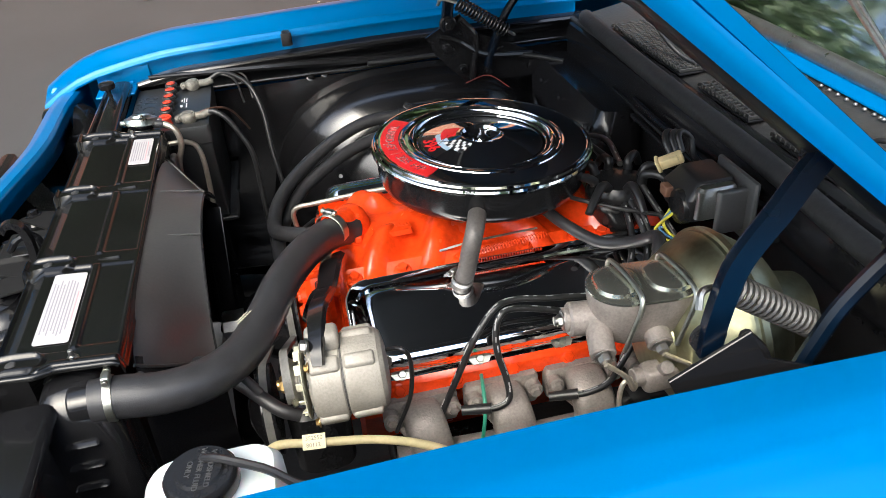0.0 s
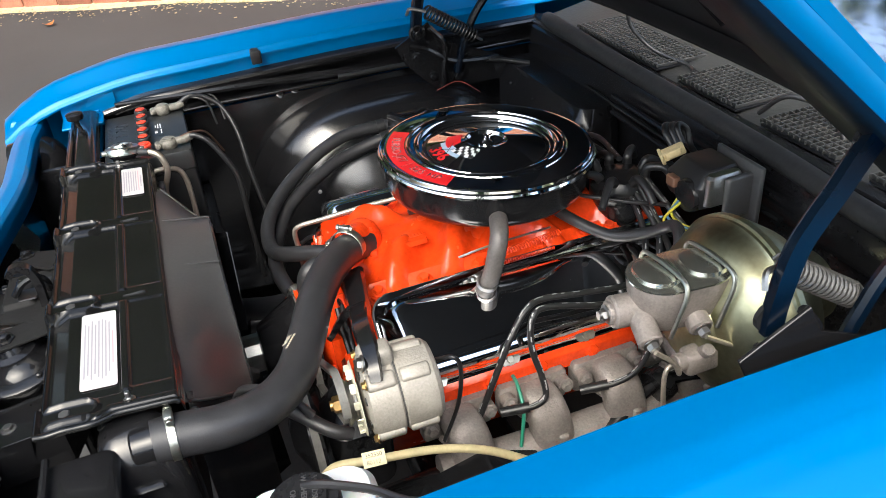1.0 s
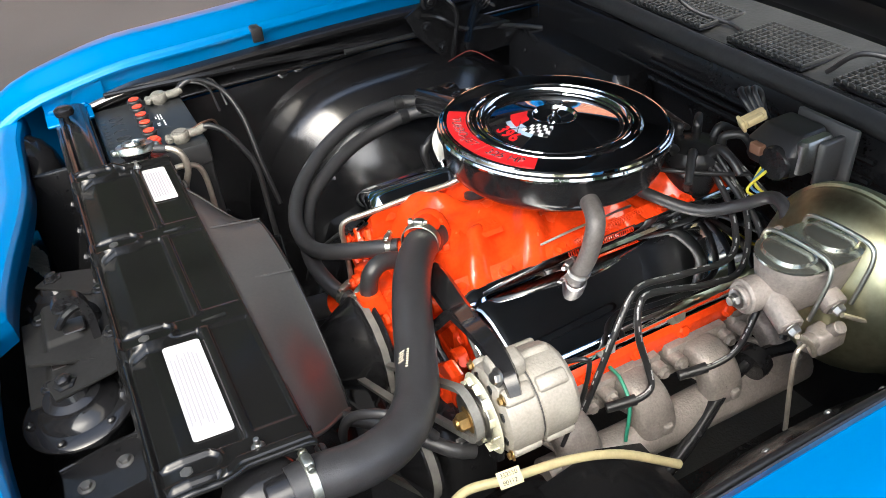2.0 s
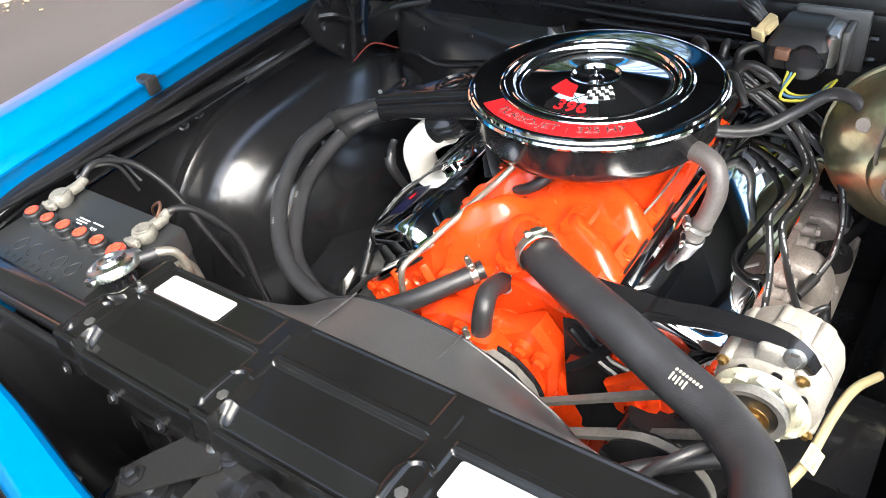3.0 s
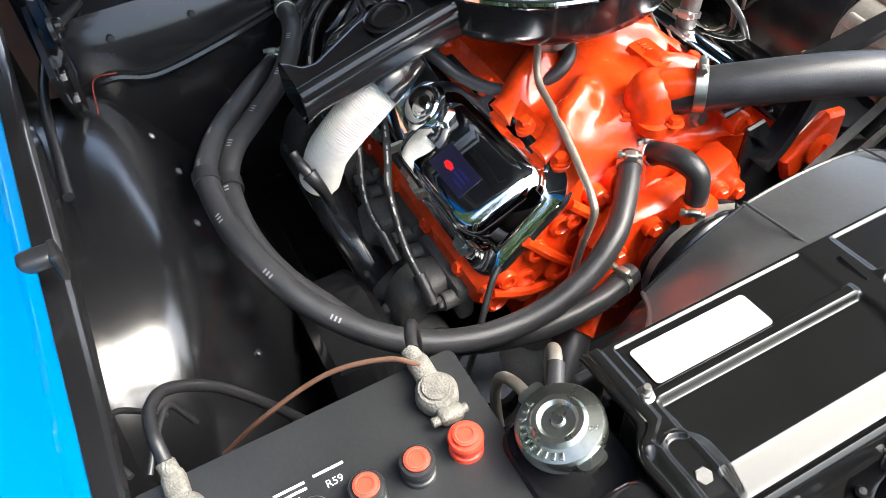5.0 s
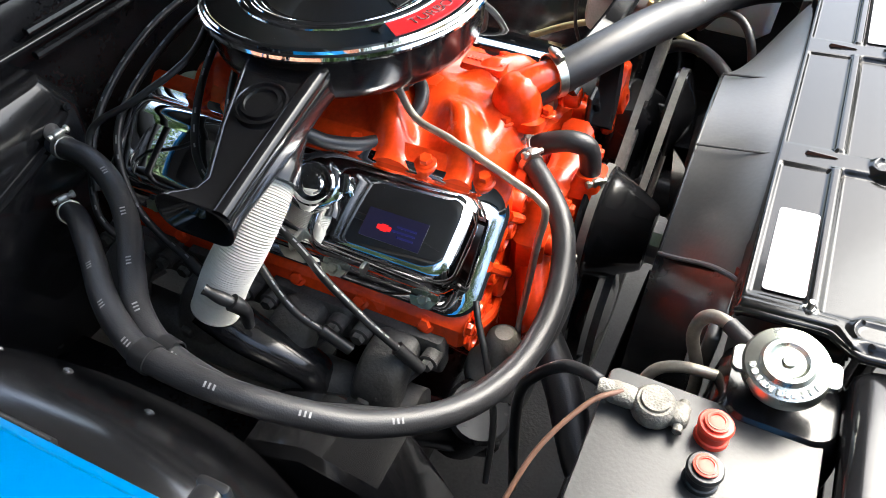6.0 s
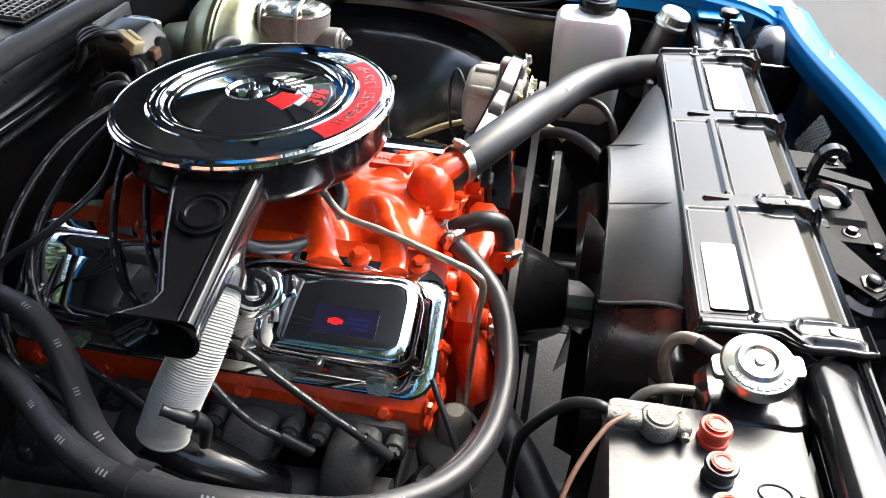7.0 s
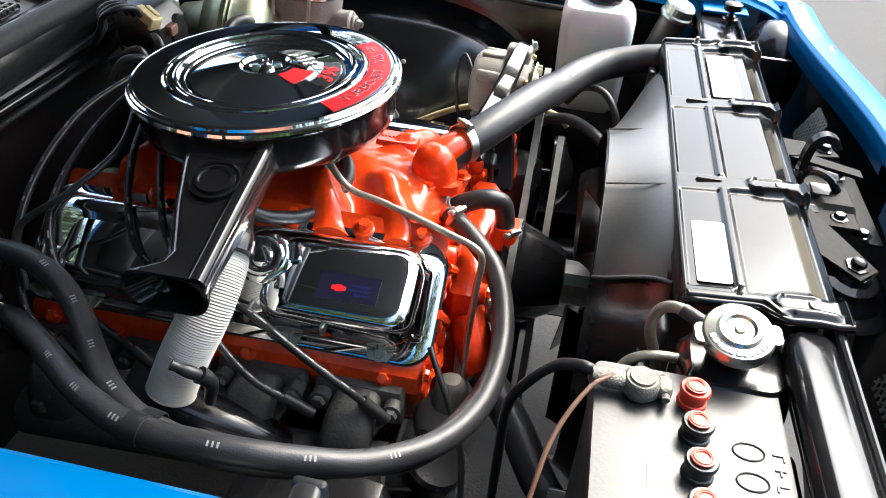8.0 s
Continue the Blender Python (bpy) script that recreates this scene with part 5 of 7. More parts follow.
cable("ground_wire", [(-0.47, 0.425, 0.958), (-0.449, 0.445, 0.955), (-0.424, 0.490, 0.934), (-0.409, 0.547, 0.894), (-0.390, 0.593, 0.837)], 0.0022, BROWN, "thin brown lead from the battery clamp", 0, "wire")
cable("ground_wire", [(-0.45, 0.648, 0.957), (-0.42, 0.66, 0.962), (-0.38, 0.65, 0.945), (-0.37, 0.62, 0.9)], 0.0026, WIRE, "thin black lead curled beside the battery", 0, "wire")
cable("ground_wire", [(-0.455, 0.636, 0.957), (-0.43, 0.622, 0.965), (-0.4, 0.61, 0.95), (-0.39, 0.6, 0.9)], 0.0026, WIRE, "thin black lead curled beside the battery", 0, "wire")

# ---- washer bottle ----
res = thing("washer_bottle", "milky white plastic washer fluid bottle", "bottle", "", (-0.425, -0.588, 0.75))
part("bottle", Geo().rr([(-0.425, -0.585, 0.05, 0.035, 0.015, 0.74), (-0.425, -0.585, 0.066, 0.05, 0.018, 0.76), (-0.425, -0.585, 0.07, 0.053, 0.02, 0.9), (-0.425, -0.585, 0.07, 0.053, 0.025, 0.936), (-0.425, -0.585, 0.062, 0.046, 0.025, 0.95), (-0.428, -0.588, 0.035, 0.033, 0.03, 0.955), (-0.428, -0.588, 0.026, 0.026, 0.026, 0.964)], None, 7), POLY, res)
c = part("cap", Geo().lathe([(0.035, 0.958), (0.036, 0.96), (0.036, 0.975), (0.033, 0.979), (0.024, 0.979), (0.022, 0.982), (0.01, 0.982)], pose(-0.43, -0.59, 0), 36), SATIN, res, "black ribbed rubber cap")
for k, words in enumerate(("WINDSHIELD", "WASHER FLUID", "ONLY")):
    letters("lettering", words, pose(-0.43, -0.59, 0.9823, 0, 0, -100) @ pose(0, 0.011 - 0.0105 * k, 0), 0.0078, PLASTIC, c, 0, 0.0005)
g = Geo().tube([(-0.428, -0.575, 0.98), (-0.41, -0.585, 0.985), (-0.37, -0.6, 0.975), (-0.3, -0.62, 0.945), (-0.1, -0.62, 0.93)], 0.0045, 8, 6)
part("hose", g, WIRE, res)

# Dark canister with a crimped bright top, beside the washer bottle.
cn = thing("canister", "dark canister with a crimped bright metal top", "canister", "", (-0.53, -0.62, 0.78))
cm2 = axis((-0.528, -0.619, 0.79), (-0.27, 0.1, 0.95))
part("can", Geo().lathe([(0.022, 0), (0.027, 0.006), (0.027, 0.15), (0.025, 0.156)], cm2, 28), PLASTIC, cn)
part("top", Geo().rings([[((r + 0.0012 * (j % 2)) * math.cos(math.pi * j / 24), (r + 0.0012 * (j % 2)) * math.sin(math.pi * j / 24), z) for j in range(48)] for r, z in ((0.028, 0.152), (0.031, 0.155), (0.031, 0.16), (0.028, 0.163), (0.028, 0.178), (0.024, 0.182))], m=cm2), ZINC, cn, "crimped bright metal top")

# ---- engine ----
eng = thing("engine", "orange painted V8 engine with chrome valve covers", "engine", "", (0, 0, 0.45))
# Block and front cover.
part("block", Geo().prism([(-0.2, 0.62), (-0.13, 0.5), (0.13, 0.5), (0.2, 0.62), (0.14, 0.75), (0.0, 0.79), (-0.14, 0.75)], -0.265, 0.25, "x", 0.008), ORANGE, eng)
part("timing_cover", Geo().prism([(-0.12, 0.55), (0.12, 0.55), (0.13, 0.66), (0.08, 0.76), (-0.08, 0.76), (-0.13, 0.66)], -0.3, -0.26, "x", 0.008), ORANGE, eng)


def bank(s, dx, label):
    """One head, its chrome cover and what belongs to it. s: +1 towards the battery."""
    v = Vector((0, s * 0.77, -0.638)) if s > 0 else Vector((0, s * 0.70, -0.714))
    n = Vector((0, -s * v.z, s * v.y))
    o = Vector((-0.012 + dx, s * 0.192, 0.797)) if s > 0 else Vector((-0.012 + dx, s * 0.197, 0.798))
    m = along(o, (1, 0, 0), v, n) if s > 0 else along(o, (-1, 0, 0), v, n)
    f = s
    g = Geo()
    poly = [(s * 0.115, 0.865), (s * 0.12, 0.80), (s * 0.14, 0.73), (s * 0.205, 0.68), (s * 0.255, 0.695), (s * 0.268, 0.71), (s * 0.264, 0.734), (s * 0.25, 0.745)]
    if s < 0:
        poly = poly[::-1]
    g.prism(poly, -0.27 + dx, 0.235 + dx, "x", 0.006)
    head = part("cylinder_head", g, ORANGE, eng)
    g = Geo()
    for k, (y, z) in enumerate(((0.15, 0.79), (0.2, 0.72), (0.24, 0.7))):
        g.lathe([(0.016, 0), (0.016, 0.004), (0.011, 0.006), (0.009, 0.002)], axis((-0.27 + dx, s * y, z), (-1, 0, 0)), 20)
    g.hexhead((-0.27 + dx, s * 0.255, 0.735), (-1, 0, 0), 0.008, 0.008)
    part("core_plug", g, ORANGE, head, split=True)
    g = Geo()
    for k in range(6):
        g.hexhead((-0.22 + 0.085 * k + dx, s * 0.264, 0.727), (0, s, 0.5), 0.0085, 0.007)
    part("head_bolt", g, ORANGE, head, split=True)
    # Chrome cover: flange, domed body and raised front half.
    g = Geo().rr([(0, 0, 0.262, 0.081, 0.035, -0.002), (0, 0, 0.262, 0.081, 0.035, 0.004), (0, 0, 0.25, 0.07, 0.032, 0.006), (0, 0, 0.2435, 0.064, 0.032, 0.012), (0, 0, 0.24, 0.061, 0.03, 0.03), (0, 0, 0.232, 0.053, 0.027, 0.04), (0, 0, 0.22, 0.042, 0.022, 0.044)], m, 8)
    if s < 0:
        g = Geo().rr([(0, 0, 0.262, 0.081, 0.035, -0.002), (0, 0, 0.262, 0.081, 0.035, 0.004), (0, 0, 0.256, 0.075, 0.034, 0.006), (0, 0, 0.251, 0.07, 0.033, 0.013), (0, 0, 0.248, 0.067, 0.032, 0.04), (0, 0, 0.243, 0.062, 0.03, 0.052), (0, 0, 0.236, 0.056, 0.027, 0.0575), (0, 0, 0.226, 0.046, 0.022, 0.0605)], None, 8)
        # The top lies nearer to level than the flange does.
        g.v = [m @ Vector((x, y, z + 0.42 * (y - 0.035) * smooth01((z - 0.008) / 0.045))) for x, y, z in g.v]
    cov = part("valve_cover", g, CHROME, eng, label)
    m2 = m @ pose(0, 0, 0.046, 14, 0, 0) @ pose(0, 0, -0.046)
    g = Geo().rr([(f * -0.147, 0, 0.094, 0.059, 0.03, 0.034), (f * -0.147, 0, 0.092, 0.057, 0.029, 0.044), (f * -0.147, 0, 0.084, 0.05, 0.026, 0.054), (f * -0.147, 0, 0.074, 0.04, 0.022, 0.0575)], m2, 8)
    if s > 0:
        part("raised_front", g, CHROME, cov)
    g = Geo().rr([(f * 0.11, 0, 0.09, 0.05, 0.03, 0.036), (f * 0.11, 0, 0.088, 0.048, 0.029, 0.046), (f * 0.11, 0, 0.08, 0.04, 0.026, 0.0505)], m2, 8)
    if s > 0:
        part("raised_rear", g, CHROME, cov)
    g = Geo()
    for x in (-0.2, -0.085, 0.04, 0.17):
        p = m @ Vector((x * f, 0.0745, 0.006))
        g.hexhead(p, n, 0.0065, 0.007)
        g.prism([(-0.018, -0.004), (0.018, -0.004), (0.012, 0.007), (-0.012, 0.007)], 0.007, 0.0095, "z", 0.0008, m @ pose(x * f, 0.0755, 0))
    part("hold_down_tab", g, ZINC, cov, split=True)
    g = Geo().rr([(0, 0, 0.2645, 0.083, 0.036, -0.006), (0, 0, 0.2645, 0.083, 0.036, -0.002)], m, 8)
    part("gasket", g, FOILBLACK, cov)
    return m, m2, cov, head


mP, mB, covP, headP = bank(1, 0.0, "chromed steel valve cover with a dark foil badge")
mD, mE, covD, headD = bank(-1, 0.02, "chromed steel valve cover reflecting the black bay")
# Badge, oil cap.
g = Geo().rr([(-0.158, 0.01, 0.036, 0.018, 0.001, 0.0575), (-0.158, 0.01, 0.036, 0.018, 0.001, 0.0581)], mB, 2)
badge = part("badge", g, NAVY, covP, "dark blue foil badge with a red mark")
g = Geo().rr([(-0.147, 0.012, 0.0085, 0.003, 0.001, 0.0581), (-0.147, 0.012, 0.0085, 0.003, 0.001, 0.0584)], mB, 2).rr([(-0.147, 0.012, 0.004, 0.0045, 0.001, 0.0581), (-0.147, 0.012, 0.004, 0.0045, 0.001, 0.0584)], mB, 2)
part("red_mark", g, RED, covP)
g = Geo()
for x, y, w in ((-0.172, 0.006, 0.012), (-0.17, 0.012, 0.014), (-0.174, 0.018, 0.01)):
    g.rr([(x, y, w, 0.0013, 0.0005, 0.0581), (x, y, w, 0.0013, 0.0005, 0.0583)], mB, 1)
part("blue_bars", g, mat("blue_foil", (0.012, 0.014, 0.09), 0.3), covP)
oc = mP @ pose(-0.05, -0.014, 0.046)
oil = part("oil_cap", Geo().lathe([(0.03, 0), (0.033, 0.003), (0.034, 0.012), (0.031, 0.015), (0.027, 0.016), (0.025, 0.019), (0.02, 0.0185), (0.016, 0.0155), (0.013, 0.0155), (0.011, 0.018), (0.006, 0.018)], oc, 36), CHROME, covP, "round chromed oil filler cap")
g = Geo()
for a in (20, 200):
    g.rr([(0.036, 0, 0.009, 0.012, 0.005, 0.003), (0.036, 0, 0.008, 0.011, 0.005, 0.014)], oc @ pose(0, 0, 0, 0, 0, a))
part("lug", g, CHROME, covP, split=True)

# Intake manifold: a humped casting between the heads with runners.
g = Geo()


def valley(u, v):
    x = -0.262 + 0.43 * u
    y = -0.142 + 0.284 * v
    h = 0.852 + 0.03 * math.exp(-((abs(y) - 0.0) / 0.07) ** 2) - 0.012 * smooth01((abs(y) - 0.1) / 0.04)
    for rx, k in ((-0.205, 1), (-0.115, 1), (0.06, 1), (0.17, 1)):
        sl = rx + (0.45 * (abs(y) - 0.13)) * (1 if rx > 0 else -1)
        h += 0.034 * math.exp(-(abs(x - sl) / 0.024) ** 2.6) * smooth01((abs(y) - 0.015) / 0.05) * (1 - 0.55 * smooth01((abs(y) - 0.09) / 0.05))
    h += 0.03 * math.exp(-((x + 0.01) / 0.085) ** 2 - (y / 0.06) ** 2)
    h -= 0.045 * smooth01((-0.215 - x) / 0.04)
    h += 0.0016 * noise.noise(Vector((x * 60, y * 60, 0))) + 0.0008 * noise.noise(Vector((x * 220, y * 220, 3)))
    return (x, y, h)


man = part("intake_manifold", g.sheet(valley, 90, 60, (0, 0, -0.06)), ORANGE, eng, "orange cast intake manifold with humped runners")
g = Geo()
for s in (1, -1):
    for k, x in enumerate((-0.235, -0.16, -0.07, 0.03, 0.11, 0.155)):
        g.lathe([(0.014, -0.01), (0.014, 0.004), (0.011, 0.006)], axis((x, s * 0.128, 0.85), (0, s * 0.3, 1)), 18)
        g.hexhead((x, s * 0.128, 0.856), (0, s * 0.3, 1), 0.0085, 0.009)
part("manifold_bolt", g, ORANGE, man, split=True)
g = Geo().rr([(-0.16, -0.055, 0.03, 0.018, 0.006, 0.885), (-0.16, -0.055, 0.028, 0.016, 0.006, 0.893)], None, 4)
for k in range(9):
    g.box((-0.182 + 0.0055 * k, -0.055, 0.894), (0.0035, 0.008, 0.0015), 0.0004)
part("cast_mark", g, ORANGE, man, split=True)
# Thermostat housing and outlet.
g = Geo().rr([(-0.222, -0.006, 0.042, 0.03, 0.02, 0.855), (-0.222, -0.006, 0.042, 0.03, 0.02, 0.868)], None, 6)
g.lathe([(0.034, 0.862), (0.034, 0.875), (0.031, 0.892), (0.025, 0.907), (0.015, 0.916), (0.005, 0.918)], pose(-0.222, -0.006, 0), 32)
g.tube([(-0.222, -0.006, 0.893), (-0.235, -0.024, 0.9), (-0.262, -0.055, 0.903)], 0.0225, 20, 5)
th = part("thermostat_housing", g, ORANGE, eng)
g = Geo().hexhead((-0.22, 0.028, 0.868), (0, 0, 1), 0.008, 0.009).hexhead((-0.262, -0.012, 0.868), (0, 0, 1), 0.008, 0.009).hexhead((-0.215, -0.042, 0.868), (0, 0, 1), 0.009, 0.012)
part("bolt", g, ORANGE, th, split=True)
g = Geo()
clampband(g, (-0.255, -0.047, 0.9025), (-0.03, -0.035, 0.002), 0.0275, 0.014)
part("hose_clamp", g, ZINC, th, "bright worm-drive hose clamp")
# Water pump with its fittings.
g = Geo().prism([(-0.09, 0.70), (-0.07, 0.62), (0.08, 0.62), (0.125, 0.70), (0.13, 0.77), (0.085, 0.798), (0.02, 0.8), (-0.02, 0.8), (-0.07, 0.83), (-0.097, 0.79)], -0.315, -0.272, "x", 0.01)
g.lathe([(0.075, 0), (0.07, 0.03), (0.05, 0.045), (0.04, 0.06), (0.026, 0.065), (0.024, 0.09)], axis((-0.29, -0.008, 0.715), (-1, 0, 0)), 36)
g.tube([(-0.3, 0.1, 0.72), (-0.32, 0.14, 0.69), (-0.34, 0.17, 0.67)], 0.027, 16, 4)
g.rr([(-0.33, 0.0, 0.022, 0.03, 0.01, 0.78), (-0.335, 0.0, 0.018, 0.02, 0.01, 0.808)], None, 4)
wp = part("water_pump", g, ORANGE, eng, "orange cast water pump")
g = Geo()
for y, z in ((0.1, 0.755), (0.11, 0.68), (-0.078, 0.775), (-0.075, 0.68), (0.05, 0.775), (-0.05, 0.785)):
    g.lathe([(0.014, 0), (0.014, 0.008)], axis((-0.315, y, z), (-1, 0, 0)), 16)
    g.hexhead((-0.323, y, z), (-1, 0, 0), 0.009, 0.008)
part("bolt", g, ORANGE, wp, split=True)
g = Geo().cyl((-0.334, 0.003, 0.75), (-0.334, 0.003, 0.8), 0.0115, 14).cyl((-0.232, 0.03, 0.822), (-0.262, 0.048, 0.838), 0.0115, 14).cyl((-0.235, 0.01, 0.808), (-0.258, 0.01, 0.829), 0.0115, 14)
part("hose_stub", g, ORANGE, wp, split=True)
# Pulleys and belts.
def pulley(y, z, r, x0, x1, label="stamped black pulley"):
    return part("pulley", Geo().lathe([(r * 0.3, x1 + 0.02), (r * 0.55, x1 + 0.012), (r * 0.9, x1), (r, x1 - 0.002), (r, x1 - 0.006), (r - 0.011, (x0 + x1) / 2), (r, x0 + 0.006), (r, x0), (r * 0.9, x0)], axis((0, y, z), (-1, 0, 0)), 44), BLACK, eng, label)


part("pulley", Geo().lathe([(0.068, 0.333), (0.082, 0.335), (0.082, 0.339), (0.072, 0.347), (0.082, 0.355), (0.082, 0.359), (0.079, 0.362), (0.077, 0.368), (0.05, 0.42), (0.045, 0.427), (0.036, 0.429)], axis((0, -0.008, 0.715), (-1, 0, 0)), 56), BLACK, eng, "deep conical black water pump pulley")
pulley(-0.008, 0.56, 0.1, 0.335, 0.38)
part("pump_hub", Geo().cyl((-0.415, -0.008, 0.715), (-0.43, -0.008, 0.715), 0.034, 28), STEEL, eng)


def belt(c, x, w=0.011, t=0.008):
    """A belt laid round circles (y, z, r) in order, as a closed loop."""
    pts = []
    n = len(c)
    for i in range(n):
        y, z, r = c[i]
        yp, zp, rp = c[i - 1]
        yn, zn, rn = c[(i + 1) % n]
        a0 = math.atan2(z - zp, y - yp) - math.pi / 2 + math.asin(max(-1, min(1, (rp - r) / math.hypot(y - yp, z - zp))))
        a1 = math.atan2(zn - z, yn - y) - math.pi / 2 + math.asin(max(-1, min(1, (r - rn) / math.hypot(yn - y, zn - z))))
        while a1 < a0:
            a1 += 2 * math.pi
        for k in range(13):
            a = a0 + (a1 - a0) * k / 12
            pts.append((y, z, r, a))
    rings = []
    for y, z, r, a in pts:
        rings.append([(x + dx, y + (r + dr) * math.cos(a), z + (r + dr) * math.sin(a)) for dx, dr in ((-w / 2, 0), (w / 2, 0), (w / 3, -t), (-w / 3, -t))])
    rings.append(rings[0])
    return Geo().rings(rings, True, False, False)


part("fan_belt", belt([(-0.347, 0.868, 0.036), (-0.008, 0.715, 0.084), (-0.008, 0.56, 0.1)], -0.35), BELT, eng, "worn black rubber belt")
part("fan_belt", belt([(-0.265, 0.745, 0.07), (-0.008, 0.56, 0.099)], -0.392), BELT, eng, "worn black rubber belt")
pulley(-0.265, 0.745, 0.068, 0.382, 0.402)
ps = part("steering_pump", Geo().rr([(-0.325, -0.255, 0.045, 0.055, 0.03, 0.64), (-0.325, -0.255, 0.047, 0.057, 0.03, 0.75), (-0.32, -0.25, 0.035, 0.045, 0.03, 0.77)], None, 6).cyl((-0.42, -0.265, 0.745), (-0.36, -0.265, 0.745), 0.011, 14), SATIN, eng, "black power steering pump")
# Cast bosses, webs and a flange on the front of block and heads.
g = Geo()
for y, z, r in ((0.185, 0.765, 0.013), (0.15, 0.715, 0.018), (0.225, 0.735, 0.011), (0.2, 0.70, 0.014), (-0.17, 0.77, 0.014), (-0.215, 0.72, 0.013), (0.1, 0.81, 0.012), (0.135, 0.795, 0.011), (-0.11, 0.835, 0.013)):
    g.lathe([(r * 1.25, -0.012), (r * 1.2, 0.004), (r, 0.007), (r * 0.6, 0.0075), (r * 0.55, 0.004)], axis((-0.272, y, z), (-1, 0, 0.05)), 18)
for y0, z0, y1, z1 in ((0.12, 0.70, 0.2, 0.79), (0.16, 0.69, 0.245, 0.72), (0.09, 0.775, 0.14, 0.82), (-0.12, 0.70, -0.19, 0.78), (-0.15, 0.69, -0.24, 0.715)):
    g.tube([(-0.272, y0, z0), (-0.279, (y0 + y1) / 2, (z0 + z1) / 2), (-0.272, y1, z1)], 0.0075, 8, 4)
g.rr([(0, 0, 0.05, 0.028, 0.012, 0), (0, 0, 0.048, 0.026, 0.012, 0.012), (0, 0, 0.044, 0.022, 0.01, 0.014)], axis((-0.268, 0.055, 0.785), (-1, 0, 0.25)) @ pose(0, 0, 0, 0, 0, 90), 5)
part("cast_boss", g, ORANGE, eng, split=True)
# Black plate, added to cover the front of the driver's orange head.
g = Geo().prism([(-0.262, 0.64), (-0.258, 0.765), (-0.2, 0.79), (-0.165, 0.8), (-0.125, 0.85), (-0.1, 0.845), (-0.1, 0.64)], -0.298, -0.291, "x", 0.003)
g.tube([(-0.3, -0.112, 0.835), (-0.301, -0.16, 0.788), (-0.301, -0.25, 0.757)], 0.005, 8, 5)
part("bracket_plate", g, SATIN, eng, "black plate added ahead of the driver's head")
# Orange bracket at the pump's side.
g = Geo().prism([(-0.163, 0.775), (-0.222, 0.83), (-0.25, 0.825), (-0.256, 0.76), (-0.215, 0.72), (-0.18, 0.735)], -0.318, -0.3, "x", 0.005)
g.lathe([(0.03, -0.006), (0.028, 0.006), (0.02, 0.009), (0.011, 0.009), (0.0105, 0.002)], axis((-0.318, -0.218, 0.778), (-1, 0, 0.2)) @ Matrix.Scale(0.8, 4), 28)
part("pump_bracket", g, ORANGE, eng)
# Exhaust manifolds; the passenger side's shade is put into a darker iron.
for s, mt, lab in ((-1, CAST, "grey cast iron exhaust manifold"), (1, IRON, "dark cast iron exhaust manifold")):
    g = Geo()
    dx = 0.02 if s < 0 else 0
    for k in range(4):
        x = -0.195 + 0.123 * k + dx
        # Flange on the head, a runner that swells as it turns down, and its cast lugs.
        g.rr([(x, s * 0.27, 0.054, 0.01, 0.006, 0.662), (x, s * 0.27, 0.056, 0.012, 0.006, 0.67), (x, s * 0.27, 0.056, 0.012, 0.006, 0.712), (x, s * 0.27, 0.052, 0.009, 0.005, 0.718)], None, 4)
        path = spline([(x, s * 0.262, 0.69), (x, s * 0.292, 0.698), (x + 0.003, s * 0.314, 0.688), (x + 0.006, s * 0.328, 0.66), (x + 0.008, s * 0.333, 0.622)], 5)
        rings = []
        for i, q in enumerate(path):
            e = path[min(i + 1, len(path) - 1)] - path[max(i - 1, 0)]
            h = Vector((0, e.z, -e.y)).normalized() * (0.019 + 0.004 * math.sin(3 * i / len(path)))
            w = Vector((0.027 + 0.006 * i / len(path), 0, 0))
            rings.append([tuple(q + w * math.copysign(abs(math.cos(a)) ** 0.6, math.cos(a)) + h * math.copysign(abs(math.sin(a)) ** 0.6, math.sin(a))) for a in [math.pi * k / 10 for k in range(20)]])
        g.rings(rings)
        g.tube([(x - 0.03, s * 0.29, 0.672), (x, s * 0.345, 0.664), (x + 0.03, s * 0.29, 0.672)], 0.006, 8, 5)
        g.box((x + 0.016, s * 0.352, 0.648), (0.016, 0.012, 0.018), 0.003)
        for q in (-1, 1):
            g.cyl((x + q * 0.045, s * 0.27, 0.7), (x + q * 0.045, s * 0.298, 0.702), 0.0115, 14)
            g.hexhead((x + q * 0.045, s * 0.298, 0.702), (0, s, 0.1), 0.0085, 0.009)
    g.tube([(-0.24 + dx, s * 0.318, 0.625), (-0.1 + dx, s * 0.324, 0.618), (0.08 + dx, s * 0.324, 0.612), (0.23 + dx, s * 0.318, 0.6)], lambda q: 0.03 + 0.008 * q, 20, 8)
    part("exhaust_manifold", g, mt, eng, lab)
g = Geo()
sp = spline([(0.02, 0.347, 0.725), (0.0, 0.348, 0.712), (-0.035, 0.35, 0.698), (-0.075, 0.345, 0.68), (-0.105, 0.338, 0.655), (-0.12, 0.335, 0.62)], 6)
rings = []
for i, q in enumerate(sp):
    e = (sp[min(i + 1, len(sp) - 1)] - sp[max(i - 1, 0)]).normalized()
    w = Vector((0, 1, 0.1)) * (0.032 - 0.006 * i / len(sp))
    h = e.cross(w).normalized() * (0.024 - 0.008 * i / len(sp))
    rings.append([tuple(q + w * math.cos(k * math.pi / 8) + h * math.sin(k * math.pi / 8)) for k in range(16)])
part("heat_stove", g.rings(rings), BLACK, eng, "black sheet metal heat stove")
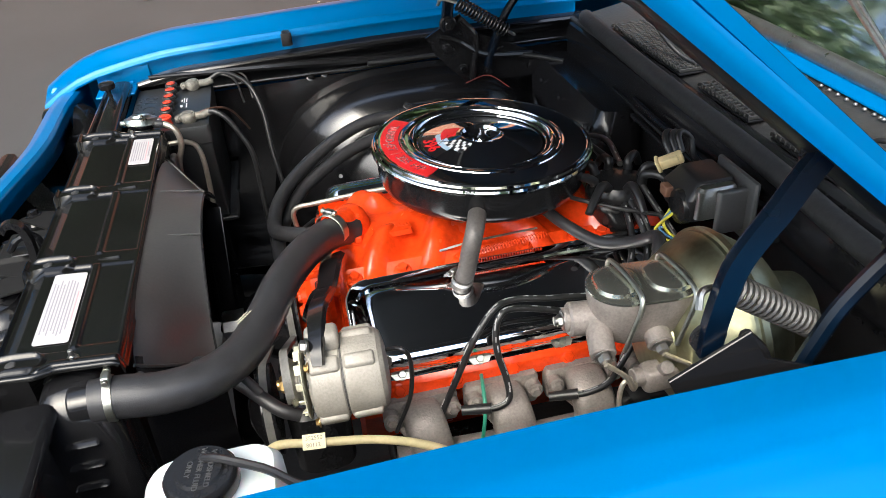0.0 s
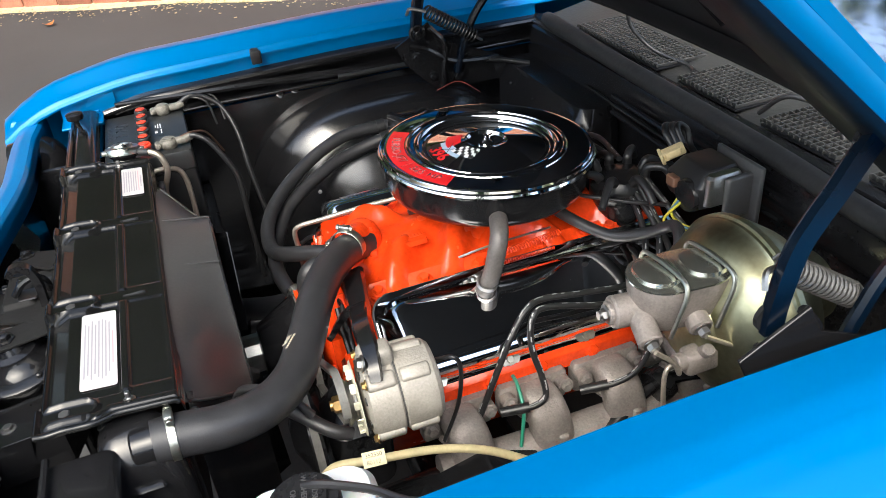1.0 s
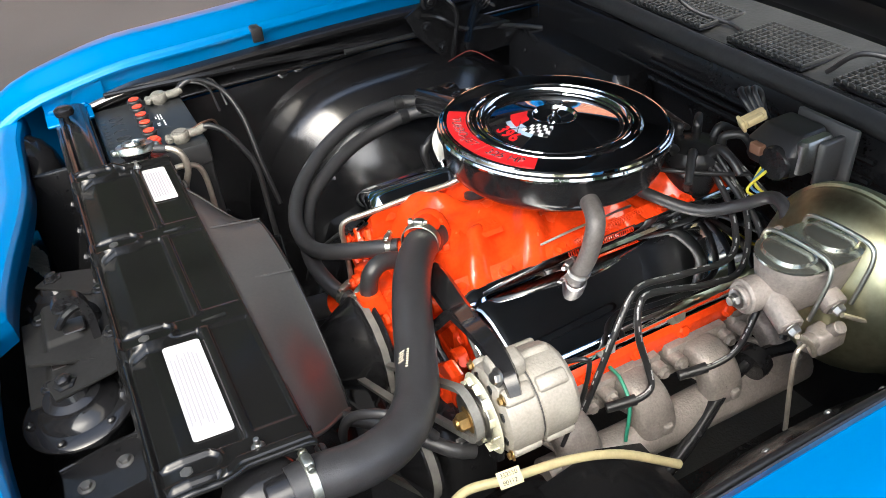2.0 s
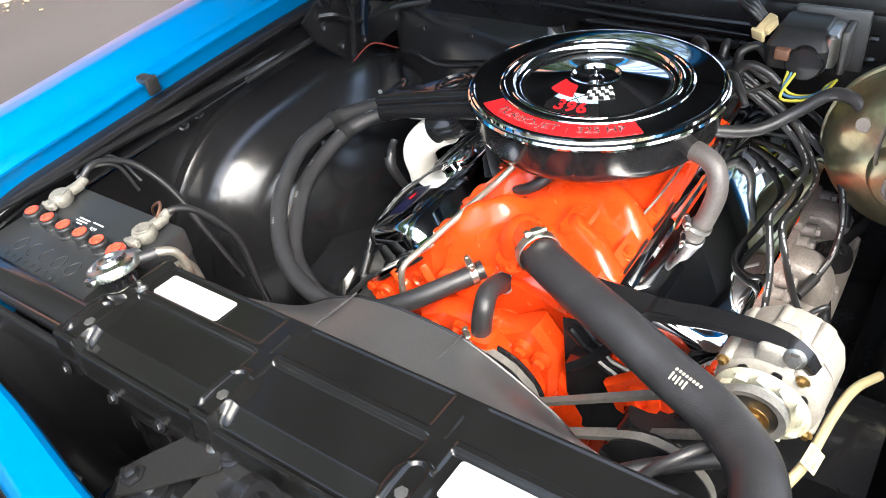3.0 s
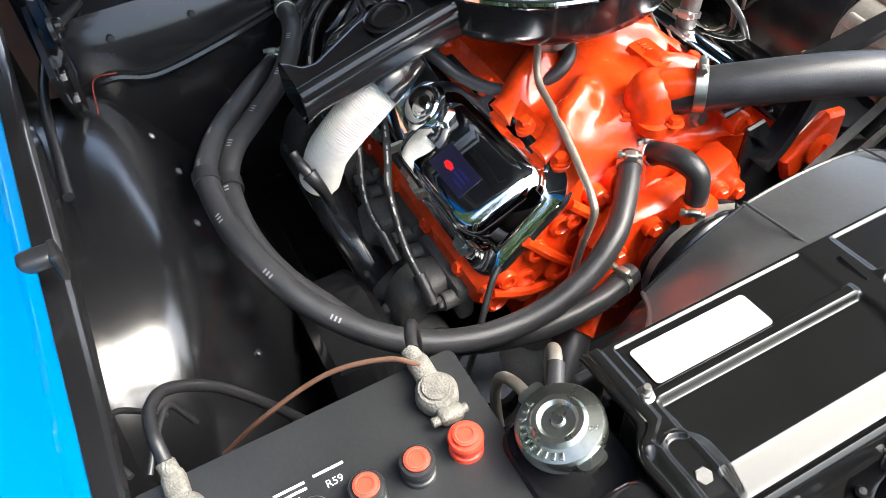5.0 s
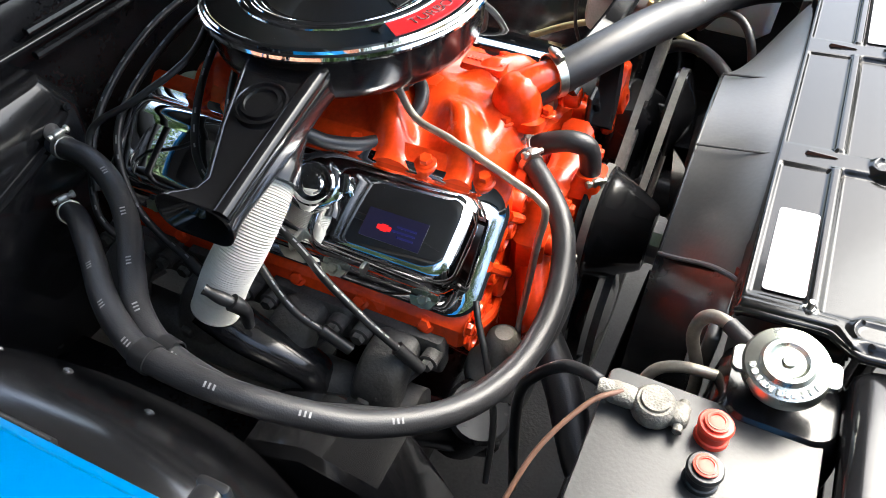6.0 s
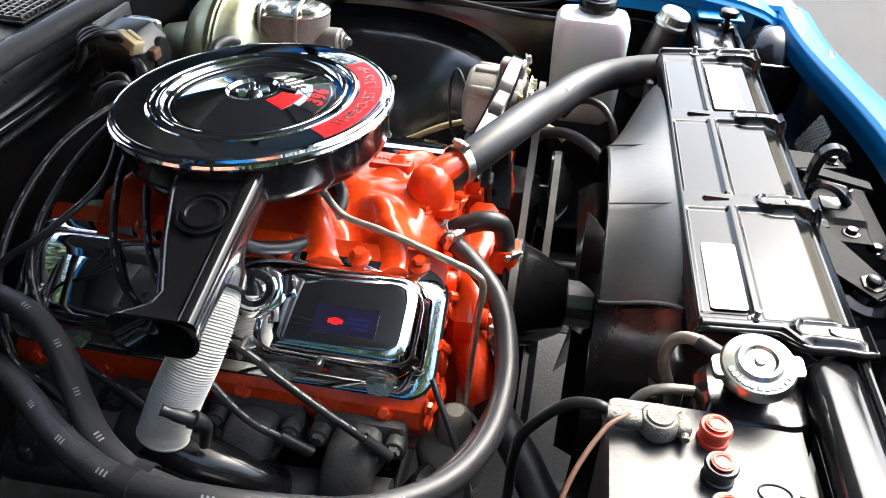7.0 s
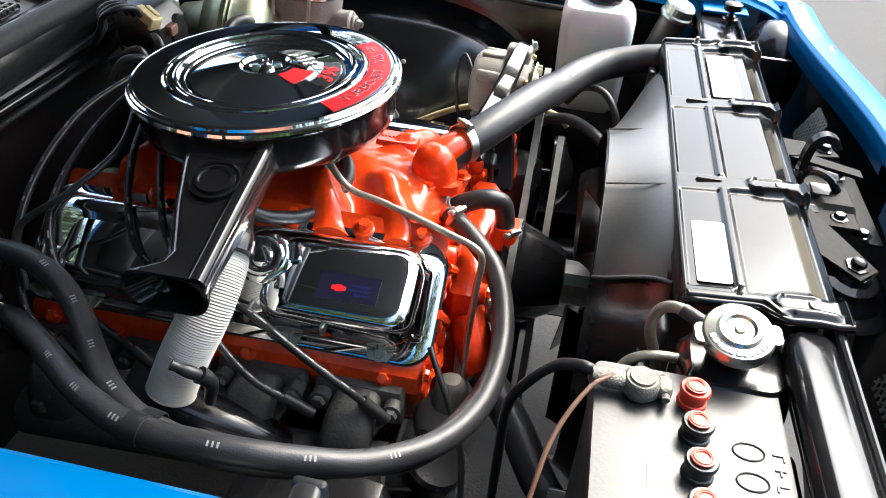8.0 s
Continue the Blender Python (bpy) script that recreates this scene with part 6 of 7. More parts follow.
g = Geo().lathe([(0.045, 0.56), (0.05, 0.6), (0.045, 0.62), (0.025, 0.635), (0.022, 0.67), (0.012, 0.68)], pose(-0.3, 0.2, 0), 28)
part("fuel_pump", g, CASTAL, eng, "cast alloy fuel pump")
part("oil_filter", Geo().cyl((-0.26, 0.25, 0.5), (-0.3, 0.27, 0.6), 0.045, 24), SATIN, eng)
# Carburettor under the filter housing.
g = Geo().rr([(-0.0, 0, 0.08, 0.06, 0.015, 0.88), (0.0, 0, 0.08, 0.06, 0.015, 0.9), (0.0, 0, 0.065, 0.055, 0.015, 0.905), (0.0, 0, 0.06, 0.055, 0.02, 0.935)], None, 5)
g.box((-0.09, 0.03, 0.905), (0.03, 0.04, 0.02), 0.004).box((0.01, -0.075, 0.9), (0.05, 0.02, 0.03), 0.005).cyl((-0.03, 0.085, 0.9), (0.03, 0.085, 0.9), 0.013, 14)
part("carburettor", g, CASTAL, eng, "grey alloy carburettor under the air cleaner")
g = Geo().box((-0.095, 0.055, 0.9), (0.006, 0.03, 0.03), 0.001).tube([(-0.1, -0.12, 0.872), (-0.05, -0.13, 0.885), (0.05, -0.13, 0.888)], 0.002, 6, 5)
part("linkage", g, ZINC, eng, split=True)
b, a = Vector((-0.06, -0.145, 0.872)), Vector((0.06, -0.142, 0.882))
d = (b - a).normalized()
u = Vector((0, 0, 1)).cross(d).normalized()
w = d.cross(u)
part("return_spring", Geo().tube([a.lerp(b, k / 200) + 0.005 * (math.cos(k * 0.9) * u + math.sin(k * 0.9) * w) for k in range(201)], 0.0009, 5, raw=True), ORANGE, eng, "orange painted return spring")
# Distributor at the back.
dist = part("distributor", Geo().lathe([(0.03, 0.84), (0.04, 0.87), (0.045, 0.89), (0.05, 0.9), (0.05, 0.92), (0.04, 0.935), (0.02, 0.94)], pose(0.19, -0.1, 0), 30), SATIN, eng, "black distributor cap with plug leads")
g = Geo()
for k in range(8):
    a = k * math.pi / 4
    c, w, r = math.cos(a), math.sin(a), 0.05 + 0.012 * math.sin(5.3 * k)
    g.tube([(0.19 + 0.036 * c, -0.1 + 0.036 * w, 0.915), (0.19 + 0.039 * c, -0.1 + 0.039 * w, 0.937), (0.19 + r * c, -0.1 + r * w, 0.95 + 0.006 * math.sin(3.1 * k)), (0.19 + (r + 0.026) * c, -0.1 + (r + 0.026) * w, 0.944 - 0.01 * math.cos(2.3 * k)), (0.19 + (r + 0.045) * c, -0.1 + (r + 0.045) * w, 0.925)], lambda q: 0.0082 - 0.0022 * q, 10, 5)
part("tower", g, WIRE, dist, split=True)
part("vacuum_can", Geo().lathe([(0.01, 0), (0.028, 0.006), (0.034, 0.014), (0.034, 0.02), (0.02, 0.03), (0.006, 0.034)], axis((0.2, 0.082, 0.812), (-0.3, 0.8, 0.5)), 26), GOLD, eng, "gold plated vacuum can")

# ---- air cleaner ----
AC = (0.0158, 0.003, 0.9975)
am = pose(AC[0], AC[1], AC[2], 0, 3.5, 0) @ Matrix.Scale(1.023, 4)
air = thing("air_cleaner", "round chrome-lidded air cleaner with a black housing", "air cleaner", "", (0, 0, 0.9))
EXACT.add(air)
part("housing", Geo().lathe([(0.07, -0.075), (0.12, -0.072), (0.15, -0.07), (0.163, -0.066), (0.168, -0.06), (0.171, -0.05), (0.174, -0.012), (0.175, -0.006), (0.17, -0.004)], am, 96), BLACK, air, "gloss black steel housing")
lid = part("lid", Geo().lathe([(0.178, -0.013), (0.1805, -0.011), (0.181, -0.008), (0.1795, -0.0045), (0.1775, -0.0035), (0.1765, -0.0025), (0.1755, 0.001), (0.1735, 0.0028), (0.171, 0.003), (0.1695, 0.002), (0.168, 0.0018), (0.134, 0.0028), (0.133, 0.0045), (0.1305, 0.0058), (0.128, 0.0055), (0.1268, 0.0035), (0.1258, 0.003), (0.1205, 0.003), (0.1195, 0.0042), (0.1175, 0.0048), (0.1155, 0.0042), (0.1145, 0.0015), (0.1125, -0.0015), (0.1115, -0.002), (0.1065, -0.002), (0.1055, -0.0035), (0.1035, -0.0045), (0.1005, -0.0042), (0.04, 0.0085), (0.036, 0.0095), (0.034, 0.009), (0.031, 0.004), (0.02, 0.0), (0.006, -0.001)], am, 128), CHROME, air, "polished chrome lid with stepped rings", smooth=25)
part("wing_nut", Geo().lathe([(0.011, -0.001), (0.011, 0.004), (0.007, 0.007), (0.0045, 0.008), (0.0045, 0.016), (0.002, 0.0175)], am, 20).rr([(0.013, 0, 0.008, 0.0025, 0.002, 0.001), (0.015, 0, 0.006, 0.0022, 0.002, 0.012)], am @ pose(0, 0, 0, 0, 0, 35)).rr([(-0.013, 0, 0.008, 0.0025, 0.002, 0.001), (-0.015, 0, 0.006, 0.0022, 0.002, 0.012)], am @ pose(0, 0, 0, 0, 0, 35)), CHROME, lid)


def annulus(r0, r1, a0, a1, z, th=0.0004, n=40, zf=None):
    def fn(u, v):
        a = radians(a0 + (a1 - a0) * u)
        r = r0 + (r1 - r0) * v
        return tuple(am @ Vector((r * math.cos(a), r * math.sin(a), (zf(r) if zf else z))))

    return Geo().sheet(fn, n, 3, (0, 0, th))


EM = 183.0  # the emblem faces the front
zb = lambda r: 0.0018 + (0.168 - r) / 0.034 * 0.001 + 0.0004
band = part("band_decal", annulus(0.136, 0.165, EM - 43, EM + 43, 0, zf=zb), RED, lid, "red foil band with silver lettering")
zi = lambda r: -0.004 + (0.1 - r) / 0.06 * 0.0125 + 0.0004
OUTLINE = mat("silver_print", (0.75, 0.5, 0.5), 0.25, 0.85)


def onlid(text, r, size, z, ang, material, parent, spacing=1.0, bold=0.0, rise=None):
    mm = am @ Matrix.Translation((0, 0, z)) @ pose(0, 0, 0, 0, 0, ang + 90)
    return letters("lettering", text, mm, size, material, parent, r, 0.0003, spacing, bold, rise)


onlid("TURBO-JET", 0.1505, 0.0205, 0.0037, EM - 14.5, OUTLINE, band, 1.0)
onlid("325 HP", 0.1505, 0.0205, 0.0037, EM + 25, OUTLINE, band, 1.0)
g = Geo().box((0.1505, 0, 0.0036), (0.024, 0.0012, 0.0004), 0.0001, am @ pose(0, 0, 0, 0, 0, EM + 9))
part("divider", g, OUTLINE, band)
onlid("396", 0.0865, 0.028, 0.0008, EM, RED, lid, 1.1, 0.0007, zi)


def flagpatch(r0, r1, a0, a1, material, name, shear=0.0, th=0.0004):
    def fn(u, v):
        r = r0 + (r1 - r0) * v
        a = radians(EM + a0 + (a1 - a0) * u + shear * v)
        return tuple(am @ Vector((r * math.cos(a), r * math.sin(a), zi(r))))

    return part(name, Geo().sheet(fn, 8, 4, (0, 0, th)), material, lid)


flagpatch(0.057, 0.0755, -25, 25, SKYFOIL, "shield_decal", 0, 0.0003)
flagpatch(0.0755, 0.0985, -25, 25, FOILBLACK, "shield_decal", 0, 0.0003)
flagpatch(0.042, 0.067, -50, -12, RED, "red_flag_decal", 8, 0.0007)
g = Geo()
gw = Geo()
for i in range(6):
    for j in range(4):
        r0, r1 = 0.042 + 0.0063 * j, 0.042 + 0.0063 * (j + 1)
        a0 = 12 + 6.4 * i - 2.0 * j
        tgt = gw if (i + j) % 2 else g
        tgt.sheet(lambda u, v: tuple(am @ Vector(((r0 + (r1 - r0) * v) * math.cos(radians(EM + a0 + 6.4 * u)), (r0 + (r1 - r0) * v) * math.sin(radians(EM + a0 + 6.4 * u)), zi(r0 + (r1 - r0) * v)))), 2, 1, (0, 0, 0.0007))
part("chequer_dark", g, FOILBLACK, lid)
part("chequer_white", gw, FOILWHITE, lid)
g = Geo()
for k in (-1, 1):
    p0 = am @ Vector((0.083 * math.cos(radians(EM + 10 * k)), 0.083 * math.sin(radians(EM + 10 * k)), zi(0.083) + 0.0006))
    p1 = am @ Vector((0.055 * math.cos(radians(EM - 14 * k)), 0.055 * math.sin(radians(EM - 14 * k)), zi(0.055) + 0.0006))
    g.tube([p0, p1], 0.0006, 5, 2)
part("flag_staff", g, FOILBLACK, lid, split=True)

# Snorkel with flared mouth, vacuum motor and hot air pipe.
def section(y, x0, x1, z0, z1, r=0.018):
    cx, cz, hx, hz = (x0 + x1) / 2, (z0 + z1) / 2, (x1 - x0) / 2, (z1 - z0) / 2
    ring = []
    for k, (sx, sz) in enumerate(((1, 1), (-1, 1), (-1, -1), (1, -1))):
        for j in range(7):
            a = math.pi / 2 * (k + j / 6)
            rr = min(r, hx, hz)
            ring.append((cx + sx * (hx - rr) + rr * math.cos(a), y, cz + sz * (hz - rr) + rr * math.sin(a)))
    return ring


g = Geo().rings([section(0.14, -0.058, 0.062, 0.93, 0.982), section(0.18, -0.057, 0.054, 0.925, 0.974), section(0.27, -0.056, 0.026, 0.905, 0.954), section(0.335, -0.055, 0.004, 0.891, 0.937, 0.022), section(0.35, -0.055, 0.012, 0.887, 0.932, 0.022), section(0.36, -0.056, 0.03, 0.882, 0.93, 0.023), section(0.366, -0.058, 0.04, 0.879, 0.93, 0.025), section(0.37, -0.058, 0.041, 0.878, 0.93, 0.025), section(0.3705, -0.053, 0.036, 0.882, 0.926, 0.021), section(0.34, -0.052, 0.004, 0.89, 0.932, 0.02), section(0.31, -0.05, 0.004, 0.896, 0.938, 0.018)], True, True, True)
sn = part("snorkel", g, BLACK, air, "tapered black intake snorkel")
g = Geo().tube([(-0.047, 0.165, 0.975), (-0.047, 0.27, 0.95), (-0.047, 0.37, 0.924)], 0.0105, 16, 5)
part("seam", g, BLACK, sn)
part("vacuum_motor", Geo().lathe([(0.031, -0.004), (0.031, 0.002), (0.028, 0.003), (0.027, 0.0005), (0.0235, 0.0005), (0.0225, 0.004), (0.019, 0.0045), (0.018, 0.0015), (0.012, 0.001), (0.004, 0.002)], axis((-0.012, 0.236, 0.9645), (0.0, 0.22, 1)), 40), BLACK, sn, "round black vacuum motor with pressed rings")
g = Geo().tube([(-0.019, 0.215, 0.91), (-0.024, 0.235, 0.898), (-0.034, 0.255, 0.893), (-0.037, 0.268, 0.886)], 0.026, 20, 5)
part("elbow", g, BLACK, sn)
duct = thing("hot_air_duct", "pleated off-white paper duct from stove to snorkel", "duct", "", (-0.01, 0.34, 0.73))
pts = [(-0.034, 0.252, 0.885), (-0.039, 0.283, 0.868), (-0.032, 0.320, 0.832), (-0.017, 0.342, 0.793), (-0.003, 0.35, 0.755), (0.004, 0.355, 0.733)]
pl = spline(pts, 80)
for i, j in ((0, 8), (-10, -1)):
    part("end_band", Geo().tube(pl[i:j], 0.0288, 28, raw=True), DUCT, duct, "smooth paper end band")
part("sleeve", Geo().tube(pl, lambda q: 0.0275 + 0.0006 * math.sin(q * 2 * math.pi * 85), 28, raw=True), DUCT, duct)
g = Geo().tube([(-0.01, 0.19, 0.9), (-0.032, 0.174, 0.884), (-0.051, 0.158, 0.868), (-0.080, 0.130, 0.856), (-0.105, 0.094, 0.857), (-0.117, 0.056, 0.874), (-0.107, 0.029, 0.892), (-0.067, 0.020, 0.9)], 0.009, 12, 7)
tagged(part("vacuum_hose", g, RUBBER, None, "black braided vacuum hose looping below the air cleaner"), "", "hose")
g = Geo().tube([(-0.045, -0.15, 0.953), (-0.054, -0.178, 0.952), (-0.063, -0.199, 0.942), (-0.072, -0.206, 0.915), (-0.077, -0.199, 0.880), (-0.084, -0.188, 0.850), (-0.096, -0.177, 0.829)], 0.0135, 16, 6)
br = thing("breather_pipe", "grey rubber breather elbow into the valve cover", "pipe", "", (-0.09, -0.2, 0.85))
part("elbow", g, mat("grey_rubber", (0.11, 0.1, 0.095), 0.45, 0.2, 0.3, 40, 0.1), br)
g = Geo()
clampband(g, (-0.082, -0.192, 0.86), (-0.15, 0.3, -0.9), 0.0142, 0.008)
part("clamp", g, STEEL, br)
part("valve", Geo().lathe([(0.02, 0), (0.02, 0.006), (0.013, 0.009), (0.012, 0.02)], axis((-0.104, -0.17, 0.818), (0.4, -0.3, 0.8)), 20), CASTAL, br)

# ---- hoses ----
def hose(name, pts, r, label, marks=(), clamps=(), material=None, n=14):
    t = thing(name, label, "hose", "", tuple(pts[0]))
    EXACT.add(t)
    part("rubber", Geo().tube(pts, r, 24, n), material or RUBBER, t)
    p = spline(pts, n)
    if marks:
        g = Geo()
        for f, off in marks:
            i = min(len(p) - 2, max(1, int(f * (len(p) - 1))))
            d = (p[i + 1] - p[i - 1]).normalized()
            up = (Vector(off) - d * Vector(off).dot(d)).normalized()
            side = d.cross(up)
            for q in range(3):
                c = p[i] + d * (q - 1) * r * 0.34 + up * r * 0.985
                g.box((0, 0, 0), (r * 0.15, r * 0.4, r * 0.03), r * 0.01, along(c, d, side, up))
        part("printed_bar", g, MARK, t, split=True)
    if clamps:
        for f in clamps:
            g = Geo()
            i = min(len(p) - 2, max(1, int(f * (len(p) - 1))))
            clampband(g, p[i], p[i + 1] - p[i - 1], r, 0.01)
            part("hose_clamp", g, ZINC, t, "bright worm-drive clamp")
    return t


hose("radiator_hose", [(-0.222, -0.02, 0.882), (-0.24, -0.033, 0.891), (-0.272, -0.072, 0.905), (-0.309, -0.131, 0.915), (-0.342, -0.198, 0.917), (-0.370, -0.263, 0.909), (-0.402, -0.330, 0.908), (-0.444, -0.374, 0.914), (-0.493, -0.393, 0.922), (-0.54, -0.395, 0.93), (-0.572, -0.396, 0.932)], 0.0262, "thick black upper radiator hose", (), [0.935])
hose("steering_hose", [(-0.345, -0.35, 0.80), (-0.372, -0.345, 0.815), (-0.41, -0.31, 0.832), (-0.455, -0.255, 0.832), (-0.5, -0.2, 0.805), (-0.52, -0.18, 0.76)], 0.0095, "black power steering hose dropping behind the shroud")
hose("overflow_hose", [(-0.39, -0.345, 0.85), (-0.415, -0.335, 0.885), (-0.45, -0.31, 0.892), (-0.475, -0.28, 0.865), (-0.485, -0.265, 0.8), (-0.485, -0.26, 0.72)], 0.006, "thin black hose arching beside the alternator")
# Print on the big hose: two bold marks with a line of fine print beside them.
p, q, up = Vector((-0.391, -0.271, 0.9325)), Vector((-0.4075, -0.303, 0.938)), Vector((-0.62, -0.15, 0.77))
d = (q - p).normalized()
up = (up - d * up.dot(d)).normalized()
side = d.cross(up)
rh = bpy.data.objects["radiator_hose"]
g = Geo()
for k in range(5):
    g.box((0, 0, 0), (0.0022, 0.009 - 0.003 * (k % 2), 0.0006), 0.0002, along(p.lerp(q, 0.1 + 0.13 * k) - up * 0.0022, d, side, up))
for k in range(8):
    w = (up - side * 0.34).normalized()
    g.box((0, 0, 0), (0.0028, 0.0032, 0.0006), 0.0002, along(p.lerp(q, 0.1 + 0.13 * k) - up * 0.0284 + w * 0.0263, d, w.cross(d), w))
part("printed_bar", g, mat("cream_print", (0.6, 0.56, 0.42), 0.6, 0, 0.15, 200), rh, split=True)
hose("heater_hose", [(-0.255, 0.043, 0.838), (-0.294, 0.076, 0.829), (-0.335, 0.122, 0.812), (-0.356, 0.181, 0.788), (-0.360, 0.250, 0.772), (-0.348, 0.326, 0.772), (-0.313, 0.397, 0.784), (-0.253, 0.455, 0.806), (-0.193, 0.485, 0.829), (-0.124, 0.503, 0.847), (-0.04, 0.503, 0.850), (0.012, 0.484, 0.847), (0.062, 0.455, 0.840), (0.112, 0.418, 0.830), (0.166, 0.380, 0.816), (0.22, 0.345, 0.796), (0.265, 0.325, 0.772)], 0.0142, "black rubber heater hose with white print looping round the valve cover", [(0.42 + 0.075 * k, (-0.2, 0.5, 1)) for k in range(6)], [0.02, 0.985], n=16)
hose("heater_hose", [(-0.335, 0.085, 0.726), (-0.356, 0.15, 0.736), (-0.357, 0.235, 0.740), (-0.332, 0.323, 0.744), (-0.29, 0.400, 0.760), (-0.228, 0.444, 0.782), (-0.172, 0.472, 0.798), (-0.108, 0.485, 0.812), (-0.036, 0.48, 0.829), (0.015, 0.455, 0.837), (0.06, 0.413, 0.837), (0.107, 0.363, 0.842), (0.158, 0.324, 0.850), (0.218, 0.298, 0.853), (0.291, 0.286, 0.846)], 0.0142, "second black heater hose strapped beside the first, clamped at the firewall", [(0.4 + 0.08 * k, (-0.2, 0.2, 1)) for k in range(7)], [0.03, 0.985], n=16)
g = Geo()
for y, z in ((0.503, 0.85), (0.48, 0.829)):
    m = axis((-0.05, y, z), (1, -0.12, 0.08))
    g.lathe([(0.0146, -0.009), (0.0164, -0.0085), (0.0164, 0.0085), (0.0146, 0.009)], m, 28, False, False)
tagged(part("hose_strap", g, WIRE, None, "black rubber strap joining two hoses"), "", "strap")
hose("bypass_hose", [(-0.25, 0.010, 0.822), (-0.271, 0.009, 0.838), (-0.301, 0.006, 0.849), (-0.323, 0.0, 0.842), (-0.331, 0.001, 0.819), (-0.334, 0.003, 0.788)], 0.0142, "short curved black bypass hose", (), [0.06, 0.92])
hose("lower_radiator_hose", [(-0.34, 0.17, 0.67), (-0.39, 0.22, 0.64), (-0.45, 0.3, 0.6), (-0.53, 0.36, 0.57)], 0.024, "thick black lower radiator hose")
hose("vacuum_hose", [(0.08, -0.06, 0.905), (0.11, -0.13, 0.89), (0.15, -0.19, 0.88), (0.185, -0.235, 0.9), (0.2, -0.275, 0.93), (0.188, -0.31, 0.935), (0.172, -0.333, 0.918)], 0.0095, "black vacuum hose to the brake servo")
g = Geo().tube([(-0.085, 0.062, 0.93), (-0.105, 0.077, 0.906), (-0.134, 0.094, 0.887), (-0.183, 0.105, 0.880), (-0.274, 0.127, 0.863), (-0.306, 0.136, 0.856), (-0.317, 0.14, 0.841), (-0.314, 0.149, 0.795), (-0.311, 0.163, 0.712), (-0.314, 0.194, 0.646)], 0.0048, 12, 8)
tagged(part("fuel_line", g, BARELINE, None, "bare steel fuel line running down past the valve cover"), "", "pipe")

# ---- alternator ----
alt = thing("alternator", "cast aluminium alternator on a black bracket", "alternator", "", (-0.3, -0.35, 0.8))
ax = Vector((1, -0.06, 0.03)).normalized()
a0 = Vector((-0.33, -0.35, 0.859))
m = axis(a0, ax) @ Matrix.Diagonal((0.92, 0.92, 0.86, 1))
part("front_housing", Geo().lathe([(0.02, 0.006), (0.04, 0.008), (0.055, 0.012), (0.06, 0.016), (0.062, 0.022), (0.0625, 0.06), (0.061, 0.062)], m, 16), CASTAL, alt, smooth=30)
part("stator", Geo().lathe([(0.059, 0.06), (0.059, 0.066)], m, 40), IRON, alt, "dark laminated stator edge")
part("rear_housing", Geo().lathe([(0.061, 0.065), (0.0625, 0.067), (0.062, 0.105), (0.059, 0.118), (0.052, 0.125), (0.03, 0.13), (0.01, 0.131)], m, 16), CASTAL, alt, smooth=30)
g = Geo()
for k, a in enumerate((35, 125, 215, 305, 80, 260)):
    w = 0.024 if k < 4 else 0.016
    p = m @ pose(0, 0, 0, 0, 0, a)
    g.box((0.056, 0, 0.038), (0.024, w, 0.044), 0.004, p)
    g.box((0.056, 0, 0.09), (0.022, w * 0.9, 0.046), 0.004, p)
g.box((0.0, 0.07, 0.04), (0.036, 0.03, 0.05), 0.006, m)
g.box((0.03, -0.066, 0.09), (0.05, 0.02, 0.05), 0.006, m)
part("boss", g, CASTAL, alt, split=True)
g = Geo()
for k in range(4):
    g.hexhead((m @ pose(0, 0, 0, 0, 0, 35 + 90 * k)) @ Vector((0.063, 0, 0.016)), -ax, 0.005, 0.006)
part("screw", g, BRASS, alt, split=True)
# The cooling slots' inner shade is laid on as black pads.
g = Geo()
for k in range(8):
    g.rr([(0.045, 0, 0.009, 0.006, 0.004, 0.0085), (0.045, 0, 0.009, 0.006, 0.004, 0.0105)], m @ pose(0, 0, 0.001, 0, 0, 45 * k + 12))
part("air_slot", g, FOILBLACK, alt, "black pad for the shade in a cooling slot", split=True)
pu = part("pulley", Geo().lathe([(0.035, -0.004), (0.036, -0.002), (0.026, 0.006 - 0.012), (0.036, -0.018), (0.0355, -0.021), (0.016, -0.022)], m, 36), STEEL, alt, "grey steel pulley")
part("cooling_fan", Geo().lathe([(0.03, -0.001), (0.054, 0.001), (0.056, 0.003), (0.03, 0.004)], m, 36), CREAMFAN, alt, "dull yellowish plated cooling fan")
part("nut", Geo().hexhead(m @ Vector((0, 0, -0.021)), -ax, 0.012, 0.014).cyl(m @ Vector((0, 0, -0.03)), m @ Vector((0, 0, -0.042)), 0.007, 12), BRASS, alt)
g = Geo()
for k in range(12):
    a = k * math.pi / 6
    g.box((0, 0, 0), (0.002, 0.014, 0.012), 0.0005, m @ pose(0.046 * math.cos(a), 0.046 * math.sin(a), -0.002, 0, 0, math.degrees(a) + 30))
part("vane", g, CREAMFAN, pu, split=True)


def flatbar(pts, w0, w1, h, side=(1, -0.15, 0.25)):
    """A flat tapered bar with rounded edges along a line."""
    sp = spline(pts, 6)
    rings = []
    for i, q in enumerate(sp):
        d = (sp[min(i + 1, len(sp) - 1)] - sp[max(i - 1, 0)]).normalized()
        e = Vector(side)
        e = (e - d * e.dot(d)).normalized()
        up = e.cross(d)
        w = w0 + (w1 - w0) * i / (len(sp) - 1)
        k = 0.75
        rings.append([tuple(q + e * a + up * b) for a, b in ((w, 0), (w * k, h), (-w * k, h), (-w, 0), (-w * k, -h), (w * k, -h))])
    return Geo().rings(rings)


